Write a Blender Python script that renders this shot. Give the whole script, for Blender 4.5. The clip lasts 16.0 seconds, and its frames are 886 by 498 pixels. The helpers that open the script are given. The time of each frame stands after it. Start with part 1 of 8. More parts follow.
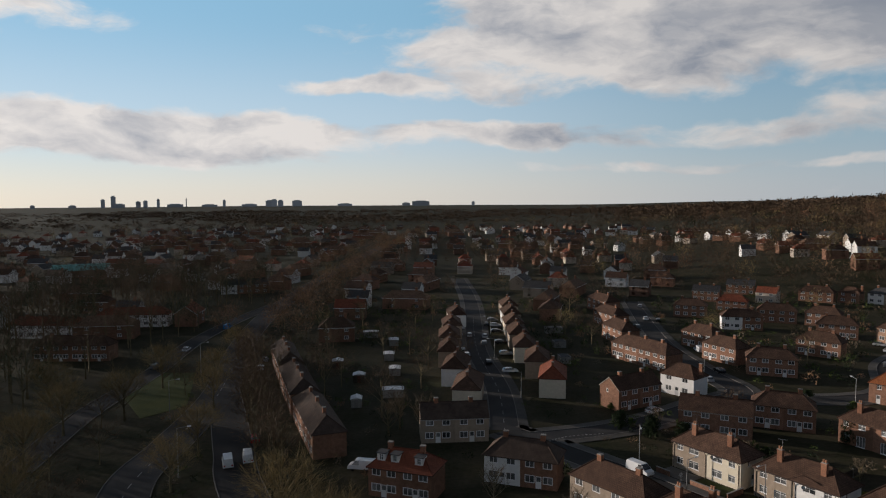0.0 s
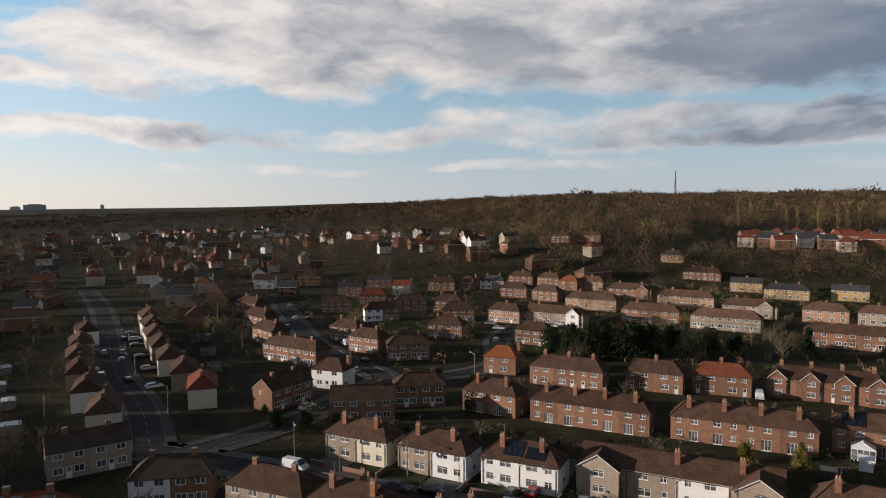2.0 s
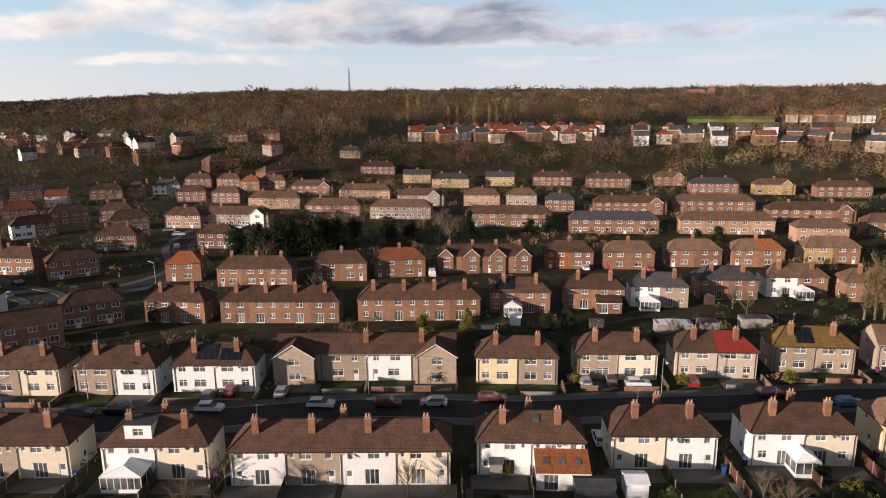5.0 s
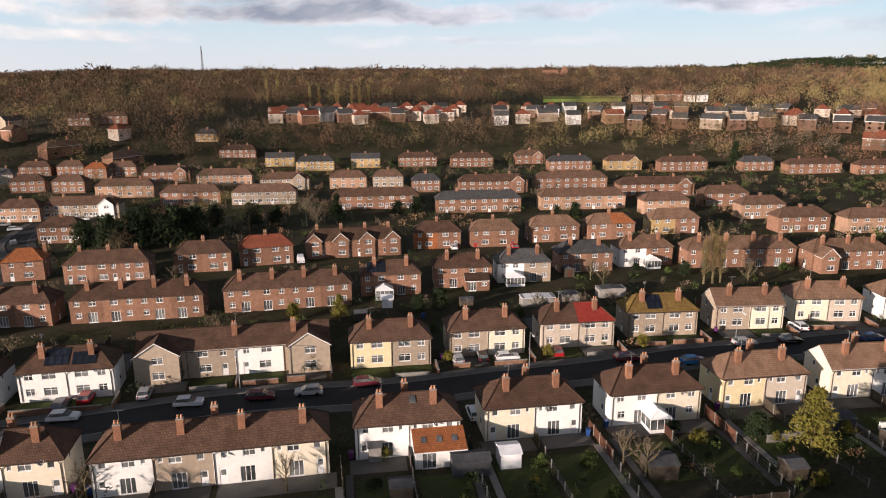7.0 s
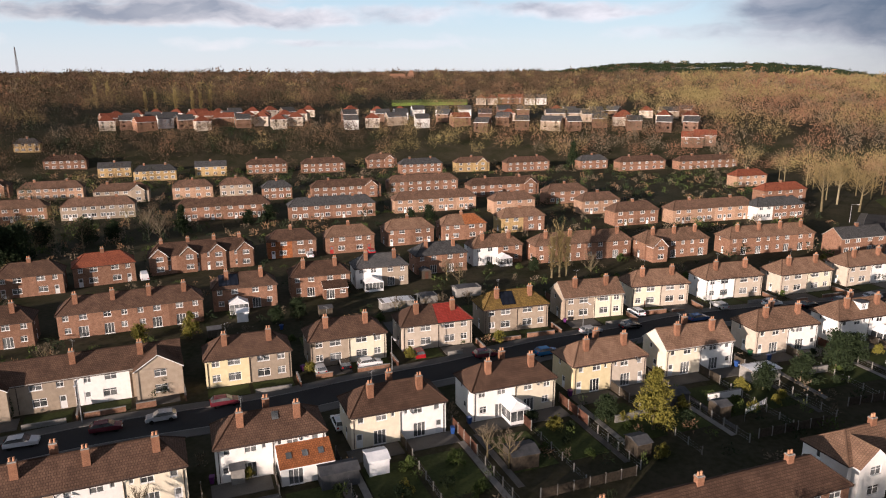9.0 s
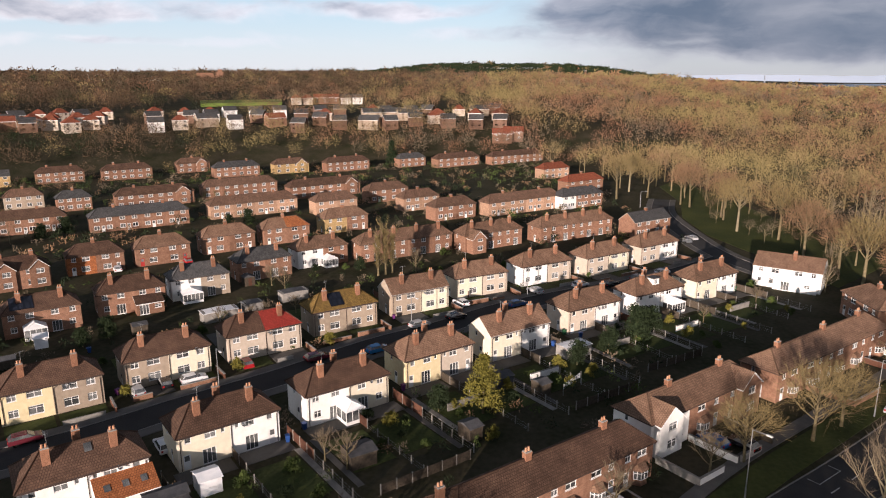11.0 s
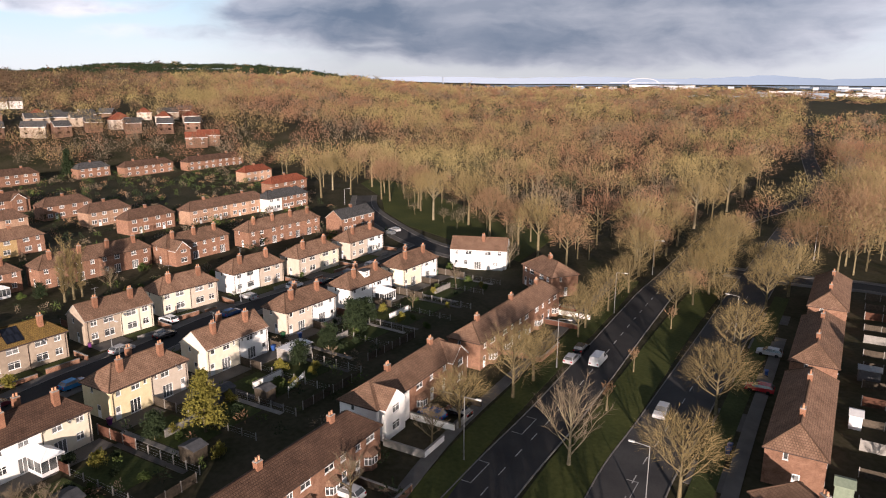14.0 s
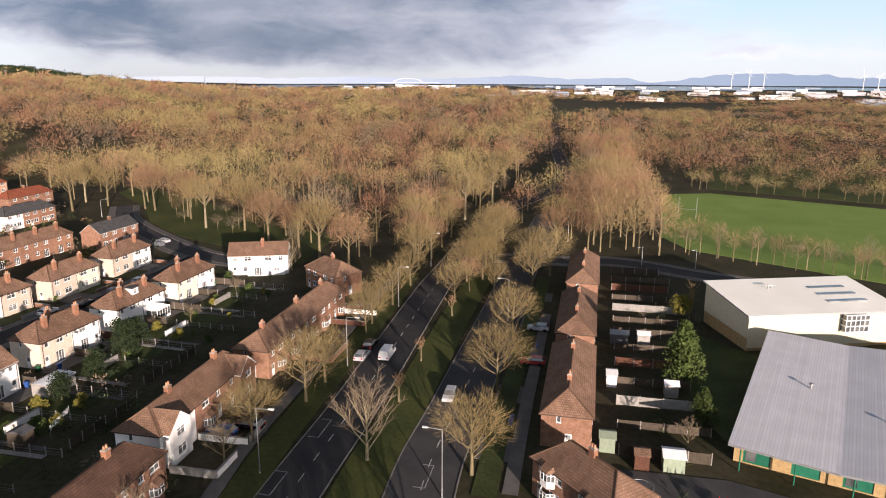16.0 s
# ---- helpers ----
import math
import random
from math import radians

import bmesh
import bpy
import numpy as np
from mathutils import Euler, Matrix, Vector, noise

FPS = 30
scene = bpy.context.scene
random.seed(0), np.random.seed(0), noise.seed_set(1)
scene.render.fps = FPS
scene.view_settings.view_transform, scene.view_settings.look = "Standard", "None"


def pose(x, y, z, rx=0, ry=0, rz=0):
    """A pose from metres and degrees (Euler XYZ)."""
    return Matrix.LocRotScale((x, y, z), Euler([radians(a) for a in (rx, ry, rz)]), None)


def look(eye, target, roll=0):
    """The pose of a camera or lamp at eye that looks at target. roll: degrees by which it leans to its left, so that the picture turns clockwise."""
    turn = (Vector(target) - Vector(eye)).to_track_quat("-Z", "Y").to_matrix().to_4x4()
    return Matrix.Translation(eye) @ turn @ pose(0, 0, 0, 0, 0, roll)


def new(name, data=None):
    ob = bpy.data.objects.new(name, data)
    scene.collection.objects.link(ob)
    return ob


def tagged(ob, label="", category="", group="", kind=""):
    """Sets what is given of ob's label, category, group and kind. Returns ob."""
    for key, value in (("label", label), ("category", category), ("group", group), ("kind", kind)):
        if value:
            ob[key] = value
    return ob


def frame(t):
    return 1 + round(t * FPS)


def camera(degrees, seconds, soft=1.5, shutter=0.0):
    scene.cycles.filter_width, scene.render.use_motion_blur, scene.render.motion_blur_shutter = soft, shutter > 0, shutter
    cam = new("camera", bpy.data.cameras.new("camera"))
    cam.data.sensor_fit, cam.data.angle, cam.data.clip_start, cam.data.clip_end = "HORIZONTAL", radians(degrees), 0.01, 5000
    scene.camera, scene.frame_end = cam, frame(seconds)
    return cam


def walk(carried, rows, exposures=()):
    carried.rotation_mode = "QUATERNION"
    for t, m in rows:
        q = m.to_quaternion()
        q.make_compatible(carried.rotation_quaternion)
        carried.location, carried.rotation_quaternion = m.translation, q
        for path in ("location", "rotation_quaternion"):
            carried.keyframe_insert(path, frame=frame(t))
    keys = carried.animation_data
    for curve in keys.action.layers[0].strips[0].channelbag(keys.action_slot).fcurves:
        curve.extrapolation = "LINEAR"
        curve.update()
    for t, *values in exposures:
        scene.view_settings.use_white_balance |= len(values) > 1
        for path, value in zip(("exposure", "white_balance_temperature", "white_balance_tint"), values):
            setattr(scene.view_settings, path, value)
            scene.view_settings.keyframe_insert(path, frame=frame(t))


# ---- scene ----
cam = camera(65.0, 16.0, 1.1)
PATH = [
    (0.0, pose(0.30, 0.00, 48.15, 85.90, 0.30, -0.02)),
    (0.5, pose(0.36, -0.01, 48.20, 85.89, 0.37, -7.04)),
    (1.0, pose(0.34, -0.14, 48.33, 85.83, 0.34, -13.68)),
    (1.5, pose(0.34, -0.28, 48.13, 85.88, 0.37, -21.42)),
    (2.0, pose(0.23, -0.26, 47.92, 85.89, 0.51, -28.57)),
    (2.5, pose(0.29, -0.46, 47.64, 85.93, 0.58, -35.30)),
    (3.0, pose(0.22, -0.28, 47.44, 85.86, 0.61, -40.90)),
    (3.5, pose(0.15, -0.23, 47.16, 85.49, 0.62, -44.84)),
    (4.0, pose(0.08, -0.14, 47.01, 82.61, 0.59, -48.13)),
    (4.5, pose(-0.08, -0.17, 47.06, 79.92, 0.48, -51.28)),
    (5.0, pose(-0.11, -0.09, 47.11, 77.45, 0.45, -54.46)),
    (7.5, pose(-0.19, 0.19, 47.90, 75.98, 0.21, -68.30)),
    (8.0, pose(-0.23, 0.31, 48.07, 75.93, 0.12, -71.29)),
    (8.5, pose(-0.22, 0.27, 48.12, 75.95, 0.14, -74.38)),
    (9.0, pose(-0.30, 0.19, 48.13, 76.00, 0.18, -77.66)),
    (11.5, pose(-0.58, 0.19, 48.19, 75.94, 0.06, -96.19)),
    (12.0, pose(-0.62, 0.13, 48.12, 75.98, 0.06, -99.95)),
    (12.5, pose(-0.60, 0.14, 48.12, 75.97, 0.00, -103.76)),
    (13.0, pose(-0.69, 0.11, 48.07, 75.99, -0.02, -107.66)),
    (13.5, pose(-0.72, 0.12, 48.02, 76.01, -0.02, -112.09)),
    (14.0, pose(-0.67, 0.31, 47.93, 76.05, -0.13, -116.58)),
    (14.5, pose(-0.64, 0.25, 47.93, 76.07, -0.12, -121.11)),
    (15.0, pose(-0.72, 0.36, 47.95, 76.08, -0.15, -125.88)),
    (15.5, pose(-0.78, 0.48, 48.00, 76.08, -0.19, -130.63)),
    (16.0, pose(-0.69, 0.56, 47.96, 76.09, -0.19, -135.01)),
]
EXPOSURES = [(0.0, -0.20, 6150, 14), (1.5, 0.02, 6250, 15), (3.5, 0.30, 6350, 17), (5.0, 0.56, 6550, 20), (9.0, 0.69, 6500, 21), (12.5, 0.72, 6450, 22), (16.0, 1.04, 6500, 22)]
walk(cam, PATH, EXPOSURES)

# ---- sky and sun ----
SUN_LEFT, SUN_UP = 65.0, 9.0
world = bpy.data.worlds.new("world")
scene.world = world
world.use_nodes = True


def build_sky(nt):
    N, L = nt.nodes, nt.links
    N.clear()

    def put(sock, v):
        if hasattr(v, "is_output"):
            L.new(v, sock)
        else:
            sock.default_value = v

    def m(op, a, b=0.0, c=0.0, clamp=False):
        n = N.new("ShaderNodeMath")
        n.operation, n.use_clamp = op, clamp
        for s, v in zip(n.inputs, (a, b, c)):
            put(s, v)
        return n.outputs[0]

    def step(x, lo, hi, to0=0.0, to1=1.0):
        n = N.new("ShaderNodeMapRange")
        n.interpolation_type = "SMOOTHSTEP"
        for s, v in zip(n.inputs, (x, lo, hi, to0, to1)):
            put(s, v)
        return n.outputs[0]

    def mix(f, a, b):
        n = N.new("ShaderNodeMix")
        n.data_type = "RGBA"
        put(n.inputs["Factor"], f)
        for s, v in zip((n.inputs[6], n.inputs[7]), (a, b)):
            if isinstance(v, tuple):
                s.default_value = (*v, 1)
            else:
                L.new(v, s)
        return n.outputs[2]

    def fbm(az, el, sa, se, detail, seed, rough=0.55):
        c = N.new("ShaderNodeCombineXYZ")
        put(c.inputs[0], m("MULTIPLY", az, sa))
        put(c.inputs[1], m("MULTIPLY", el, se))
        c.inputs[2].default_value = seed
        n = N.new("ShaderNodeTexNoise")
        n.inputs["Scale"].default_value, n.inputs["Detail"].default_value, n.inputs["Roughness"].default_value = 1.0, detail, rough
        L.new(c.outputs[0], n.inputs["Vector"])
        return n.outputs[0]

    tc, sep = N.new("ShaderNodeTexCoord"), N.new("ShaderNodeSeparateXYZ")
    L.new(tc.outputs["Generated"], sep.inputs[0])
    az = m("MULTIPLY", m("ARCTAN2", sep.outputs[0], sep.outputs[1]), 57.2958)
    el = m("MULTIPLY", m("ARCSINE", sep.outputs[2]), 57.2958)
    sky = N.new("ShaderNodeTexSky")
    sky.sky_type, sky.sun_disc = "NISHITA", False
    sky.sun_elevation, sky.sun_rotation = radians(SUN_UP), radians(-SUN_LEFT)
    sky.altitude, sky.air_density, sky.dust_density, sky.ozone_density = 50, 1.0, 0.6, 1.5
    base = N.new("ShaderNodeVectorMath")
    base.operation = "SCALE"
    L.new(sky.outputs[0], base.inputs[0])
    base.inputs["Scale"].default_value = 0.12
    tint = N.new("ShaderNodeVectorMath")
    tint.operation = "MULTIPLY"
    L.new(base.outputs[0], tint.inputs[0])
    tint.inputs[1].default_value = (.80, .96, 1.16)

    # banks of cloud: (right of ahead, up, half width, half height, weight), degrees
    # the last bank here and in gloom is unseen, added to dim ambient light
    banks = [(-24, 5.0, 19, 2.1, .60), (-6, 9.3, 8, .8, .42), (20, 13.0, 21, 4.6, .70), (50, 14.0, 26, 6.2, .75), (82, 12.0, 14, 4.4, .6),
             (16, 5.2, 26, 1.3, .44), (48, 6.0, 24, 1.4, .50), (76, 4.6, 12, 0.7, .30), (82, 2.7, 8, .6, .36), (98, 7.8, 18, 1.9, .7),
             (114, 5.6, 15, 4.0, 1.0), (128, 4.6, 24, 4.2, 1.0), (106, 4.6, 8, 1.2, .7), (136, 6.4, 15, 3.9, 1.0), (124, 12, 36, 5, 1.0), (121, 3.0, 12, 2.4, .8), (152, 8.5, 14, 1.6, .45), (150, 1.6, 16, .6, .3), (-38, 14, 10, 3, .4), (62, 4.4, 22, 1.0, .55), (88, 5.0, 12, .8, .55), (72, 2.2, 16, .5, .36), (98, 3.0, 7, .8, .42), (24, 2.6, 20, .5, .34), (-135, 11, 44, 12, 1.0)]
    gloom = [(27, 11.5, 9, 3.0, .45), (58, 10.5, 15, 3.6, .75), (84, 10, 12, 4, .6), (116, 6.0, 17, 4.0, .48), (136, 6.8, 16, 3.8, .55), (124, 12, 34, 5, .5), (121, 3.0, 13, 2.6, .55), (128, 5.0, 22, 4.0, .46), (40, 4.8, 26, 1.0, .35), (-20, 3.6, 16, 1.0, .35), (33, 9.4, 9, 1.4, .4), (-135, 11, 44, 12, 1.0)]
    wob = fbm(az, el, .07, .16, 3, 3.1)
    azw = m("ADD", az, m("MULTIPLY", m("SUBTRACT", wob, .5), 8.0))
    elw = m("ADD", el, m("MULTIPLY", m("SUBTRACT", fbm(az, el, .12, .22, 4, 8.4), .5), 2.6))

    def field(spots):
        total = None
        for a0, e0, sa, se, wt in spots:
            da = m("DIVIDE", m("SUBTRACT", azw, a0), sa)
            de = m("DIVIDE", m("SUBTRACT", elw, e0), se)
            q = m("ADD", m("POWER", m("ABSOLUTE", da), 3.0), m("POWER", m("ABSOLUTE", de), 3.0))
            g = m("MULTIPLY", m("EXPONENT", m("MULTIPLY", q, -1.0)), wt)
            total = g if total is None else m("MAXIMUM", total, g)
        return total

    body = fbm(azw, elw, .115, .27, 10, 1.7, .56)
    over = step(el, 16, 24)
    dens = m("ADD", m("ADD", body, m("MULTIPLY", m("MAXIMUM", field(banks), m("MULTIPLY", over, .8)), .85)), -.62)
    cover = step(dens, .0, step(az, 0, 90, .20, .40))
    lump = fbm(azw, elw, .14, .34, 10, 6.6, .58)
    streak = step(az, 78, 104, .12, .45)
    lump = m("ADD", m("MULTIPLY", lump, m("SUBTRACT", 1.0, streak)), m("MULTIPLY", fbm(azw, elw, .055, .55, 6, 2.2, .52), streak))
    # sunward flank bright and warm, far flank blue grey, and an unseen dark deck overhead that lowers ambient light
    away = step(az, 20, 80)
    lit = mix(away, (1.06, .99, .88), (.80, .84, .87))
    dark = mix(away, (.42, .45, .49), (.17, .24, .33))
    shade = m("ADD", m("ADD", m("MULTIPLY", step(dens, .1, .5), .35), field(gloom)), m("MULTIPLY", m("SUBTRACT", lump, .47), step(az, 78, 110, 3.6, 2.0)), clamp=True)
    shade = m("MULTIPLY", shade, step(fbm(azw, elw, .09, .24, 7, 4.4, .55), .34, .66, .74, 1.0))
    cloud = mix(m("MULTIPLY", over, .95), mix(shade, lit, dark), (.075, .09, .12))
    low = mix(step(az, -10, 40), (1.14, 1.06, .90), (.80, .88, .92))
    pale = mix(step(el, 4.5, 15), mix(step(el, -.5, 6.0), low, mix(step(az, -5, 30), (.78, .96, 1.04), (.56, .78, .88))), mix(step(az, -5, 30), (.42, .76, .96), (.26, .58, .80)))
    clear = mix(.78, tint.outputs[0], pale)
    seen = mix(m("MULTIPLY", cover, step(el, -.2, 1.0, .3, .97)), clear, cloud)
    bg, out = N.new("ShaderNodeBackground"), N.new("ShaderNodeOutputWorld")
    glow = N.new("ShaderNodeVectorMath")
    glow.operation = "SCALE"
    L.new(seen, glow.inputs[0])
    L.new(m("MULTIPLY", step(az, -30, 45, 1.32, 1.0), m("MULTIPLY", step(az, 94, 112, 1.0, .74), step(az, 130, 152, 1.0, 1.22))), glow.inputs["Scale"])
    L.new(glow.outputs[0], bg.inputs[0])
    bg.inputs[1].default_value = 0.66
    L.new(bg.outputs[0], out.inputs[0])


build_sky(world.node_tree)
sun = new("sun", bpy.data.lights.new("sun", "SUN"))
sun.data.energy, sun.data.angle, sun.data.color = 5.0, radians(0.6), (1.0, 0.87, 0.72)
_u, _l = radians(SUN_UP), radians(SUN_LEFT)
sun.matrix_world = look((0, 0, 0), (math.sin(_l) * math.cos(_u), -math.cos(_l) * math.cos(_u), -math.sin(_u)))

# ---- materials ----
def material(name, a, b, scale=1.5, fine=18.0, rough=0.85, metal=0.0, bump=0.25, vary=0.18, coords="Object", tiles=None, bricks=False, spec=0.1, pattern=0.8):
    """Two base colours mixed by coarse and fine noise, with relief; vary: difference from object to object."""
    mt = bpy.data.materials.new(name)
    mt.use_nodes = True
    nt = mt.node_tree
    N, L = nt.nodes, nt.links
    bs = N["Principled BSDF"]
    bs.inputs["Metallic"].default_value = metal
    bs.inputs["Specular IOR Level"].default_value = spec
    if coords == "World":
        co = N.new("ShaderNodeNewGeometry").outputs["Position"]
    else:
        co = N.new("ShaderNodeTexCoord").outputs[coords]
    oi = N.new("ShaderNodeObjectInfo")
    add = N.new("ShaderNodeVectorMath")
    add.operation = "ADD"
    sc = N.new("ShaderNodeMath")
    sc.operation = "MULTIPLY"
    L.new(oi.outputs["Random"], sc.inputs[0])
    sc.inputs[1].default_value = 0.0 if coords == "World" else 37.0
    L.new(co, add.inputs[0])
    L.new(sc.outputs[0], add.inputs[1])

    def noise_at(s, d):
        n = N.new("ShaderNodeTexNoise")
        n.inputs["Scale"].default_value, n.inputs["Detail"].default_value = s, d
        L.new(add.outputs[0], n.inputs["Vector"])
        return n.outputs[0]

    def math_node(op, x, y):
        n = N.new("ShaderNodeMath")
        n.operation = op
        for s, v in zip(n.inputs, (x, y)):
            if isinstance(v, (int, float)):
                s.default_value = v
            else:
                L.new(v, s)
        return n.outputs[0]

    big, small = noise_at(scale, 4), noise_at(fine, 3)
    f = N.new("ShaderNodeMapRange")
    L.new(math_node("ADD", math_node("MULTIPLY", big, .6), math_node("MULTIPLY", small, .4)), f.inputs[0])
    f.inputs[1].default_value, f.inputs[2].default_value = .36, .64
    mx = N.new("ShaderNodeMix")
    mx.data_type = "RGBA"
    L.new(f.outputs[0], mx.inputs["Factor"])
    mx.inputs[6].default_value, mx.inputs[7].default_value = (*a, 1), (*b, 1)
    hs = N.new("ShaderNodeHueSaturation")
    L.new(math_node("ADD", math_node("MULTIPLY", oi.outputs["Random"], 2 * vary), 1 - vary), hs.inputs["Value"])
    L.new(mx.outputs[2], hs.inputs["Color"])
    col, height = hs.outputs[0], small
    if tiles or bricks:
        uv = N.new("ShaderNodeTexCoord").outputs["UV"]
        bt = N.new("ShaderNodeTexBrick")
        L.new(uv, bt.inputs["Vector"])
        w, h = (.225, .075) if bricks else tiles
        bt.inputs["Scale"].default_value = 1.0
        bt.inputs["Brick Width"].default_value, bt.inputs["Row Height"].default_value = w, h
        bt.inputs["Mortar Size"].default_value = .012 if bricks else h * .09
        bt.inputs["Color1"].default_value, bt.inputs["Color2"].default_value = (1, 1, 1, 1), (.62, .62, .62, 1)
        bt.inputs["Mortar"].default_value = (1.25, 1.2, 1.15, 1) if bricks else (.28, .28, .28, 1)
        ml = N.new("ShaderNodeMix")
        ml.data_type, ml.blend_type = "RGBA", "MULTIPLY"
        ml.inputs["Factor"].default_value = pattern
        L.new(col, ml.inputs[6])
        L.new(bt.outputs["Color"], ml.inputs[7])
        col = ml.outputs[2]
        height = math_node("SUBTRACT", small, math_node("MULTIPLY", bt.outputs["Fac"], 1.5))
    L.new(col, bs.inputs["Base Color"])
    r = N.new("ShaderNodeMapRange")
    L.new(big, r.inputs[0])
    r.inputs[3].default_value, r.inputs[4].default_value = max(0.02, rough - .1), min(1, rough + .08)
    L.new(r.outputs[0], bs.inputs["Roughness"])
    if bump:
        bn = N.new("ShaderNodeBump")
        bn.inputs["Strength"].default_value, bn.inputs["Distance"].default_value = bump, 0.05
        L.new(height, bn.inputs["Height"])
        L.new(bn.outputs[0], bs.inputs["Normal"])
    return mt


BRICK = material("red_brown_brick", (.185, .100, .066), (.290, .165, .112), bricks=True)
BRICK_PALE = material("pale_weathered_brick", (.33, .205, .138), (.45, .295, .205), bricks=True, vary=.22)
BRICK_DARK = material("dark_brick", (.12, .075, .055), (.20, .12, .085), bricks=True)
BRICK_YELLOW = material("buff_brick", (.36, .25, .12), (.48, .34, .17), bricks=True)
PEBBLE = material("grey_beige_pebbledash", (.295, .235, .178), (.39, .318, .245), fine=40, bump=.5, vary=.12)
PEBBLE_PINK = material("pinkish_render", (.46, .39, .315), (.56, .48, .395), fine=40, bump=.4, vary=.08)
CREAM = material("cream_render", (.64, .575, .45), (.74, .67, .53), fine=30, vary=.08)
YELLOW = material("pale_yellow_render", (.58, .49, .30), (.68, .58, .37), fine=30, vary=.06)
WHITE = material("white_render", (.70, .69, .66), (.80, .79, .76), fine=30, vary=.05, bump=.15)
TILE = material("brown_concrete_tiles", (.092, .055, .039), (.165, .098, .068), scale=.55, tiles=(.30, .33), rough=.85, bump=.7, pattern=.75)
# brown tiles darkened in colour for roofs that lie in shade
TILE_SHADED = material("dark_weathered_tiles", (.065, .046, .036), (.115, .082, .064), scale=.8, tiles=(.30, .33), rough=.8, bump=.4, pattern=.5)
TILE_BROWN = material("warm_brown_tiles", (.130, .078, .054), (.215, .130, .090), scale=.55, tiles=(.30, .33), rough=.85, bump=.7, vary=.28, pattern=.75)
TILE_TAN = material("tan_clay_tiles", (.195, .117, .078), (.315, .193, .130), scale=.5, tiles=(.30, .33), rough=.85, bump=.7, pattern=.75)
TILE_RED = material("red_clay_tiles", (.24, .075, .045), (.34, .11, .06), scale=.8, tiles=(.30, .33), rough=.75, bump=.6, vary=.1)
TILE_BRIGHT = material("fresh_red_tiles", (.30, .04, .03), (.38, .06, .045), scale=.8, tiles=(.30, .33), rough=.75, bump=.6, vary=.05)
TILE_ORANGE = material("orange_clay_tiles", (.36, .125, .05), (.46, .17, .07), scale=.8, tiles=(.30, .33), rough=.75, bump=.6, vary=.08)
TILE_MOSS = material("mossy_ochre_tiles", (.15, .095, .035), (.25, .16, .05), scale=.9, tiles=(.30, .33), bump=.7)
SLATE = material("grey_slate", (.07, .07, .072), (.12, .118, .115), scale=.8, tiles=(.28, .26), rough=.6, bump=.5)
CHIMNEY = material("orange_brick_stack", (.205, .100, .062), (.29, .148, .092), bricks=True)
CLAY = material("clay_pot", (.38, .19, .11), (.46, .25, .15), bump=.1)
UPVC = material("white_plastic", (.74, .74, .73), (.80, .80, .79), bump=0, rough=.4, vary=.04, spec=.4)
TRIM_PALE = material("weathered_bargeboard", (.30, .285, .26), (.42, .40, .37), bump=.1)
TRIM_DARK = material("dark_brown_trim", (.05, .035, .03), (.08, .055, .045), bump=.1)
GLASS = material("window_glass", (.02, .025, .03), (.20, .205, .20), scale=.45, rough=.12, bump=0, vary=.5, spec=.8)
SOLAR = material("solar_panel", (.008, .01, .016), (.014, .017, .026), rough=.2, bump=0, tiles=(1.0, 1.65), spec=.6)
DOOR_RED = material("red_door", (.30, .03, .03), (.36, .045, .04), rough=.4, bump=0)
DOOR_WHITE = material("white_door", (.68, .68, .67), (.74, .74, .73), rough=.4, bump=0)
DOOR_DARK = material("dark_door", (.03, .03, .035), (.05, .045, .045), rough=.4, bump=0)
ASPHALT = material("asphalt", (.040, .039, .040), (.066, .064, .062), scale=.18, fine=7, rough=.9, bump=.2, coords="World")
PAVING = material("paving_flags", (.085, .08, .074), (.13, .123, .112), scale=.4, fine=9, rough=.9, bump=.2, coords="World")
KERB = material("kerb_stone", (.16, .15, .14), (.23, .22, .20), rough=.9, coords="World")
PAINT_WHITE = material("road_paint", (.22, .22, .21), (.45, .445, .43), scale=2, rough=.7, bump=.05, coords="World")
CONCRETE = material("grey_concrete", (.20, .19, .175), (.30, .285, .26), rough=.9)
WOOD = material("weathered_fence_wood", (.05, .041, .031), (.095, .076, .057), scale=3, fine=25)
WOOD_RED = material("red_stained_wood", (.078, .038, .026), (.125, .058, .038), scale=3, fine=25)
WOOD_GREEN = material("pale_green_wood", (.20, .25, .18), (.27, .32, .24), scale=3, fine=25)
FELT = material("grey_felt", (.06, .062, .065), (.10, .10, .105), bump=.2)
METAL = material("galvanised_steel", (.30, .31, .31), (.40, .41, .41), metal=.7, rough=.5, bump=0)
WHITE_POLY = material("white_sheet", (.66, .67, .68), (.78, .78, .78), rough=.5, bump=.05)
BARK = material("grey_brown_bark", (.095, .078, .045), (.19, .155, .088), scale=2, fine=14, bump=.6)
BARK_PALE = material("pale_bark", (.165, .14, .088), (.28, .238, .155), scale=2, fine=14, bump=.5)
TWIG_OLIVE = material("olive_twigs", (.178, .134, .060), (.248, .188, .090), scale=.05, fine=1.5, bump=0, vary=.2)
TWIG_BROWN = material("brown_twigs", (.188, .116, .066), (.258, .162, .094), scale=.05, fine=1.5, bump=0, vary=.2)
TWIG_RED = material("red_brown_twigs", (.165, .087, .052), (.232, .125, .075), scale=.05, fine=1.5, bump=0, vary=.2)
TWIG_STRAW = material("straw_twigs", (.208, .165, .070), (.280, .222, .100), scale=.05, fine=1.5, bump=0, vary=.2)
TWIG_GREY = material("grey_twigs", (.125, .098, .066), (.170, .134, .094), scale=.05, fine=1.5, bump=0, vary=.2)
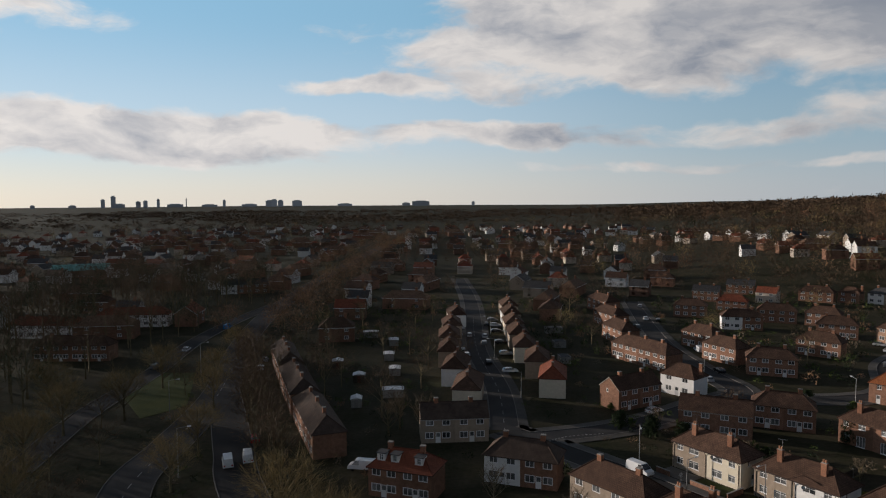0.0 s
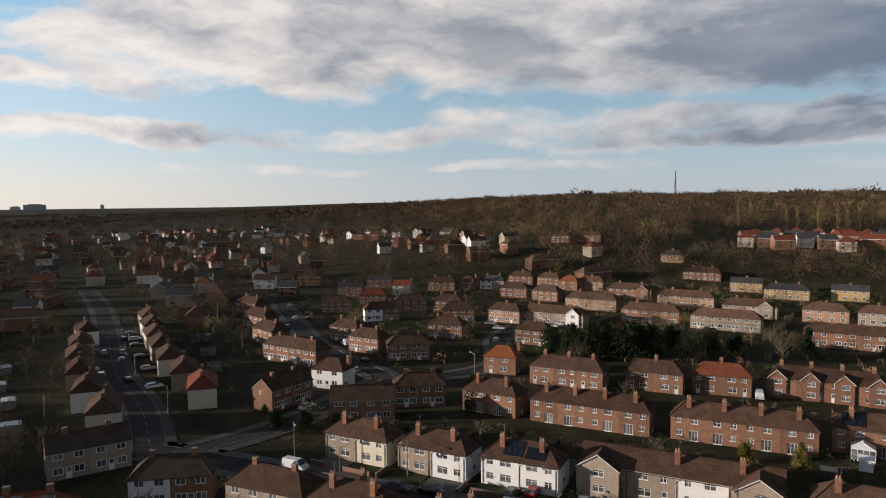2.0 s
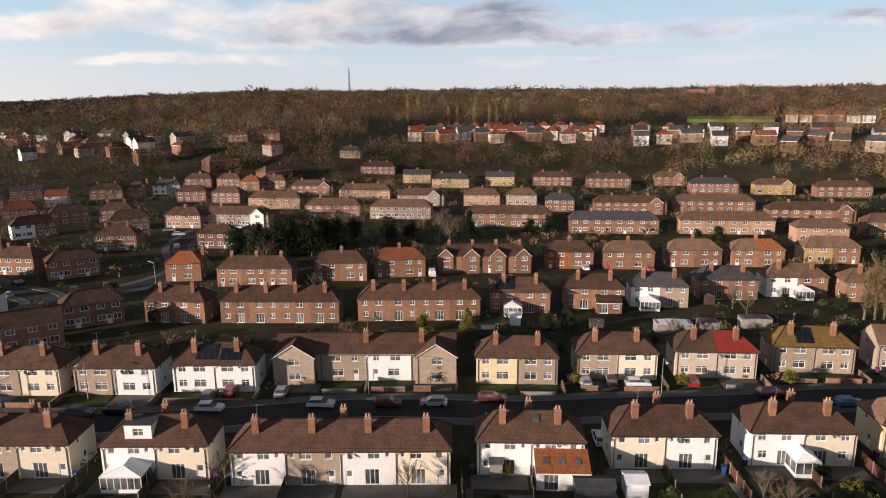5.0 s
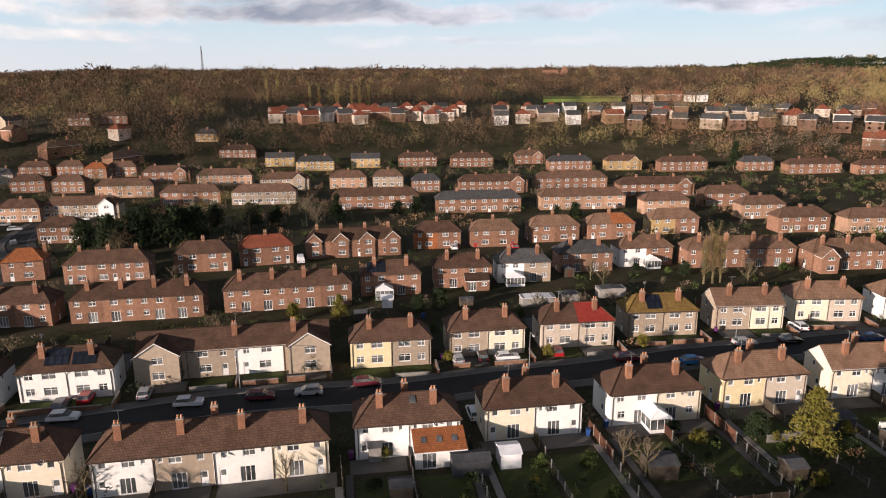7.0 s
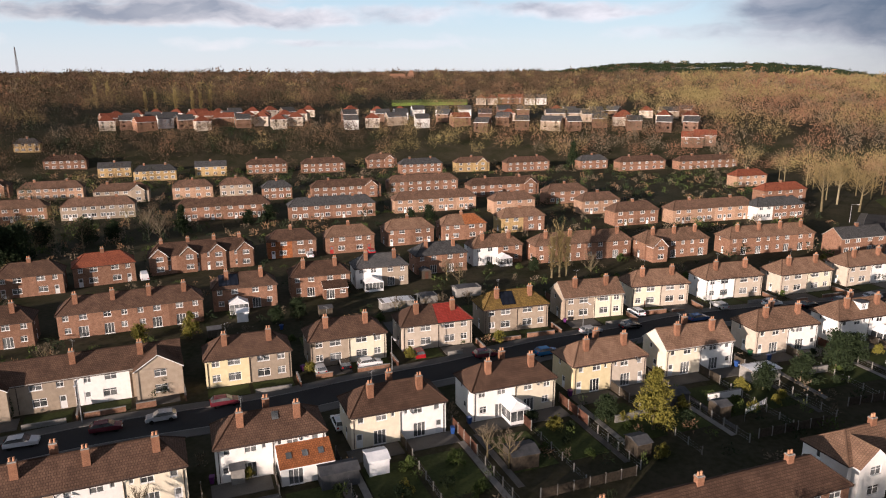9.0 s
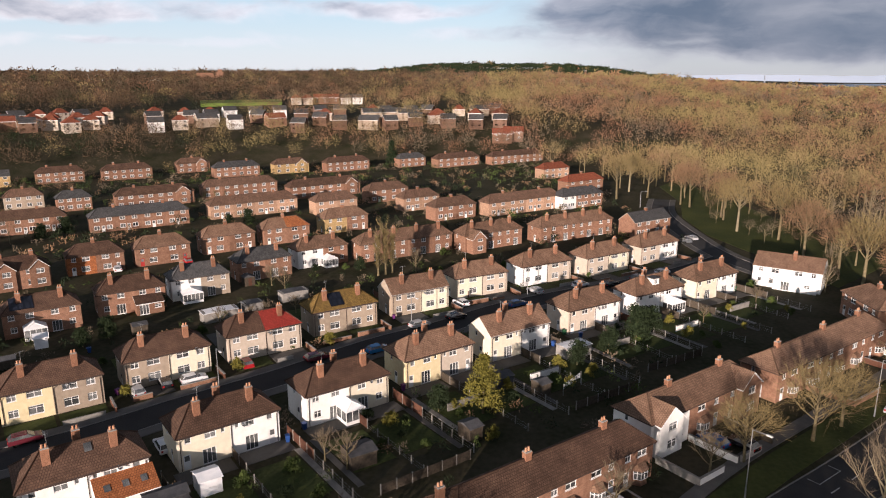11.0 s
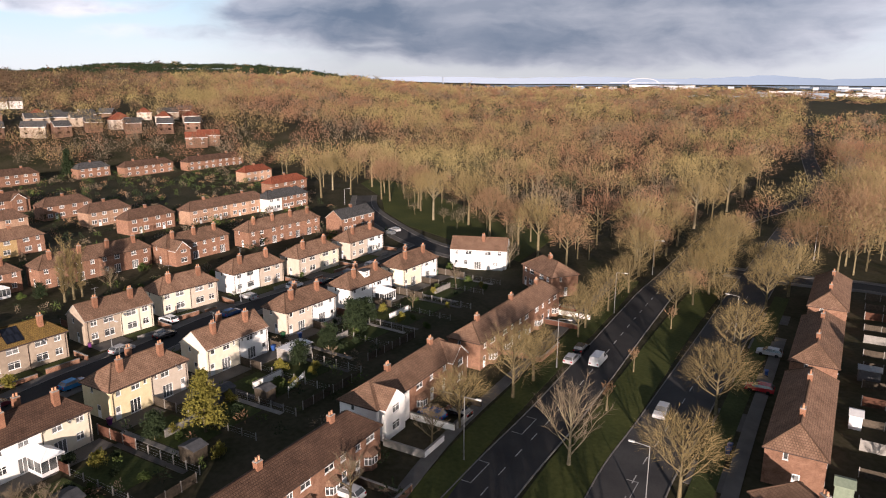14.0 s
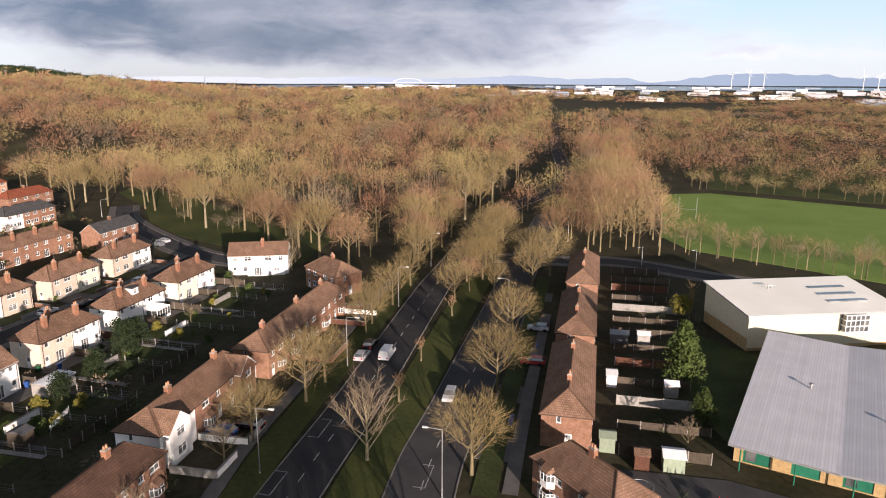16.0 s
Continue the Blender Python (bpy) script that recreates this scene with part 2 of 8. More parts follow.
# darker copy of the brown twigs, with shade put into its base colour
TWIG_SHADED = material("dark_distant_twigs", (.056, .038, .024), (.118, .080, .049), scale=.05, fine=1.5, bump=0, vary=.2)
LEAF = material("dark_evergreen", (.012, .020, .010), (.032, .046, .02), scale=.8, fine=6, bump=0, vary=.3)
LEAF_GREEN = material("mid_green_leaves", (.034, .055, .015), (.085, .11, .032), scale=.8, fine=6, bump=0, vary=.3)
LEAF_GOLD = material("golden_conifer", (.105, .098, .02), (.205, .18, .04), scale=.8, fine=6, bump=0, vary=.15)
GRASS = material("winter_grass", (.030, .040, .013), (.064, .078, .026), scale=.12, fine=2.2, bump=.5, coords="World")
# winter grass again, painted lighter for the low sun on it
GRASS_LIT = material("sunlit_grass", (.038, .050, .014), (.078, .086, .026), scale=.09, fine=1.6, bump=.4, coords="World")
FIELD = material("mown_field", (.115, .175, .036), (.165, .235, .055), scale=.05, fine=1.2, bump=.3, coords="World")
GREEN_METAL = material("bottle_green_metal", (.012, .10, .06), (.02, .13, .08), rough=.45, bump=0)
SHEET = material("standing_seam_sheet", (.50, .50, .52), (.58, .58, .60), scale=.3, rough=.5, tiles=(60.0, .40), bump=.2, vary=0, pattern=.3)
SHEET_PALE = material("pale_sheet_roof", (.72, .71, .64), (.80, .79, .72), scale=.15, rough=.5, bump=.1, vary=0)

# ---- building blocks ----
def face(bm, pts, mi=0):
    """A face with its texture laid out in metres: u along the first edge, v up the slope."""
    uvl = bm.loops.layers.uv.verify()
    pts = [Vector(p) for p in pts]
    f = bm.faces.new([bm.verts.new(p) for p in pts])
    f.material_index = mi
    e = (pts[1] - pts[0]).normalized()
    k = (e.cross(pts[-1] - pts[0]).cross(e)).normalized()
    for lp, p in zip(f.loops, pts):
        lp[uvl].uv = ((p - pts[0]).dot(e), (p - pts[0]).dot(k))
    return f


def box(bm, x0, x1, y0, y1, z0, z1, mi=0):
    for q in (((x0, y0, z0), (x1, y0, z0), (x1, y0, z1), (x0, y0, z1)), ((x1, y1, z0), (x0, y1, z0), (x0, y1, z1), (x1, y1, z1)),
              ((x0, y1, z0), (x0, y0, z0), (x0, y0, z1), (x0, y1, z1)), ((x1, y0, z0), (x1, y1, z0), (x1, y1, z1), (x1, y0, z1)),
              ((x0, y0, z1), (x1, y0, z1), (x1, y1, z1), (x0, y1, z1)), ((x0, y1, z0), (x1, y1, z0), (x1, y0, z0), (x0, y0, z0))):
        face(bm, q, mi)
    return bm


def tube(bm, a, b, r0, r1, n=6, mi=0, cap=False):
    """A tapered limb from a to b."""
    a, b = Vector(a), Vector(b)
    ax = (b - a).normalized()
    s = ax.orthogonal().normalized()
    t = ax.cross(s)
    ring = []
    for p, r in ((a, r0), (b, r1)):
        ring.append([bm.verts.new(p + (s * math.cos(6.2832 * i / n) + t * math.sin(6.2832 * i / n)) * r) for i in range(n)])
    for i in range(n):
        f = bm.faces.new((ring[0][i], ring[0][(i + 1) % n], ring[1][(i + 1) % n], ring[1][i]))
        f.material_index, f.smooth = mi, True
    if cap:
        bm.faces.new(ring[1]).material_index = mi
    return bm


def mesh_from(bm, mats, name="part"):
    me = bpy.data.meshes.new(name)
    bm.to_mesh(me)
    bm.free()
    for mt in (mats if isinstance(mats, (list, tuple)) else [mats]):
        me.materials.append(mt)
    return me


def part(name, bm, mats, parent=None, label="", m=None):
    """Links a bmesh, or a mesh that is there already, as one object under parent."""
    me = mesh_from(bm, mats, name) if isinstance(bm, bmesh.types.BMesh) else bm
    ob = new(name, me)
    if parent is not None:
        ob.parent = parent
    if m is not None:
        ob.matrix_basis = m
    if label:
        tagged(ob, label)
    return ob


def smooth(x, lo, hi):
    t = min(1.0, max(0.0, (x - lo) / (hi - lo)))
    return t * t * (3 - 2 * t)


def bearing(x, y):
    """Degrees to the right of the first view."""
    return math.degrees(math.atan2(x, y))


def ground_at(x, y):
    r, a = math.hypot(x, y), bearing(x, y)
    ridge = smooth(a, 8, 42) * (1 - smooth(a, 98, 122))
    z = ridge * (18 * smooth(r, 388, 475) + 6 * smooth(r, 475, 640) + 13 * smooth(r, 640, 1350) + 6 * smooth(r, 1300, 2600))
    z += 27 * smooth(a, 85, 93) * (1 - smooth(a, 101, 112)) * smooth(r, 1500, 2250)
    z += 9 * smooth(a, 100, 112) * (1 - smooth(a, 140, 150)) * smooth(r, 450, 1150) * (1 - smooth(r, 1500, 2300))
    z += 8 * smooth(r, 1500, 4500) * (1 - smooth(abs(a + 10), 60, 80))
    z += (1.2 * noise.noise((x * .006, y * .006, 0)) + 5 * noise.noise((x * .0016, y * .0016, 4)) * smooth(r, 700, 1800)) * smooth(r, 330, 600)
    return z


def build_ground():
    bm = bmesh.new()
    radii = [0, 25, 60, 110, 170, 240, 310, 370, 400, 430, 460, 500, 540, 580, 670, 780, 900, 1050, 1250, 1500, 1800, 2200, 2700, 3300, 4000, 4900]
    rings, n = [], 120
    for r in radii[1:]:
        rings.append([bm.verts.new((r * math.sin(6.28318 * i / n), r * math.cos(6.28318 * i / n),
                                    ground_at(r * math.sin(6.28318 * i / n), r * math.cos(6.28318 * i / n)) - .02)) for i in range(n)])
    c = bm.verts.new((0, 0, -.02))
    for i in range(n):
        bm.faces.new((c, rings[0][(i + 1) % n], rings[0][i])).smooth = True
        for lo, hi in zip(rings, rings[1:]):
            bm.faces.new((lo[i], lo[(i + 1) % n], hi[(i + 1) % n], hi[i])).smooth = True
    bmesh.ops.recalc_face_normals(bm, faces=bm.faces)
    mt = material("garden_ground", (.024, .027, .012), (.062, .052, .034), scale=.11, fine=1.1, bump=.4, coords="World", spec=.05)
    return tagged(part("ground", bm, mt), "dark winter grass and bare garden earth", "ground", kind="structure")


build_ground()


def strip(name, pts, width, z, mt, label, category, kind="structure", thick=.0, skip=None):
    """A ribbon along a line of points; thick makes it a raised slab."""
    bm = bmesh.new()
    P = [Vector((x, y, 0)) for x, y in pts]
    rows = []
    for i, p in enumerate(P):
        t = (P[min(i + 1, len(P) - 1)] - P[max(i - 1, 0)]).normalized()
        s = Vector((t.y, -t.x, 0)) * width / 2
        zz = z + (ground_at(p.x, p.y) if p.length > 380 else 0)
        rows.append([(p.x - s.x, p.y - s.y, zz), (p.x + s.x, p.y + s.y, zz)])
    for a, b in zip(rows, rows[1:]):
        if skip and skip((a[0][0] + b[1][0]) / 2, (a[0][1] + b[1][1]) / 2):
            continue
        face(bm, (a[0], a[1], b[1], b[0]))
        if thick:
            for k in (0, 1):
                lo = [(q[0], q[1], q[2] - thick) for q in (a[k], b[k])]
                face(bm, (a[k], b[k], lo[1], lo[0]) if k else (b[k], a[k], lo[0], lo[1]))
    bmesh.ops.recalc_face_normals(bm, faces=bm.faces)
    ob = part(name, bm, mt)
    return tagged(ob, label, category, kind=kind)


def curve(pts, gap=6.0):
    """A smooth line through points, one place every gap metres."""
    P = [Vector((x, y, 0)) for x, y in pts]
    out = []
    for i in range(len(P) - 1):
        p0, p1, p2, p3 = P[max(i - 1, 0)], P[i], P[i + 1], P[min(i + 2, len(P) - 1)]
        n = max(1, int((p2 - p1).length / gap))
        for k in range(n):
            t = k / n
            q = .5 * ((2 * p1) + (p2 - p0) * t + (2 * p0 - 5 * p1 + 4 * p2 - p3) * t * t + (3 * p1 - p0 - 3 * p2 + p3) * t ** 3)
            out.append((q.x, q.y))
    return out + [(P[-1].x, P[-1].y)]


def offset(pts, d):
    """The line moved d metres to its right."""
    P = [Vector((x, y, 0)) for x, y in pts]
    res = []
    for i, p in enumerate(P):
        t = (P[min(i + 1, len(P) - 1)] - P[max(i - 1, 0)]).normalized()
        res.append((p.x + t.y * d, p.y - t.x * d))
    return res


STREETS = []


def crossed(x, y, own):
    """Whether another road runs here."""
    return any(k != own and any((x - p) ** 2 + (y - q) ** 2 < (w / 2 + .5) ** 2 for p, q in line) for k, (line, w) in enumerate(STREETS))


def street(k, width, footway=2.0, label="dark asphalt street between the houses"):
    """Road number k with its kerbs and footways, which stop where another road crosses."""
    line = STREETS[k][0]
    skip = lambda x, y: crossed(x, y, k)
    strip("road", line, width, .03 + .004 * k, ASPHALT, label, "road")
    for s in (-1, 1):
        strip("kerb", offset(line, s * (width / 2 + .08)), .16, .13, KERB, "pale kerb stones along the street", "kerb", thick=.15, skip=skip)
        if footway:
            strip("pavement", offset(line, s * (width / 2 + .16 + footway / 2)), footway, .11, PAVING, "grey flagged pavement beside the street", "pavement", thick=.12, skip=skip)


MAIN = [(13, 142), (22, 131), (31, 119.5), (37, 111.2), (46, 98.4), (56, 86.2), (73, 68.2), (86.2, 47.8), (97, 34.6), (107.2, 21.3), (119, 8.4),
        (129, -6), (139.4, -19), (148.6, -35.6), (156, -52), (167.5, -70), (178, -84)]
BIG_L = [(-57, 178), (-47.4, 151), (-39.9, 130), (-32.7, 111), (-6, 58), (35, 3), (63, -37.5), (77, -59), (104, -98), (119, -121), (160, -190), (192, -274), (294, -408), (420, -580)]
BIG_R = [(-50, 959), (-68, 583), (-74, 404), (-74, 309), (-71, 263), (-66, 225), (-60, 195), (-55.7, 169), (-54.3, 151), (-53.7, 134), (-52.5, 112), (-38, 78), (-12, 35), (22, -12), (52.2, -48.5), (66, -70), (89, -107), (104, -131), (146, -200)]
SLIP = [(-76, 120), (-80.7, 153.7), (-81.2, 192.1), (-84.5, 235), (-82.4, 279.7), (-77, 318)]
SIDE_A = [(13, 142), (14, 174), (11, 220), (12.5, 282), (13, 340), (10, 420)]
SIDE_B = [(17, 137), (31.5, 141), (46, 148), (62, 160.5), (74, 170), (72.5, 195), (74, 237), (88, 322)]
SIDE_C = [(62, 160.5), (80, 163.5), (97, 163), (112, 170), (128, 196), (150, 215)]
END = [(150, -92), (178, -84), (205, -84), (240, -88), (268, -98)]
SCHOOL_LANE = [(119, -140), (104, -150), (92.2, -160), (70.2, -163.1), (40, -170)]
for line, w in ((MAIN, 6.2), (SIDE_A, 6.0), (SIDE_B, 6.0), (SIDE_C, 5.6), (END, 6.0), (BIG_L, 7.4), (BIG_R, 8.2), (SLIP, 6.0), (SCHOOL_LANE, 6.0)):
    STREETS.append((curve(line, 2.5), w))
BIG = "two lane carriageway of dark asphalt"
for k in range(5):
    street(k, STREETS[k][1])
street(5, 7.4, 0, BIG)
street(6, 8.2, 0, BIG)
street(7, 6.0, 0, "dark asphalt road with parked cars across the grass")
street(8, 6.0, label="narrow asphalt lane beside the school")
strip("grass_verge", curve([(28.5, -4.5), (57.6, -43.0), (71.5, -64.5), (96.5, -102.5), (111, -126)]), 6.3, .10, GRASS_LIT, "green central grass strip of the dual carriageway", "grass", thick=.1)
strip("grass_verge", curve([(55, -19), (71.5, -39), (86, -59.5), (112, -97), (124, -113)]), 4.4, .08, GRASS_LIT, "grass verge beside the dual carriageway", "grass", thick=.08)
strip("pavement", curve([(51, -11), (74.5, -37), (89.5, -58), (116, -96), (128, -112)]), 2.0, .11, PAVING, "flagged pavement beside the grass verge", "pavement", thick=.1)
strip("grass_verge", curve([(47, -54), (61, -75), (83, -110), (98, -134)]), 3.0, .08, GRASS, "grass verge beside the dual carriageway", "grass", thick=.08)
strip("pavement", curve([(45, -56.5), (58.6, -77), (81, -112)]), 1.9, .11, PAVING, "flagged pavement beside the grass verge", "pavement", thick=.1)

# ---- houses ----
MESHES = {}


def window_mesh(w, h, bars):
    """A plastic frame with its bars, hung on its middle; and its pane."""
    key = ("window", round(w, 2), round(h, 2), bars)
    if key not in MESHES:
        bm = bmesh.new()
        t = .075
        for x0, x1, z0, z1 in ((-w / 2, w / 2, -h / 2, -h / 2 + t), (-w / 2, w / 2, h / 2 - t, h / 2),
                               (-w / 2, -w / 2 + t, -h / 2 + t, h / 2 - t), (w / 2 - t, w / 2, -h / 2 + t, h / 2 - t)):
            box(bm, x0, x1, 0, .07, z0, z1)
        for k in range(1, bars + 1):
            x = -w / 2 + w * k / (bars + 1)
            box(bm, x - .035, x + .035, .005, .065, -h / 2 + t, h / 2 - t)
        if bars and h < 1.6:
            box(bm, -w / 2 + t, w / 2 - t, .01, .06, h / 2 - .42, h / 2 - .36)
        box(bm, -w / 2 - .06, w / 2 + .06, -.10, 0, -h / 2 - .06, -h / 2)
        glass = bmesh.new()
        box(glass, -w / 2 + t, w / 2 - t, .03, .045, -h / 2 + t, h / 2 - t)
        MESHES[key] = (mesh_from(bm, UPVC, "window"), mesh_from(glass, GLASS, "pane"))
    return MESHES[key]


def glazed_mesh(w, h, bars):
    """The same window in one piece, for houses further off."""
    key = ("glazed", round(w, 2), round(h, 2), bars)
    if key not in MESHES:
        bm = bmesh.new()
        box(bm, -w / 2, w / 2, .02, .06, -h / 2, h / 2, 1)
        t = .13
        for x0, x1, z0, z1 in ((-w / 2, w / 2, -h / 2 - .05, -h / 2 + t), (-w / 2, w / 2, h / 2 - t, h / 2), (-w / 2, -w / 2 + t, -h / 2, h / 2), (w / 2 - t, w / 2, -h / 2, h / 2)):
            box(bm, x0, x1, -.02, .03, z0, z1)
        for k in range(1, bars + 1):
            x = -w / 2 + w * k / (bars + 1)
            box(bm, x - .045, x + .045, -.015, .03, -h / 2, h / 2)
        MESHES[key] = mesh_from(bm, [UPVC, GLASS], "window")
    return MESHES[key]


def door_mesh(w, h, mt):
    key = ("door", w, h, mt.name)
    if key not in MESHES:
        bm = bmesh.new()
        box(bm, -w / 2, w / 2, 0, .06, -h / 2, h / 2)
        box(bm, -w / 2 + .12, -.05, -.015, 0, -h / 2 + .15, -.1)
        box(bm, .05, w / 2 - .12, -.015, 0, -h / 2 + .15, -.1)
        box(bm, -w / 2 + .15, w / 2 - .15, -.01, 0, .15, h / 2 - .15, 1)
        MESHES[key] = mesh_from(bm, [mt, GLASS], "door")
    return MESHES[key]


def chimney_mesh(h, pots, mt):
    key = ("chimney", h, pots, mt.name)
    if key not in MESHES:
        bm = bmesh.new()
        box(bm, -.42, .42, -.32, .32, 0, h - .26)
        box(bm, -.47, .47, -.37, .37, h - .26, h - .14)
        box(bm, -.43, .43, -.33, .33, h - .14, h, 1)
        pot = bmesh.new()
        tube(pot, (0, 0, 0), (0, 0, .12), .17, .14, 8)
        tube(pot, (0, 0, .12), (0, 0, .36), .13, .11, 8)
        tube(pot, (0, 0, .36), (0, 0, .42), .14, .14, 8, cap=True)
        MESHES[key] = (mesh_from(bm, [mt, CONCRETE], "chimney"), mesh_from(pot, CLAY, "pot"))
    return MESHES[key]


def holed_wall(bm, x0, x1, z0, z1, holes, place, depth=.12):
    """A wall from x0 to x1 with openings (middle x, middle z, w, h); place(x, inwards, z) gives the point."""
    xs = sorted({x0, x1, *[q for h in holes for q in (h[0] - h[2] / 2, h[0] + h[2] / 2)]})
    zs = sorted({z0, z1, *[q for h in holes for q in (h[1] - h[3] / 2, h[1] + h[3] / 2)]})
    for a, b in zip(xs, xs[1:]):
        for c, d in zip(zs, zs[1:]):
            mx, mz = (a + b) / 2, (c + d) / 2
            solid = not any(abs(mx - h[0]) < h[2] / 2 and abs(mz - h[1]) < h[3] / 2 for h in holes)
            if solid:
                face(bm, (place(a, 0, c), place(b, 0, c), place(b, 0, d), place(a, 0, d)))
    for x, z, w, h in holes:
        a, b, c, d = x - w / 2, x + w / 2, z - h / 2, z + h / 2
        for p, q in (((a, c), (b, c)), ((b, c), (b, d)), ((b, d), (a, d)), ((a, d), (a, c))):
            face(bm, (place(p[0], 0, p[1]), place(q[0], 0, q[1]), place(q[0], depth, q[1]), place(p[0], depth, p[1])))


# openings of one dwelling, as parts of its width from its outer side: (kind, across, middle z, w, h)
FRONT = [("w", .24, 1.55, 1.25, 1.2), ("w", .66, 1.5, 1.95, 1.35), ("w", .24, 4.0, 1.2, 1.1), ("w", .66, 4.0, 1.95, 1.1)]
FRONT_DOOR = [("d", .22, 1.1, .95, 2.1), ("w", .62, 1.5, 1.9, 1.3), ("w", .24, 4.05, 1.0, 1.1), ("w", .66, 4.05, 1.7, 1.1)]
REAR = [("d", .16, 1.08, .9, 2.05), ("f", .58, 1.12, 1.75, 2.1), ("w", .20, 4.1, .8, 1.0), ("w", .62, 4.05, 1.45, 1.1), ("w", .86, 4.2, .5, .9)]
REAR_PLAIN = [("w", .25, 1.6, 1.1, 1.1), ("f", .66, 1.12, 1.7, 2.1), ("w", .22, 4.05, 1.05, 1.05), ("w", .68, 4.05, 1.35, 1.1)]
FAR = [("w", .25, 1.55, 1.7, 1.35), ("d", .50, 1.08, 1.0, 2.1), ("w", .74, 1.55, 1.7, 1.35), ("w", .26, 4.05, 1.6, 1.15), ("w", .74, 4.05, 1.6, 1.15)]
BACK = [("w", .30, 4.05, 1.2, 1.1), ("w", .68, 1.5, 1.6, 1.2)]


def house(x, y, ang, walls, w=13.4, depth=6.4, front=FRONT, back=BACK, roof=TILE, shape="hip", rise=2.4, eaves=4.85, stacks=None, pots=2, stack_h=3.3,
          stack=CHIMNEY, label="", name="house", category="house", group="", detail=2, door=DOOR_WHITE, roofs=None, side=True, on_ridge=False, rear_stack=False, pipes=False):
    """A house whose facade's middle is at x, y; ang: its direction along the facade; walls: a material for each dwelling."""
    m = pose(x, y, ground_at(x, y) if math.hypot(x, y) > 380 else 0, 0, 0, ang)
    root = tagged(new(name), label or "brown tiled brick house", category, group)
    root.matrix_basis = m
    n = len(walls)
    uw = w / n
    edges = [-w / 2 + uw * i for i in range(n + 1)]
    for i, mt in enumerate(walls):
        bm = bmesh.new()
        flip = i % 2 == 1
        sides = [(front, lambda a, k, c: (a, k, c), 0, 1), (back, lambda a, k, c: (-a, depth - k, c), 180, -1)]
        fit = []
        for spec, at, turn, sg in sides:
            lo, hi = (edges[i], edges[i + 1]) if sg == 1 else (-edges[i + 1], -edges[i])
            holes = []
            for kind, across, z, ww, hh in spec:
                if kind == "d" and detail == 1 and math.hypot(x, y) > 275:
                    continue
                q = (1 - across) if (flip if sg == 1 else not flip) else across
                hx = lo + q * (hi - lo)
                holes.append((hx, z, ww, hh))
                fit.append((kind, at(hx, .05, z), turn, ww, hh))
            holed_wall(bm, lo, hi, 0, eaves, holes, at)
        for ex in (edges[i], edges[i + 1]):
            if abs(ex) < w / 2 - .01:
                face(bm, ((ex, 0, 0), (ex, depth, 0), (ex, depth, eaves), (ex, 0, eaves)))
        for end, on in ((0, i == 0), (1, i == n - 1)):
            if not on:
                continue
            s = -1 if end == 0 else 1
            at = (lambda a, k, c: (-w / 2 + k, -a, c)) if end == 0 else (lambda a, k, c: (w / 2 - k, a, c))
            lo, hi = (-depth, 0) if end == 0 else (0, depth)
            holes = []
            if side and detail >= 1:
                for kind, across, z, ww, hh in (("w", .35, 4.1, .6, .9), ("d", .55, 1.08, .9, 2.05)) if detail == 2 else (("w", .4, 4.1, .7, .9),):
                    hx = lo + across * (hi - lo)
                    holes.append((hx, z, ww, hh))
                    fit.append((kind, at(hx, .05, z), -90 if end == 0 else 90, ww, hh))
            holed_wall(bm, lo, hi, 0, eaves, holes, at)
            if shape == "gable":
                pk = at((lo + hi) / 2, 0, eaves + rise)
                face(bm, (at(lo, 0, eaves), at(hi, 0, eaves), pk))
        bmesh.ops.remove_doubles(bm, verts=bm.verts, dist=.0005)
        part("wall", bm, mt, root)
        for kind, p, turn, ww, hh in fit:
            pm = pose(*p, 0, 0, turn)
            if kind == "d":
                part("door", door_mesh(ww, hh, door), None, root, m=pm)
            elif detail < 2 or turn == 180:
                part("window", glazed_mesh(ww, hh, 1 if ww > .95 else 0), None, root, m=pm)
            else:
                fm, gm = window_mesh(ww, hh, 1 if ww > .95 else 0) if kind == "w" else window_mesh(ww, hh, 2)
                ob = part("window", fm, None, root, m=pm)
                part("pane", gm, None, ob)
    # roof: slabs with a thick edge
    o, th = .28, .14
    X, Y0, Y1 = w / 2 + (o if shape == "hip" else .12), -o, depth + o
    drop = o * rise / (depth / 2)
    e, rz = eaves - drop + .12, eaves + rise + .12
    ym = depth / 2
    rx = X - (depth / 2 + o) * .88 if shape == "hip" else X
    planes = [((-X, Y0, e), (X, Y0, e), (rx, ym, rz), (-rx, ym, rz)), ((X, Y1, e), (-X, Y1, e), (-rx, ym, rz), (rx, ym, rz))]
    bm = bmesh.new()
    if roofs:
        a, b = roofs
        lf = [((-X, Y0, e), (0, Y0, e), (0, ym, rz), (-rx, ym, rz)), ((0, Y1, e), (-X, Y1, e), (-rx, ym, rz), (0, ym, rz))]
        rt = [((0, Y0, e), (X, Y0, e), (rx, ym, rz), (0, ym, rz)), ((X, Y1, e), (0, Y1, e), (0, ym, rz), (rx, ym, rz))]
        todo = [(q, 0) for q in lf] + [(q, 2) for q in rt]
    else:
        todo = [(q, 0) for q in planes]
    if shape == "hip":
        todo += [(((-X, Y1, e), (-X, Y0, e), (-rx, ym, rz)), 0), (((X, Y0, e), (X, Y1, e), (rx, ym, rz)), 2 if roofs else 0)]
    for q, mi in todo:
        face(bm, q, mi)
        lo = [Vector(p) - Vector((0, 0, th)) for p in q]
        face(bm, lo[::-1], 1)
        face(bm, (q[0], lo[0], lo[1], q[1]), 1)
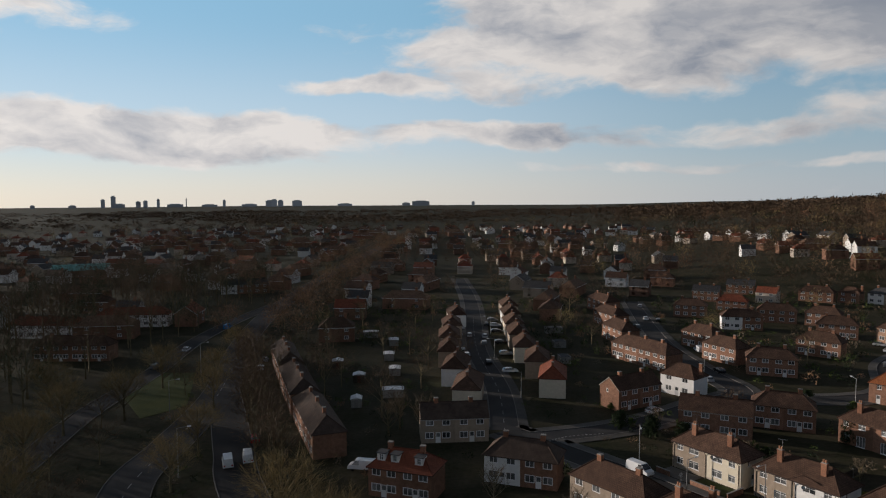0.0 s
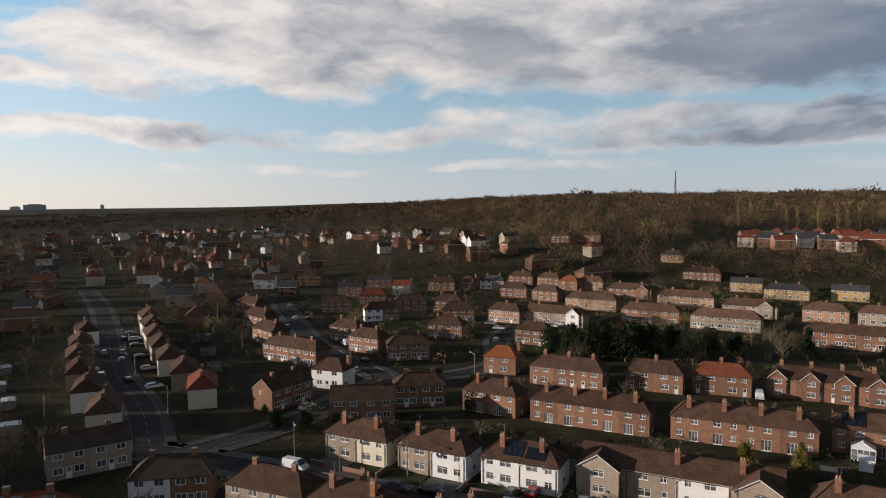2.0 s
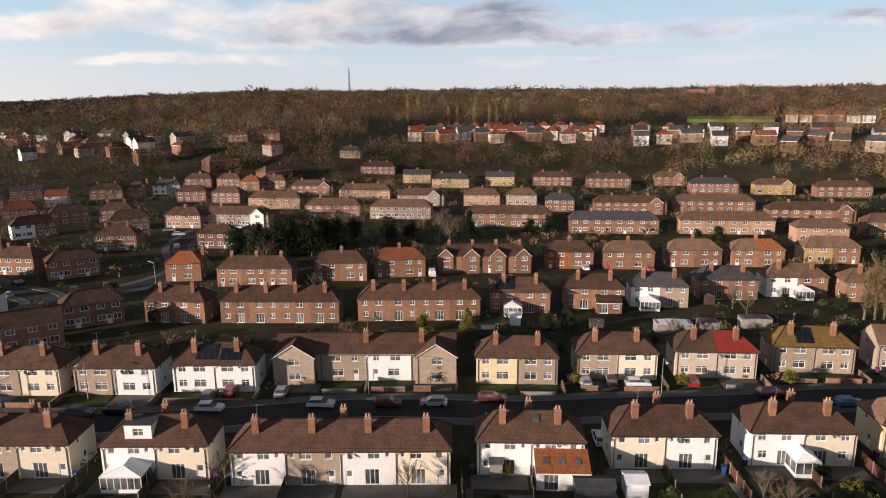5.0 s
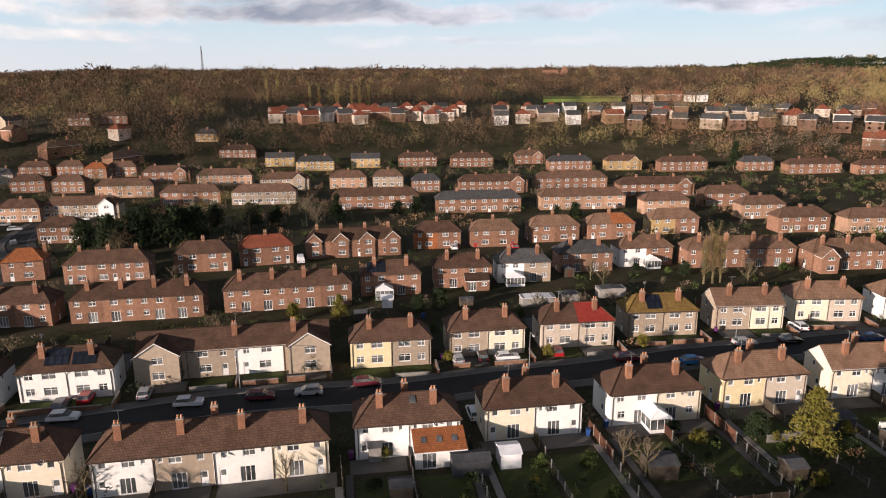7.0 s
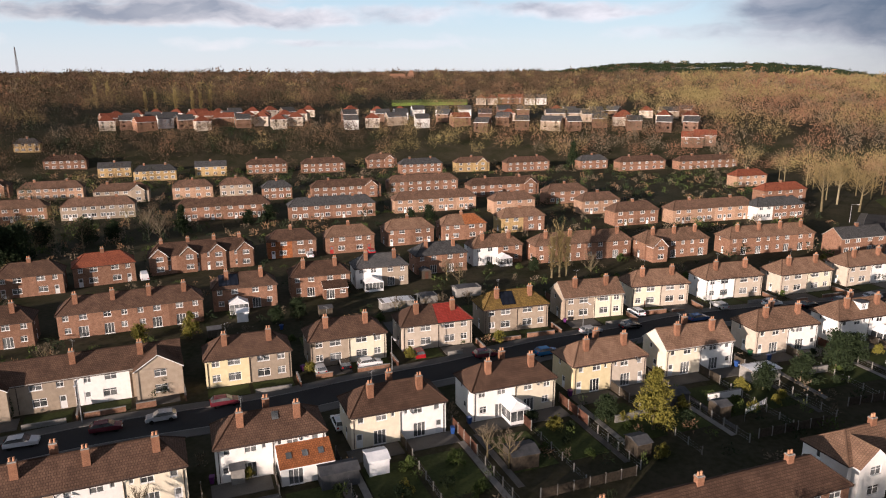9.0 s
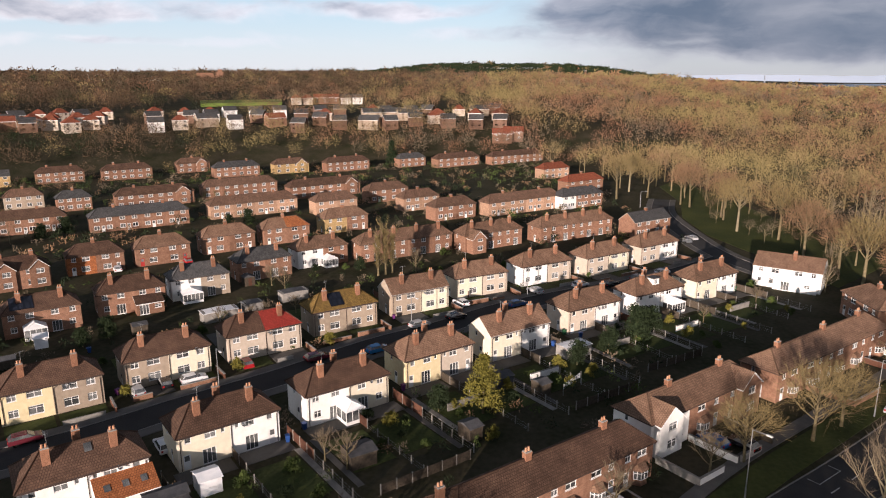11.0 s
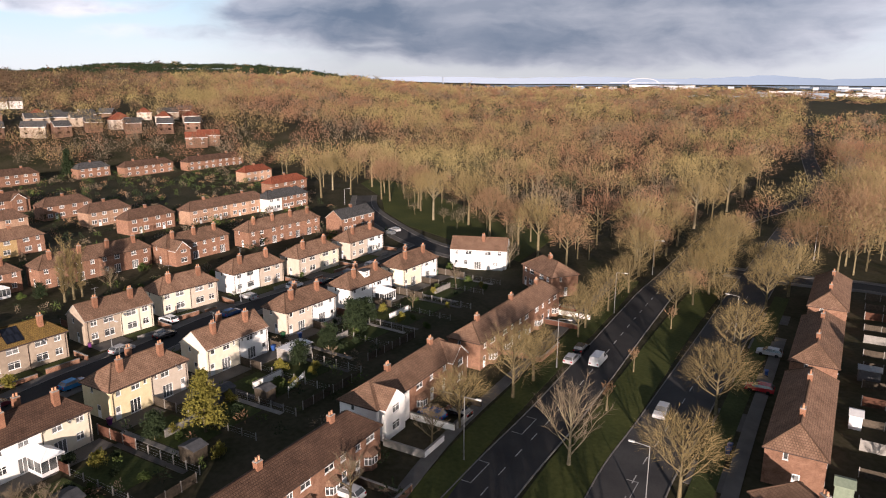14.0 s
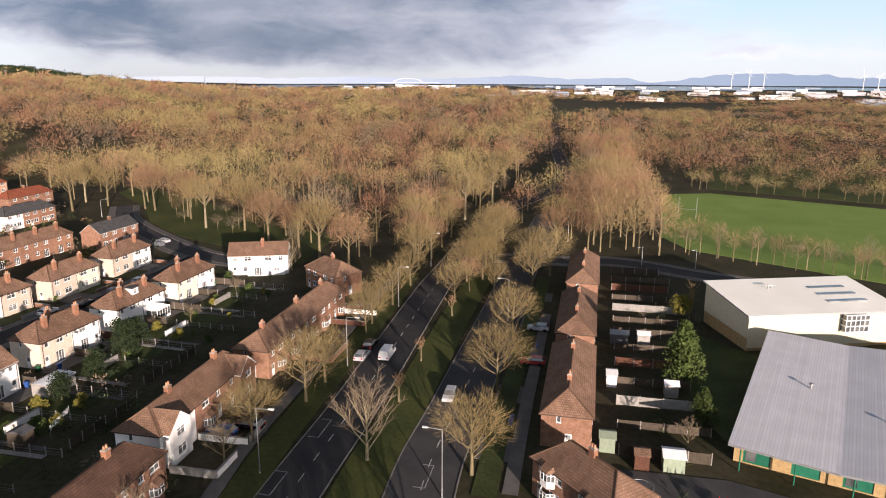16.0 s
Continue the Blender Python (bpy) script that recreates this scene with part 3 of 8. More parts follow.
        if shape == "gable":
            face(bm, (q[1], lo[1], lo[2], q[2]), 1)
            face(bm, (q[0], q[3], lo[3], lo[0]), 1)
    mats = [roofs[0] if roofs else roof, TRIM_DARK if shape == "hip" else TRIM_PALE] + ([roofs[1]] if roofs else [])
    part("roof", bm, mats, root)
    if detail >= 1:
        bm = bmesh.new()
        tube(bm, (-rx, ym, rz - .02), (rx, ym, rz - .02), .13, .13, 6)
        if shape == "hip":
            for sx in (-1, 1):
                for yy in (Y0, Y1):
                    tube(bm, (sx * X, yy, e), (sx * rx, ym, rz), .11, .11, 5)
        part("ridge_tiles", bm, roofs[0] if roofs else roof, root)
    if stacks is None:
        stacks = [-w * .26, w * .26] if n == 2 else [edges[1] if n < 3 else (edges[k] + edges[k + 1]) / 2 for k in range(0, n, 1)]
    for sx in stacks:
        cm, pm_ = chimney_mesh(stack_h, pots, stack)
        yy = ym if on_ridge else ym - 1.3
        ob = part("chimney", cm, None, root, m=pose(sx, yy, rz - stack_h + .9))
        if detail == 2:
            for k in range(pots):
                part("pot", pm_, None, ob, m=pose(-.2 + .4 * k, 0, stack_h))
    if pipes:
        bm = bmesh.new()
        tube(bm, (-w / 2 - .1, -.42, eaves - .22), (w / 2 + .1, -.42, eaves - .22), .06, .06, 6)
        part("gutter", bm, TRIM_DARK, root)
        for px in [-w / 2 + .35, w / 2 - .35] + [edges[k] + .12 for k in range(1, n)]:
            if ("pipe", eaves) not in MESHES:
                bm = bmesh.new()
                tube(bm, (0, 0, .1), (0, 0, eaves - .75), .05, .05, 6)
                tube(bm, (0, 0, eaves - .75), (0, -.34, eaves - .28), .05, .05, 6)
                MESHES[("pipe", eaves)] = mesh_from(bm, TRIM_DARK, "downpipe")
            part("downpipe", MESHES[("pipe", eaves)], None, root, m=pose(px, -.07, 0))
        if "dish" not in MESHES:
            bm = bmesh.new()
            tube(bm, (0, 0, 0), (0, -.3, .05), .03, .03, 5)
            tube(bm, (0, -.3, .05), (.05, -.42, .15), .08, .34, 10)
            MESHES["dish"] = mesh_from(bm, METAL, "satellite_dish")
            bm = bmesh.new()
            tube(bm, (0, 0, 0), (0, 0, 1.6), .025, .02, 5)
            tube(bm, (-.7, 0, 1.5), (.7, 0, 1.5), .018, .018, 4)
            for k in range(5):
                tube(bm, (-.6 + .3 * k, -.28, 1.5), (-.6 + .3 * k, .28, 1.5), .012, .012, 4)
            MESHES["aerial"] = mesh_from(bm, METAL, "aerial")
        k = int(abs(x * 7 + y * 3)) % 5
        part("satellite_dish", MESHES["dish"], None, root, m=pose(w * (.05 + .07 * k), -.02, 4.0 + .12 * k))
        if stacks:
            part("aerial", MESHES["aerial"], None, root, m=pose(stacks[0] + .3, ym if on_ridge else ym - 1.3, rz + 1.0, 0, 0, 30 * k))
    if rear_stack:
        cm, pm_ = chimney_mesh(2.8, 2, stack)
        ob = part("chimney", cm, None, root, m=pose(0, ym + 1.4, rz - 1.9))
        for k in range(2):
            part("pot", pm_, None, ob, m=pose(-.2 + .4 * k, 0, 2.8))
    return root


def gabled_wing(root, x0, x1, out, mt, eaves=4.85, roof=TILE, depth=6.4, rise=2.1):
    """A cross wing that steps forward under its own gable."""
    w = x1 - x0
    bm = bmesh.new()
    at = lambda a, k, c: (a, -out + k, c)
    xm = (x0 + x1) / 2
    holes = [(xm + .2, 1.5, 1.8, 1.25), (xm + .2, 4.0, 1.7, 1.15)]
    holed_wall(bm, x0, x1, 0, eaves, holes, at)
    face(bm, (at(x0, 0, eaves), at(x1, 0, eaves), at(xm, 0, eaves + rise)))
    face(bm, ((x0, 0, 0), (x0, -out, 0), (x0, -out, eaves), (x0, 0, eaves)))
    face(bm, ((x1, -out, 0), (x1, 0, 0), (x1, 0, eaves), (x1, -out, eaves)))
    part("gable_wall", bm, mt, root)
    for hx, z, ww, hh in holes:
        fm, gm = window_mesh(ww, hh, 1)
        part("pane", gm, None, part("window", fm, None, root, m=pose(hx, -out + .05, z)))
    bm = bmesh.new()
    e, rz = eaves - .15, eaves + rise + .12
    for s in (-1, 1):
        xe = xm + s * (w / 2 + .25)
        q = [(xe, -out - .25, e), (xm, -out - .25, rz), (xm, depth / 2, rz), (xe, depth / 2 - .5, e)]
        face(bm, q, 0)
        lo = [Vector(p) - Vector((0, 0, .14)) for p in q]
        face(bm, lo[::-1], 1)
        face(bm, (q[0], q[1], lo[1], lo[0]), 1)
    part("gable_roof", bm, [roof, UPVC], root)


def lean_to(root, x0, x1, out, h0, h1, mt, roof, name="extension", lights=0):
    """A single storey extension before the facade under a sloping roof."""
    bm = bmesh.new()
    at = lambda a, k, c: (a, -out + k, c)
    mid = (x0 + x1) / 2
    holes = [(mid - (x1 - x0) * .22, 1.1, 1.8, 2.1), (mid + (x1 - x0) * .28, 1.55, 1.3, .8)] if x1 - x0 > 4 else [(mid, 1.1, 1.5, 2.05)]
    holed_wall(bm, x0, x1, 0, h0, holes, at)
    for xx in (x0, x1):
        face(bm, ((xx, -out, 0), (xx, 0, 0), (xx, 0, h1), (xx, -out, h0)))
    ex = part(name, bm, mt, root)
    for hx, z, ww, hh in holes:
        fm, gm = window_mesh(ww, hh, 2 if hh > 1.5 else 1)
        part("window", fm, None, ex, m=pose(hx, -out + .05, z))
        part("pane", gm, None, ex, m=pose(hx, -out + .05, z))
    bm = bmesh.new()
    q = [(x0 - .15, -out - .25, h0), (x1 + .15, -out - .25, h0), (x1 + .15, 0, h1 + .1), (x0 - .15, 0, h1 + .1)]
    face(bm, q, 0)
    lo = [Vector(p) - Vector((0, 0, .13)) for p in q]
    face(bm, lo[::-1], 1)
    for a, b in ((0, 1), (1, 2), (3, 0)):
        face(bm, (q[a], lo[a], lo[b], q[b]), 1)
    part("lean_to_roof", bm, [roof, UPVC], root)
    for k in range(lights):
        t = (k + .7) / (lights + .4)
        bm = bmesh.new()
        u = Vector(q[1]) - Vector(q[0])
        v = Vector(q[3]) - Vector(q[0])
        nn = u.cross(v).normalized() * .06
        c = Vector(q[0]) + u * t + v * .5
        du, dv = u.normalized(), v.normalized()
        face(bm, [c + du * a + dv * b + nn for a, b in ((-.35, -.5), (.35, -.5), (.35, .5), (-.35, .5))])
        part("roof_window", bm, GLASS, root)


def on_roof(root, name, cx, along, w, h, mt, depth=6.4, rise=2.4, eaves=4.85, proud=.10, label=""):
    """A slab on the slope that faces the facade: cx across, along 0 at the eaves to 1 at the ridge."""
    s = Vector((0, depth / 2, rise))
    L = s.length
    dv = s / L
    nn = Vector((0, -rise, depth / 2)).normalized()
    c = Vector((cx, 0, eaves + .12)) + s * along + nn * proud
    bm = bmesh.new()
    du = Vector((1, 0, 0))
    top = [c + du * a * w / 2 + dv * b * h / 2 for a, b in ((-1, -1), (1, -1), (1, 1), (-1, 1))]
    lo = [p - nn * (proud - .03) for p in top]
    face(bm, top)
    for k in range(4):
        face(bm, (top[k], lo[k], lo[(k + 1) % 4], top[(k + 1) % 4]))
    return part(name, bm, mt, root, label)


def conservatory(root, x, out, w, d, h=2.1, peak=3.1):
    """A white framed glass room with a pitched clear roof, before the facade."""
    bm, gl = bmesh.new(), bmesh.new()
    x0, x1, y0, y1 = x - w / 2, x + w / 2, -out - d, -out
    box(bm, x0, x1, y0, y1, 0, .55)
    n = max(2, int(w / .8))
    for k in range(n + 1):
        xx = x0 + (x1 - x0) * k / n
        box(bm, xx - .04, xx + .04, y0, y0 + .08, .55, h)
    for yy in (y0 + d * .5, y1 - .08):
        for xx in (x0, x1 - .08):
            box(bm, xx, xx + .08, yy, yy + .08, .55, h)
    box(bm, x0 - .08, x1 + .08, y0 - .08, y1, h, h + .12)
    box(gl, x0 + .03, x1 - .03, y0 + .03, y1, .55, h)
    pk0, pk1 = (x, y0 + d * .35, peak), (x, y1, peak)
    q = [[(x0, y0, h + .12), (x1, y0, h + .12), pk0], [(x1, y0, h + .12), (x1, y1, h + .12), pk1, pk0], [(x0, y1, h + .12), (x0, y0, h + .12), pk0, pk1]]
    cover = bmesh.new()
    for f in q:
        face(cover, f)
    for a, b in ((q[0][0], pk0), (q[0][1], pk0), (pk0, pk1)):
        tube(bm, a, b, .05, .05, 4)
    for f in q[1:]:
        for t in (.33, .66):
            a = Vector(f[0]).lerp(Vector(f[1]), t)
            b = Vector(f[3]).lerp(Vector(f[2]), t)
            tube(bm, a, b, .035, .035, 4)
    fr = part("conservatory", bm, UPVC, root)
    part("glazing", gl, GLASS, fr)
    part("clear_roof", cover, WHITE_POLY, fr)


def box_dormer(root, cx, w, h, mt, y=1.2, z=5.4, d=2.6):
    bm = bmesh.new()
    at = lambda a, k, c: (a, y + k, c)
    holed_wall(bm, cx - w / 2, cx + w / 2, z, z + h, [(cx, z + h * .55, min(1.3, w * .5), 1.0)], at)
    for xx in (cx - w / 2, cx + w / 2):
        face(bm, ((xx, y, z), (xx, y + d, z), (xx, y + d, z + h), (xx, y, z + h)))
    ob = part("dormer", bm, mt, root)
    fm, gm = window_mesh(min(1.3, w * .5), 1.0, 1)
    part("window", fm, None, ob, m=pose(cx, y + .05, z + h * .55))
    part("pane", gm, None, ob, m=pose(cx, y + .05, z + h * .55))
    top = bmesh.new()
    box(top, cx - w / 2 - .15, cx + w / 2 + .15, y - .2, y + d, z + h, z + h + .12)
    part("flat_roof", top, FELT, root)


def bay(root, x, w=2.2, d=.75, h=2.3, storeys=1, mt=WHITE, roof=TILE_TAN, y=0.0):
    """A splayed bay window before the facade."""
    for s in range(storeys):
        z = .0 + s * 2.7
        fr, gl, low = bmesh.new(), bmesh.new(), bmesh.new()
        p = [(x - w / 2, y), (x - w / 2 + .55, y - d), (x + w / 2 - .55, y - d), (x + w / 2, y)]
        for a, b in zip(p, p[1:]):
            face(low, ((*a, z), (*b, z), (*b, z + .8), (*a, z + .8)))
            face(gl, ((*a, z + .8), (*b, z + .8), (*b, z + 2.05), (*a, z + 2.05)))
            for q in (a, b, ((a[0] + b[0]) / 2, (a[1] + b[1]) / 2)):
                tube(fr, (*q, z + .8), (*q, z + 2.05), .06, .06, 4)
            for zz in (.82, 1.65, 2.03):
                tube(fr, (*a, z + zz), (*b, z + zz), .05, .05, 4)
        bm = part("bay", low, mt, root)
        part("bay_frame", fr, UPVC, bm)
        part("bay_glass", gl, GLASS, bm)
    top = bmesh.new()
    z = 2.05 + (storeys - 1) * 2.7
    q = [(p[0][0] - .1, y), (p[1][0] - .05, y - d - .15), (p[2][0] + .05, y - d - .15), (p[3][0] + .1, y)]
    for a, b in zip(q, q[1:]):
        face(top, ((*a, z), (*b, z), (min(b[0], x + w / 2 - .3), y, z + .6), (max(a[0], x - w / 2 + .3), y, z + .6)))
        face(top, ((*a, z - .12), (*b, z - .12), (*b, z), (*a, z)))
    part("bay_roof", top, roof, root)


SEMI = "pair of rendered semi-detached houses with a hipped brown tile roof"
# the street before the camera, far side
G_A = "houses on the far side of the street"
house(45.2, 116.7, -56, [PEBBLE, CREAM], label="grey and cream rendered semi-detached pair, brown hipped roof", group=G_A, pipes=True)
house(54.2, 104.1, -56.5, [PEBBLE, WHITE], label="semi-detached pair, one half white, one grey pebbledash", group=G_A, pipes=True)
h = house(64.1, 91.9, -55, [WHITE, WHITE], label="white rendered semi-detached pair with roof solar panels", group=G_A, pipes=True)
on_roof(h, "solar_panel", -1.3, .55, 3.4, 3.0, SOLAR)
on_roof(h, "solar_panel", 2.6, .42, 3.4, 2.2, SOLAR)
h = house(81.5, 74.6, -54.6, [PEBBLE, PEBBLE, WHITE, PEBBLE], w=30.4, shape="gable", stacks=[0, 9.4], label="terrace of four with gabled cross wings, grey and white", group=G_A, pipes=True, front=FRONT_DOOR, name="terrace")
gabled_wing(h, -15.2, -8.4, 1.6, PEBBLE)
gabled_wing(h, 8.4, 15.2, 1.6, PEBBLE)
house(94.6, 53, -57.5, [YELLOW, PEBBLE], label="semi-detached pair, one half pale yellow, one grey", group=G_A, pipes=True)
house(105.6, 40.1, -57, [PEBBLE, CREAM], label="grey and cream rendered semi-detached pair", group=G_A, pipes=True)
house(115.7, 26.7, -58.5, [PEBBLE_PINK, PEBBLE_PINK], roofs=(TILE, TILE_BRIGHT), label="pale render pair, half the roof in new red tiles", group=G_A, pipes=True)
h = house(127.4, 13.7, -60.5, [PEBBLE, PEBBLE], roof=TILE_MOSS, label="grey rendered pair with mossy ochre roof and solar panels", group=G_A, pipes=True)
on_roof(h, "solar_panel", -1.4, .5, 2.8, 3.2, SOLAR)
house(137.6, -.9, -62, [PEBBLE, CREAM], shape="gable", roof=TILE_TAN, label="grey and cream gabled semi-detached pair", group=G_A, pipes=True)
house(148.3, -14.7, -65, [CREAM, PEBBLE_PINK], roof=TILE_TAN, label="cream and pinkish rendered semi-detached pair", group=G_A, pipes=True)
house(157.4, -31.1, -63, [WHITE, PEBBLE_PINK], w=14.5, roof=TILE_TAN, label="semi-detached pair, one half bright white", group=G_A, pipes=True)
house(164.9, -47.8, -60, [PEBBLE_PINK, CREAM], w=14.5, roof=TILE_TAN, label="pinkish and cream rendered pair", group=G_A, pipes=True)
house(175.5, -64.5, -59, [PEBBLE_PINK, WHITE], w=14.5, roof=TILE_TAN, label="pinkish and white rendered pair at the street's end", group=G_A, pipes=True)
# near side, their backs to the camera
G_B = "houses on the near side of the street"
house(33.4, 90.2, -55, [PEBBLE, CREAM], front=REAR, rear_stack=True, pipes=True, label="grey and cream rendered pair seen from its back garden", group=G_B)
h = house(43.2, 75.6, -55, [WHITE, CREAM], front=REAR, rear_stack=True, pipes=True, label="white and cream pair with a box dormer and conservatory", group=G_B)
box_dormer(h, -2.0, 3.4, 2.2, WHITE, y=.5, z=5.0)
conservatory(h, -3.0, 0, 5.0, 3.2)
house(55.5, 55.6, -54.6, [WHITE, PEBBLE, WHITE, CREAM], w=27.1, front=REAR, rear_stack=True, pipes=True, label="terrace of four, white and beige rears, long brown roof", group=G_B, name="terrace", stacks=[-10.6, -3.6, 3.4, 10.6])
h = house(70.8, 37.5, -57, [WHITE, WHITE], front=REAR, rear_stack=True, pipes=True, label="white rendered pair with a red tiled rear extension", group=G_B)
lean_to(h, .5, 6.9, 3.4, 2.4, 3.7, WHITE, TILE_ORANGE, lights=3)
on_roof(h, "roof_window", .8, .72, .8, 1.1, GLASS)
h = house(81.9, 24.3, -56, [CREAM, WHITE], front=REAR, rear_stack=True, pipes=True, label="cream and white rendered pair with garage", group=G_B)
h = house(92.7, 10, -56.5, [WHITE, CREAM], front=REAR_PLAIN, rear_stack=True, pipes=True, label="white and cream pair with a conservatory", group=G_B)
conservatory(h, -.6, 0, 3.0, 3.0)
house(104.4, -3.7, -57, [YELLOW, PEBBLE_PINK], front=REAR, rear_stack=True, pipes=True, roof=TILE_TAN, label="yellow and pinkish rendered pair, weathered brown roof", group=G_B)
house(114.1, -18.3, -59, [CREAM, WHITE], front=REAR, rear_stack=True, pipes=True, shape="gable", roof=TILE_TAN, label="cream gabled pair of houses", group=G_B)
house(126.3, -34.6, -61, [PEBBLE_PINK, WHITE], front=REAR, rear_stack=True, pipes=True, roof=TILE_TAN, label="pinkish and white rendered pair", group=G_B)
h = house(135.1, -50.5, -60, [WHITE, WHITE], front=REAR, rear_stack=True, pipes=True, w=14, roof=TILE_TAN, label="bright white pair with a small dormer and conservatory", group=G_B)
box_dormer(h, -.2, 1.8, 1.5, WHITE, y=1.1, z=5.6, d=2)
conservatory(h, 3.0, 0, 4.0, 2.6)
house(144.7, -66.6, -60, [CREAM, WHITE], front=REAR, rear_stack=True, pipes=True, w=14, roof=TILE_TAN, label="cream and white rendered pair near the wood", group=G_B)
h = house(149.5, -85.0, -127, [WHITE, WHITE], w=14.5, depth=8.5, front=FRONT_DOOR, roof=TILE_TAN, shape="gable", stacks=[1], label="white gabled house at the end of the gardens")
lean_to(h, -2.5, 6.5, 1.2, 2.5, 2.9, WHITE, UPVC)
# brick rows behind the far gardens
G_C = "brick houses of the second street"
for x, y, a, wl, w, rf, fr, lb in (
        (81.5, 128.7, -60, [BRICK, BRICK], 13.2, TILE, REAR_PLAIN, "brown brick semi-detached pair with hipped roof"),
        (94.0, 110.0, -56, [BRICK] * 4, 25.2, TILE, REAR_PLAIN, "brown brick terrace of four with four stacks"),
        (111.9, 86.6, -54, [BRICK] * 4, 26, TILE, REAR_PLAIN, "brown brick terrace of four with pale rear addition"),
        (128.5, 71.5, -58, [BRICK, BRICK], 13.2, TILE, REAR_PLAIN, "brick pair with dark roof panels and conservatory"),
        (140.2, 59.2, -60, [BRICK, BRICK], 13.2, TILE, REAR_PLAIN, "brown brick pair with brick rear extension"),
        (149.8, 47.8, -60, [WHITE, PEBBLE], 12.6, SLATE, REAR_PLAIN, "white and grey pair with a large conservatory"),
        (164.3, 36.6, -58, [BRICK, BRICK], 13.4, SLATE, REAR_PLAIN, "brick pair with grey slate roof"),
        (175.5, 24.0, -58, [WHITE, BRICK], 14, TILE_TAN, REAR_PLAIN, "half white, half brick pair of houses"),
        (184.0, 2.0, -62, [BRICK] * 4, 28, TILE_TAN, REAR_PLAIN, "long brick terrace behind a tall poplar"),
        (192.0, -22.5, -60, [BRICK, BRICK, BRICK], 20, TILE_TAN, REAR_PLAIN, "brick terrace of three with tan roof"),
        (203.0, -49.0, -62, [BRICK] * 4, 28, TILE_TAN, REAR_PLAIN, "brick terrace of four with tall chimneys")):
    h = house(x, y, a, wl, w=w, front=fr, back=(), roof=rf, label=lb, group=G_C, stacks=None if len(wl) > 2 else [-w * .27, w * .27], name="terrace" if len(wl) > 2 else "house", stack_h=3.0)
    if (x, y) == (128.5, 71.5):
        conservatory(h, -1.6, 0, 3.8, 3.2)
        on_roof(h, "solar_panel", -3.2, .5, 4.0, 3.0, SOLAR)
    if (x, y) == (149.8, 47.8):
        conservatory(h, -2.6, 0, 4.2, 3.4)
    if (x, y) == (175.5, 24.0):
        conservatory(h, 1.0, 0, 3.4, 3.0)
    if (x, y) == (140.2, 59.2):
        lean_to(h, .2, 5.6, 3.0, 2.4, 3.4, BRICK, TILE)
    if (x, y) == (192.0, -22.5):
        gabled_wing(h, -9.5, -5.0, 3.0, BRICK, eaves=4.2, roof=TILE_TAN)
G_D = "brick houses of the third street"
for x, y, a, wl, w, rf, lb in (
        (103.0, 157.0, -50, [BRICK], 9.0, TILE_ORANGE, "detached brick house under an orange tiled roof"),
        (110.0, 137.4, -56, [BRICK, BRICK, BRICK], 19, TILE, "brick terrace with a pale band under the eaves"),
        (126.2, 123.2, -55, [BRICK, BRICK], 13.6, TILE, "brown brick pair facing the street"),
        (137.8, 112.8, -50, [BRICK, BRICK], 13.4, TILE_RED, "brick pair under a reddish hipped roof"),
        (153.9, 96.6, -55, [BRICK] * 4, 25.5, TILE, "brick terrace of four with small gables"),
        (170.7, 79.8, -60, [TILE_ORANGE, BRICK], 13, TILE, "brick pair, one half painted orange red"),
        (179.1, 66.1, -60, [BRICK, BRICK], 13.6, TILE_TAN, "brick pair with a red front door"),
        (191.5, 52.1, -58, [BRICK, BRICK], 14.6, TILE_TAN, "brick pair with red garage doors"),
        (201.1, 37.8, -60, [BRICK, BRICK], 14.0, None, "brick pair, half its roof in orange tiles"),
        (216.0, 21.6, -58, [BRICK_YELLOW, BRICK], 15, TILE_TAN, "buff brick pair on the corner")):
    kw = dict(roofs=(TILE_TAN, TILE_ORANGE)) if rf is None else dict(roof=rf)
    h = house(x, y, a, wl, w=w, front=FRONT_DOOR, back=(), label=lb, group=G_D, door=DOOR_RED if "red front" in lb else DOOR_WHITE, stacks=[0] if len(wl) == 2 else None,
              name="terrace" if len(wl) > 2 else "house", stack_h=2.6, on_ridge=True, pots=2, detail=2, **kw)
    if (x, y) == (153.9, 96.6):
        for c in (-10.4, -3.4, 3.6, 10.4):
            gabled_wing(h, c - 2.0, c + 2.0, .5, BRICK, rise=1.8)
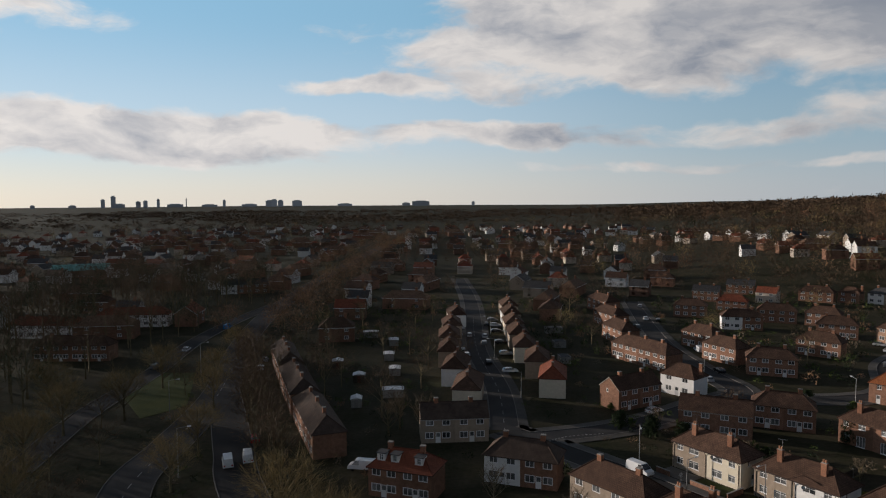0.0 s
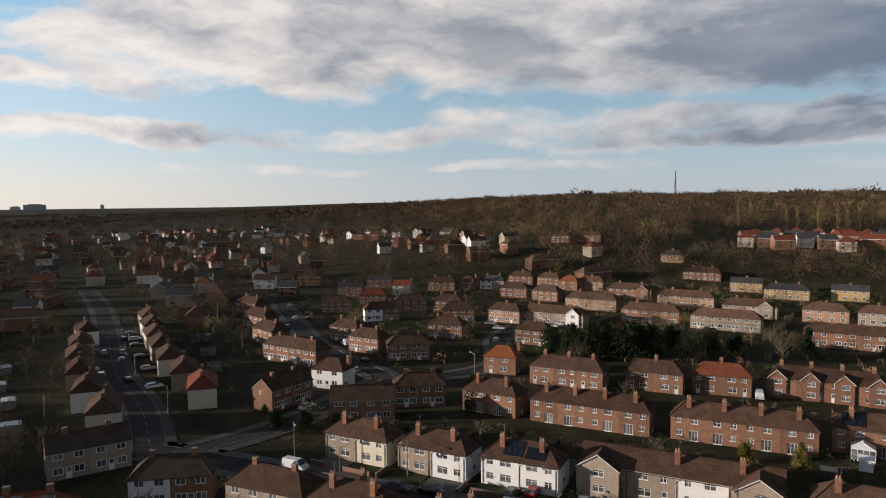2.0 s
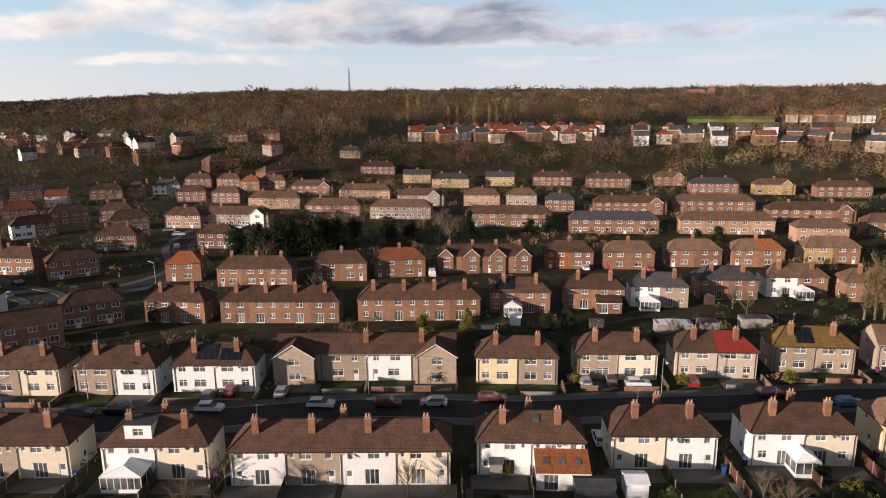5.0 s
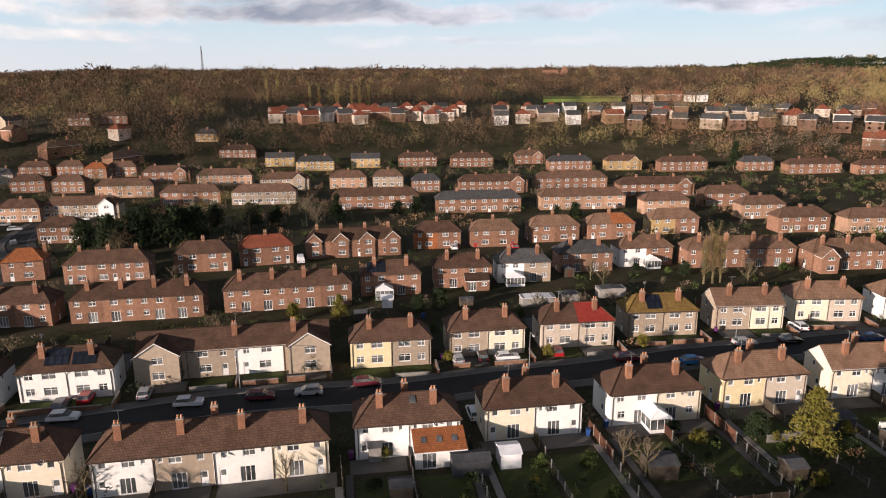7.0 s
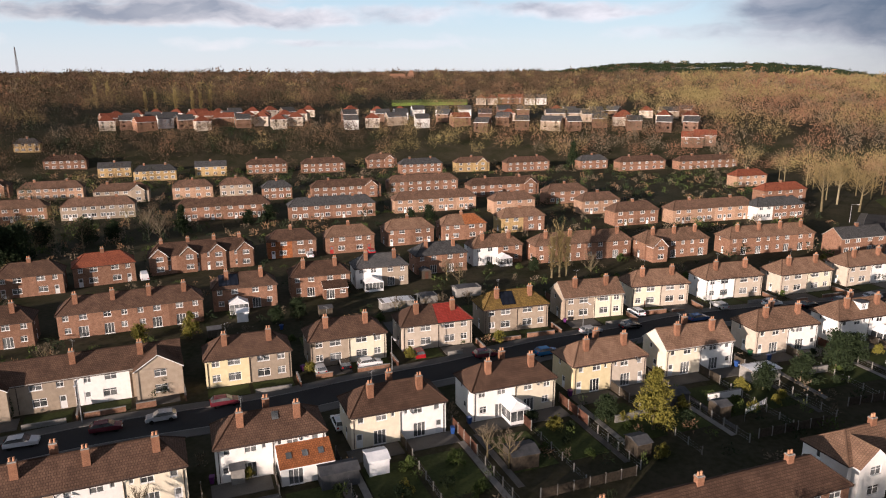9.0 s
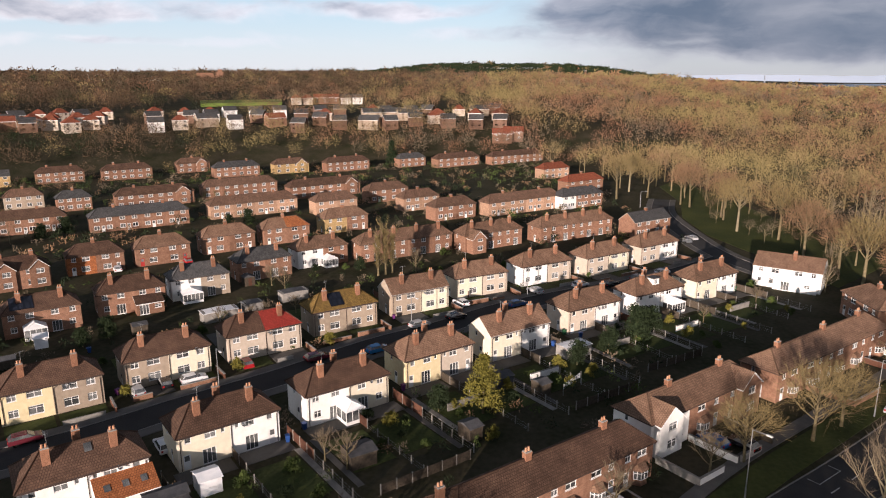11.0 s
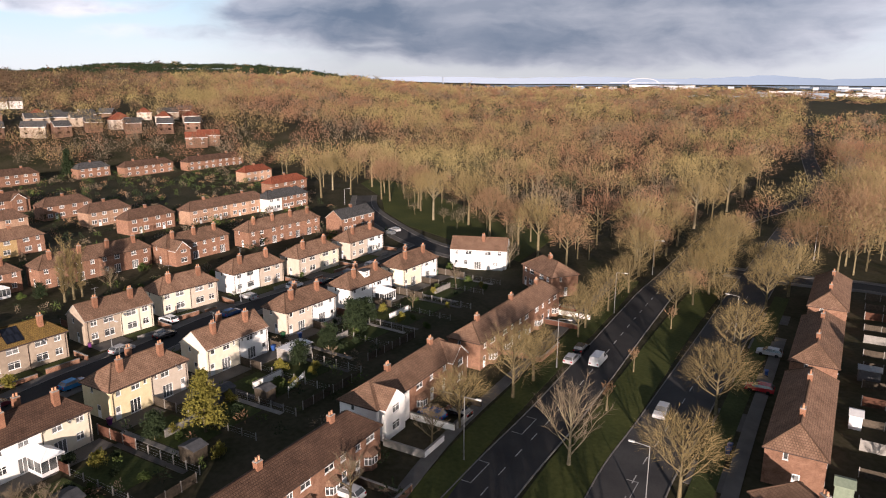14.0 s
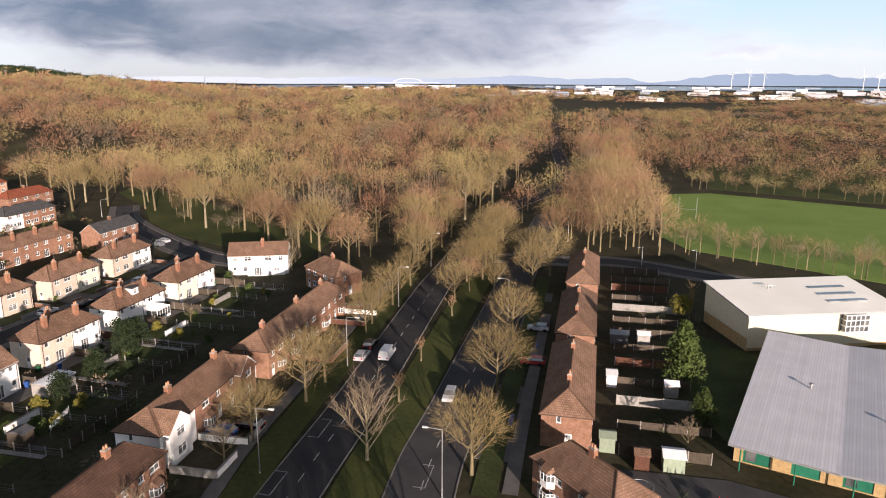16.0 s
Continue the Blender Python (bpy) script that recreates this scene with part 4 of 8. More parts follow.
# rows further up
G_E = "brick houses up the slope"
for x, y, wl, w, rf, gb in (
        (132.8, 183.6, 2, 12, TILE, 0), (160, 208.5, 4, 25, TILE_TAN, 1), (147.9, 223, 2, 13.6, TILE, 0), (196.1, 228.7, 3, 22.5, TILE_TAN, 0),
        (194.5, 192.9, 3, 22, TILE_TAN, 0), (206.2, 168.1, 4, 23.7, TILE_TAN, 0), (214.8, 124.9, 4, 31, TILE_TAN, 0), (223.8, 88.5, 4, 30, SLATE, 0),
        (243.8, 56.3, 4, 31, TILE_TAN, 0), (246.1, 27.9, 2, 16, TILE_TAN, 0), (229.5, 302.4, 2, 12.6, TILE_TAN, 0), (228.3, 283.9, 1, 10, TILE_ORANGE, 0),
        (237.5, 277.3, 2, 13.7, TILE_TAN, 0), (232.4, 243.8, 3, 21, TILE_TAN, 1), (235.2, 212.6, 4, 23.6, TILE_TAN, 0), (236, 181, 3, 20, TILE_TAN, 1),
        (195, 259.6, 2, 13, TILE_TAN, 0), (220.9, 316, 2, 14.5, TILE, 0), (250.3, 158.8, 2, 15.5, TILE_TAN, 0),
        (259.5, 144.5, 2, 13, TILE_TAN, 0), (255.2, 124.2, 2, 11.5, SLATE, 0), (264.1, 98, 4, 28, TILE_TAN, 1), (284.8, 71, 4, 30.5, TILE_TAN, 0),
        (282.3, 36.1, 4, 30.5, TILE_TAN, 1), (269.6, 10.1, 2, 17, TILE_TAN, 0), (251.2, -2.5, 2, 15, TILE_TAN, 0), (233.7, -14, 2, 16.5, TILE_TAN, 0),
        (244.7, -40, 4, 33, TILE_TAN, 0), (253.1, -62.6, 3, 20, SLATE, 0), (297, 230, 2, 15, SLATE, 1), (291.5, 204, 3, 19, SLATE, 0),
        (310.8, 186, 2, 15, SLATE, 1), (325.4, 163, 3, 20, TILE, 0), (334.4, 136, 3, 22, TILE, 0), (357.4, 112, 2, 16, TILE_TAN, 1),
        (341.8, 86.2, 3, 22, SLATE, 0), (352.9, 61.7, 2, 18, TILE_TAN, 1), (359.8, 34, 3, 24, TILE, 0), (305.9, 265.4, 3, 20, TILE, 0),
        (315, 295.5, 2, 12.5, SLATE, 0), (294, 374, 2, 13, TILE_TAN, 0), (309.4, 362.5, 2, 16, TILE_TAN, 0), (374.1, -24, 3, 27, TILE, 0),
        (385.3, -58, 4, 36, TILE, 0), (373.8, .8, 2, 16, SLATE, 0), (328.5, -67.9, 2, 16, TILE_RED, 0), (288.8, -72.4, 2, 20, TILE_RED, 0), (206, -73, 2, 16, SLATE, 1)):
    upper = y > 180 and x > 280 or (x, y) in ((310.8, 186), (352.9, 61.7), (357.4, 112))
    brick = BRICK_YELLOW if rf is SLATE and upper or (x, y) in ((352.9, 61.7),) else BRICK
    tone = int(abs(x * 3 + y * 5)) % 7
    if brick is BRICK and math.hypot(x, y) < 345 and tone:
        brick = (BRICK_PALE, BRICK, BRICK_PALE, PEBBLE, BRICK_PALE, BRICK, BRICK_PALE)[tone]
    if rf is TILE_TAN:
        rf = TILE_BROWN
    wl = [brick] * wl
    if (x, y) == (253.1, -62.6):
        wl = [WHITE, BRICK, BRICK]
    h = house(x, y, -60, wl, w=w, front=FAR, back=(), roof=rf, label="brown brick row with hipped roof on the slope" if rf is not SLATE else "brick houses with a grey slate roof", group=G_E,
              detail=1, stacks=[0] if len(wl) < 3 else [-w * .25, w * .25], stack_h=2.4, on_ridge=True, name="terrace" if len(wl) > 2 else "house", side=False, shape="gable" if rf is SLATE and gb else "hip")
    if gb and rf is not SLATE:
        gabled_wing(h, w / 2 - 6.5, w / 2 - 1.5, .6, WHITE if (x, y) == (160, 208.5) else brick, roof=rf, rise=2.0)
# the rows round the side streets
G_F = "houses along the side streets"
for x, y, a, wl, w, rf, sh, lb in (
        (45.5, 157, 28, [BRICK, BRICK], 13, TILE, "gable", "brown brick gabled house on the corner"),
        (57.2, 167, -50, [WHITE], 9, TILE, "hip", "white rendered corner house with a brown hipped roof"),
        (56.5, 199, -62, [BRICK] * 4, 22, TILE, "hip", "brick terrace stepping down the side street"),
        (57, 232, -78, [BRICK, BRICK], 15, TILE, "hip", "brick pair along the side street"),
        (61, 262, -75, [BRICK, BRICK], 16, TILE, "hip", "brick pair along the side street"),
        (66, 296, -72, [BRICK, BRICK], 16, TILE, "hip", "brick pair along the side street"),
        (70.6, 141.1, -25, [BRICK, BRICK], 12, TILE, "hip", "dark brick pair on the bend"),
        (55.0, 137.6, -25, [BRICK, BRICK], 14, TILE, "gable", "gabled brick house with a lit end wall"),
        (88.8, 184.7, -22, [BRICK, BRICK], 12.6, TILE, "hip", "dark brick pair set back on the bend"),
        (81.0, 201.5, -62, [BRICK, BRICK], 12.0, TILE, "hip", "brick pair with a lit end wall"),
        (81.6, 221.0, -60, [BRICK, BRICK], 12.0, TILE, "hip", "brick pair beside the parked vans"),
        (99.7, 278.0, -25, [BRICK, BRICK], 12.5, TILE, "hip", "brick pair along the far street"),
        (109.2, 250.6, -15, [WHITE, BRICK], 14.0, TILE, "hip", "brick house with one white end wall"),
        (122.4, 321.4, -30, [BRICK, BRICK], 12.0, SLATE, "gable", "brick pair under a grey roof"),
        (147.9, 343.3, -30, [BRICK, BRICK], 13.0, SLATE, "gable", "brick pair under a grey roof"),
        (147.1, 314.1, -40, [PEBBLE_PINK], 9.0, TILE_RED, "gable", "small pinkish gabled house"),
        (121.2, 289.4, -30, [BRICK, BRICK], 12.0, TILE_RED, "hip", "brick pair under a red brown roof"),
        (128.3, 264.4, -25, [BRICK, BRICK], 13.8, TILE, "hip", "brick pair in the close"),
        (171.3, 316.9, -40, [BRICK, BRICK], 14.5, TILE, "hip", "brick pair in the close"),
        (141.5, 256.5, -40, [BRICK, BRICK], 12.0, TILE, "hip", "brick pair in the close"),
        (134.2, 234.0, -30, [BRICK, BRICK], 12.6, TILE, "hip", "brick pair behind the parking court"),
        (113.3, 207.3, -45, [BRICK, BRICK], 12.5, TILE, "hip", "lit brick pair by the parking court"),
        (184.0, 313.0, -50, [BRICK], 9.0, TILE, "hip", "brick house with hipped roof"),
        (197.0, 308.0, -50, [WHITE, PEBBLE], 13.0, SLATE, "hip", "pale rendered pair up the slope"),
        (189.0, 276.4, -50, [BRICK, BRICK], 13.1, TILE, "hip", "brick pair up the slope"),
        (-6.9, 108.5, -20, [BRICK, BRICK], 11, TILE_RED, "hip", "brick pair under a red brown roof with dormers"),
        (13.0, 113.5, -20, [WHITE, BRICK], 12.5, TILE_SHADED, "hip", "dark house with one white wall"),
        (24.5, 101.5, -52, [PEBBLE, PEBBLE], 14, TILE, "hip", "grey pebbledash pair at the corner"),
        (2.5, 134.9, 5, [PEBBLE, PEBBLE], 13.5, TILE_SHADED, "gable", "grey gabled pair with bare trees beside it"),
        (3, 163, -97, [PEBBLE, CREAM], 13.5, TILE, "hip", "rendered pair along the side street"),
        (0.5, 183, -97, [PEBBLE, WHITE], 13.5, TILE, "hip", "rendered pair along the side street"),
        (-1, 203, -92, [PEBBLE, PEBBLE], 13.5, TILE, "hip", "rendered pair along the side street"),
        (-1, 223, -90, [WHITE, PEBBLE], 13.5, TILE, "hip", "rendered pair along the side street"),
        (0, 243, -88, [PEBBLE, PEBBLE], 13.5, TILE, "hip", "rendered pair along the side street"),
        (2, 265, -86, [PEBBLE, WHITE], 13.5, TILE, "hip", "rendered pair along the side street"),
        (24.5, 172, -100, [CREAM, CREAM], 13, TILE_RED, "hip", "cream pair under a reddish roof at the corner"),
        (23, 190, -98, [WHITE, PEBBLE], 13, TILE, "hip", "white and grey pair along the side street"),
        (21.5, 208, -94, [PEBBLE, CREAM], 13, TILE, "hip", "rendered pair along the side street"),
        (21.5, 227, -90, [PEBBLE, PEBBLE], 13, TILE, "hip", "rendered pair along the side street"),
        (22, 246, -90, [CREAM, PEBBLE], 13, TILE, "hip", "rendered pair along the side street"),
        (23, 266, -88, [WHITE, PEBBLE], 13, TILE, "hip", "rendered pair along the side street"),
        (24, 286, -88, [PEBBLE, PEBBLE], 13, TILE, "hip", "rendered pair along the side street"),
        (-28.5, 138, -70, [BRICK] * 4, 26, TILE_SHADED, "hip", "dark brick terrace beside the dual carriageway"),
        (-38.2, 165.5, -71.5, [BRICK] * 4, 26, TILE_SHADED, "hip", "dark brick terrace beside the dual carriageway"),
        (-47.3, 193.5, -72, [BRICK] * 4, 26, TILE_SHADED, "hip", "dark brick terrace beside the dual carriageway"),
        (-112, 206.4, 0, [BRICK] * 4, 23, TILE, "hip", "dark brick terrace across the carriageway"),
        (-139.4, 241, -4, [WHITE] * 4, 28, TILE_RED, "hip", "white rendered terrace across the carriageway"),
        (-118, 262, 8, [WHITE] * 4, 26, TILE_RED, "hip", "white rendered terrace across the carriageway"),
        (-101.7, 356, 10, [WHITE, BRICK, BRICK], 24, SLATE, "gable", "tall gabled row with a white end")):
    h = house(x, y, a, wl, w=w, front=FAR, back=(), roof=rf, shape=sh, label=lb, group=G_F, detail=1, side=sh == "gable", name="terrace" if len(wl) > 2 else "house",
              stacks=None if len(wl) < 3 else [-w * .3, 0, w * .3], stack_h=2.8, on_ridge=True)
    if (x, y) == (-6.9, 108.5):
        box_dormer(h, -3.6, 1.4, 1.4, WHITE, y=1.0, z=5.5, d=1.8)
        box_dormer(h, -1.2, 1.4, 1.4, WHITE, y=1.0, z=5.5, d=1.8)
        box_dormer(h, 3, 1.4, 1.4, WHITE, y=1.0, z=5.5, d=1.8)
# brick rows beside the dual carriageway
G_P = "brick rows beside the dual carriageway"
for x, y, a, wl, w, cuts in ((66.8, -16.0, -57.3, [BRICK] * 5, 30, [-14.6, -2.9, 9.2]), (85.7, -39.9, -56.6, [WHITE, BRICK, BRICK], 24.3, [-5, 6.8]), (102.8, -68.6, -57.6, [BRICK] * 5, 35, [-13.1, .5, 12.3])):
    # the nearest row takes a darker tile, its roof's shade put into the colour
    h = house(x, y, a, wl, w=w, depth=6.2, rise=2.2, front=FRONT_DOOR, roof=TILE if x < 70 else TILE_TAN, stacks=cuts, stack_h=1.7, on_ridge=True, pots=2, label="long brick row with bay windows beside the carriageway", group=G_P, name="terrace",
              shape="hip")
    uw = w / len(wl)
    for k in range(len(wl)):
        bay(h, -w / 2 + uw * (k + (.38 if k % 2 else .62)), mt=WHITE if wl[k] is WHITE else BRICK)
    if wl[0] is WHITE:
        gabled_wing(h, -w / 2 + .6, -w / 2 + 5.4, 1.0, WHITE, roof=TILE_TAN, rise=1.9, depth=6.2)
        gabled_wing(h, w / 2 - 5.4, w / 2 - .6, 1.0, BRICK, roof=TILE_TAN, rise=1.9, depth=6.2)
house(126.8, -87.6, 177, [BRICK, BRICK], w=12.6, depth=7.0, front=FRONT_DOOR, roof=TILE_TAN, stacks=[0], stack_h=2.4, on_ridge=True, label="brick pair with hipped roof under the trees", group=G_P)
G_R = "brick rows with long back gardens"
for x, y, wl, w in ((50.7, -82.6, 4, 25.4), (66.8, -107.9, 4, 24), (83.4, -134.7, 4, 24)):
    house(x, y, -57.6, [BRICK] * wl, w=w, depth=6.7, front=REAR_PLAIN, back=FRONT_DOOR, roof=TILE_TAN, stacks=[-w * .27, w * .2], stack_h=2.3, on_ridge=True, label="brick row with a long tan hipped roof", group=G_R, name="terrace")
h = house(37.2, -57.2, 166, [BRICK, BRICK], w=13.0, front=FRONT_DOOR, roof=TILE_TAN, stacks=[0], stack_h=2.3, on_ridge=True, label="brick pair with two storey white bays", group=G_R)
bay(h, -3.6, storeys=2, mt=WHITE)
bay(h, 3.6, storeys=2, mt=WHITE)

# ---- trees ----
def rnd(a, b):
    return random.uniform(a, b)


def sliver(bm, a, d, length, width):
    """One twig: a thin blade from a along d."""
    s = d.orthogonal().normalized()
    s.rotate(Matrix.Rotation(rnd(0, 6.28), 3, d.normalized()))
    a = Vector(a)
    bm.faces.new([bm.verts.new(p) for p in (a - s * width / 2, a + s * width / 2, a + d.normalized() * length)])


def bare_tree(h, r, limbs, twigs, width, seed, upright=.5, clear=.28, fine=.30, dome=False):
    """Trunk with limbs, and a crown of bare twigs, as two bmeshes."""
    random.seed(seed)
    wood, crown = bmesh.new(), bmesh.new()
    lean = Vector((rnd(-.03, .03), rnd(-.03, .03), 1))
    base = h * .021 + .06
    fork = h * clear
    tube(wood, (0, 0, -.2), lean * fork, base, base * .72, 7)
    tube(wood, lean * fork, lean * h * .62, base * .72, base * .3, 6)
    tips = []
    for k in range(limbs):
        z = fork + (h * .62 - fork) * (k / limbs) ** .8
        a = k * 2.4 + rnd(-.4, .4)
        up = upright + rnd(-.1, .25) + .35 * k / limbs
        d = Vector((math.cos(a), math.sin(a), up * 1.5)).normalized()
        L = r * rnd(.75, 1.0) * (1.05 - .35 * k / limbs)
        p0 = lean * z
        mid = p0 + d * L * .5
        d2 = (d + Vector((0, 0, .35))).normalized()
        end = mid + d2 * L * .55
        tube(wood, p0, mid, base * .34, base * .22, 5)
        tube(wood, mid, end, base * .22, base * .09, 4)
        for j in range(5):
            t = .3 + .7 * j / 4
            q = p0.lerp(mid, t * 2) if t < .5 else mid.lerp(end, (t - .5) * 2)
            e = (d2 + Vector((rnd(-1, 1), rnd(-1, 1), rnd(-.1, .9))) * .85).normalized()
            l2 = L * rnd(.3, .5)
            tube(wood, q, q + e * l2, base * .09, base * .03, 3)
            tips.append((q, q + e * l2))
    top = lean * h * .62
    for j in range(6):
        e = Vector((rnd(-.5, .5), rnd(-.5, .5), 1)).normalized()
        tube(wood, top, top + e * h * .3, base * .12, base * .03, 3)
        tips.append((top, top + e * h * .34))
    tufts = []
    for k in range(18 if dome else 0):
        e, a = -.35 + 1.3 * (k + .5) / 18, k * 2.4 + rnd(-.3, .3)
        c = math.sqrt(max(.06, 1 - e * e))
        tufts.append((Vector((math.cos(a) * c * r, math.sin(a) * c * r, h * (.60 + .36 * e))) - Vector((0, 0, h * .60))) * rnd(.62, .8) + Vector((0, 0, h * .60)))
    for k in range(twigs):
        if tufts and k % 5 < 3:
            d = Vector((random.gauss(0, 1), random.gauss(0, 1), random.gauss(.3, 1))).normalized()
            q = random.choice(tufts) + d * r * rnd(.05, .36)
            sliver(crown, q, (d * .6 + Vector((q.x / r, q.y / r, .4)) * .8 + Vector((rnd(-.7, .7), rnd(-.7, .7), rnd(-.4, .6)))).normalized(), r * rnd(.16, .30), width * rnd(.5, 1.0))
            continue
        a, b = random.choice(tips)
        t = rnd(.2, 1.0)
        q = a.lerp(b, t)
        d = ((b - a).normalized() * .7 + Vector((rnd(-1, 1), rnd(-1, 1), rnd(-.25, 1.0)))).normalized()
        sliver(crown, q, d, rnd(.6, 1.0) * r * fine, width * rnd(.6, 1.2))
    return wood, crown


def leafy_crown(h, r, n, size, seed, shape="dome"):
    """A crown of many small leaf blades in uneven clumps."""
    random.seed(seed)
    bm = bmesh.new()
    clumps = []
    for k in range(max(8, n // 40)):
        z = rnd(.08, 1.0)
        w = (1 - z) ** .75 * 1.0 + .05 if shape == "cone" else math.sqrt(max(.05, 1 - (z * 1.15 - .35) ** 2))
        a = rnd(0, 6.28)
        q = rnd(.55, 1.0) * r * w
        clumps.append((Vector((math.cos(a) * q, math.sin(a) * q, h * (.08 + .90 * z))), r * rnd(.16, .34) * (.6 + .4 * w)))
    for k in range(n):
        c, s = random.choice(clumps)
        d = Vector((rnd(-1, 1), rnd(-1, 1), rnd(-.8, 1))).normalized()
        p = c + d * s * rnd(.6, 1.1)
        u = (d + Vector((rnd(-1, 1), rnd(-1, 1), rnd(-1, 1))) * .8).normalized()
        sliver(bm, p, u, size * rnd(.7, 1.4), size * rnd(.5, .9))
    # dark heart that closes the gaps
    for k in range(n // 5):
        c, s = random.choice(clumps)
        p = Vector((c.x * rnd(.1, .7), c.y * rnd(.1, .7), c.z))
        sliver(bm, p, Vector((rnd(-1, 1), rnd(-1, 1), rnd(-1, 1))).normalized(), size * 2.6, size * 2.0)
    return bm


KINDS = {}


def tree_kind(key, wood, crown, wood_mat, crown_mat):
    KINDS[key] = (mesh_from(wood, wood_mat, "trunk"), mesh_from(crown, crown_mat, "crown"))


for k in range(3):
    tree_kind("street%d" % k, *bare_tree(9.8, 4.7, 18, 3600, .038, 11 + k, .42, .2, .22, True), BARK, TWIG_OLIVE)
    tree_kind("wood%d" % k, *bare_tree(18, 6.4, 14, 2800, .080, 21 + k, .6, .34, .26, True), BARK if k else BARK_PALE, TWIG_OLIVE)
    tree_kind("brown%d" % k, *bare_tree(17, 6.4, 14, 2800, .085, 31 + k, .55, .34, .26, True), BARK, TWIG_BROWN)
tree_kind("spiky", *bare_tree(9, 4.6, 14, 1800, .036, 41, .55, .12), BARK_PALE, TWIG_GREY)
tree_kind("small", *bare_tree(5.2, 1.9, 8, 420, .06, 42, .8, .35), BARK, TWIG_BROWN)
tree_kind("garden", *bare_tree(5.5, 2.6, 9, 900, .036, 43, .5, .2), BARK, TWIG_GREY)
tree_kind("hillpoplar", *bare_tree(24, 3.4, 24, 2400, .20, 45, 1.9, .06, .40), BARK, TWIG_STRAW)
tree_kind("poplar", *bare_tree(14, 2.4, 18, 2600, .06, 44, 1.6, .08, .45), BARK, TWIG_OLIVE)


def trunk_only(h, r):
    bm = bmesh.new()
    tube(bm, (0, 0, -.2), (0, 0, h), r, r * .4, 6)
    return bm


for k in range(2):
    tree_kind("cone%d" % k, trunk_only(6, .22), leafy_crown(7.5, 2.7, 3400, .25, 51 + k, "cone"), BARK, LEAF_GOLD if k == 0 else LEAF_GREEN)
    tree_kind("bush%d" % k, trunk_only(1.2, .08), leafy_crown(2.2, 1.5, 700, .24, 61 + k), BARK, LEAF_GREEN if k else LEAF)
    tree_kind("dark%d" % k, trunk_only(7, .3), leafy_crown(10.5, 4.0, 2600, .5, 71 + k), BARK, LEAF)
tree_kind("gold_bush", trunk_only(1.5, .08), leafy_crown(3.4, 1.5, 1200, .22, 81), BARK, LEAF_GOLD)
tree_kind("pine", trunk_only(11, .3), leafy_crown(14, 3.6, 2400, .55, 82, "cone"), BARK, LEAF)

TREE_TEXT = {
    "street": ("bare broad-crowned street tree with olive twigs", "tree"), "wood": ("bare woodland tree with pale trunk and olive twigs", "tree"),
    "brown": ("bare woodland tree with brown twigs", "tree"), "spiky": ("bare pale grey tree with many upright stems", "tree"),
    "small": ("small bare reddish brown tree", "tree"), "garden": ("small bare garden tree", "tree"), "poplar": ("tall narrow bare poplar", "tree"), "hillpoplar": ("tall slim poplar on the wooded hill", "tree"),
    "cone": ("dense cone shaped conifer", "conifer"), "bush": ("rounded evergreen garden bush", "bush"), "dark": ("dark dense evergreen tree", "tree"),
    "gold_bush": ("yellow green rounded shrub", "bush"), "pine": ("tall dark pine above the roofs", "conifer")}


def tree(key, x, y, s=1.0, sz=None, label=""):
    tm, cm = KINDS[key]
    text, cat = TREE_TEXT[key.rstrip("0123456789")]
    z = ground_at(x, y) if math.hypot(x, y) > 330 else 0
    ob = part("bush" if cat == "bush" else "tree", tm, None, m=Matrix.LocRotScale((x, y, z), Euler((0, 0, random.uniform(0, 6.28))), (s, s, sz or s)))
    tagged(ob, label or text, cat)
    part("crown", cm, None, ob)
    return ob


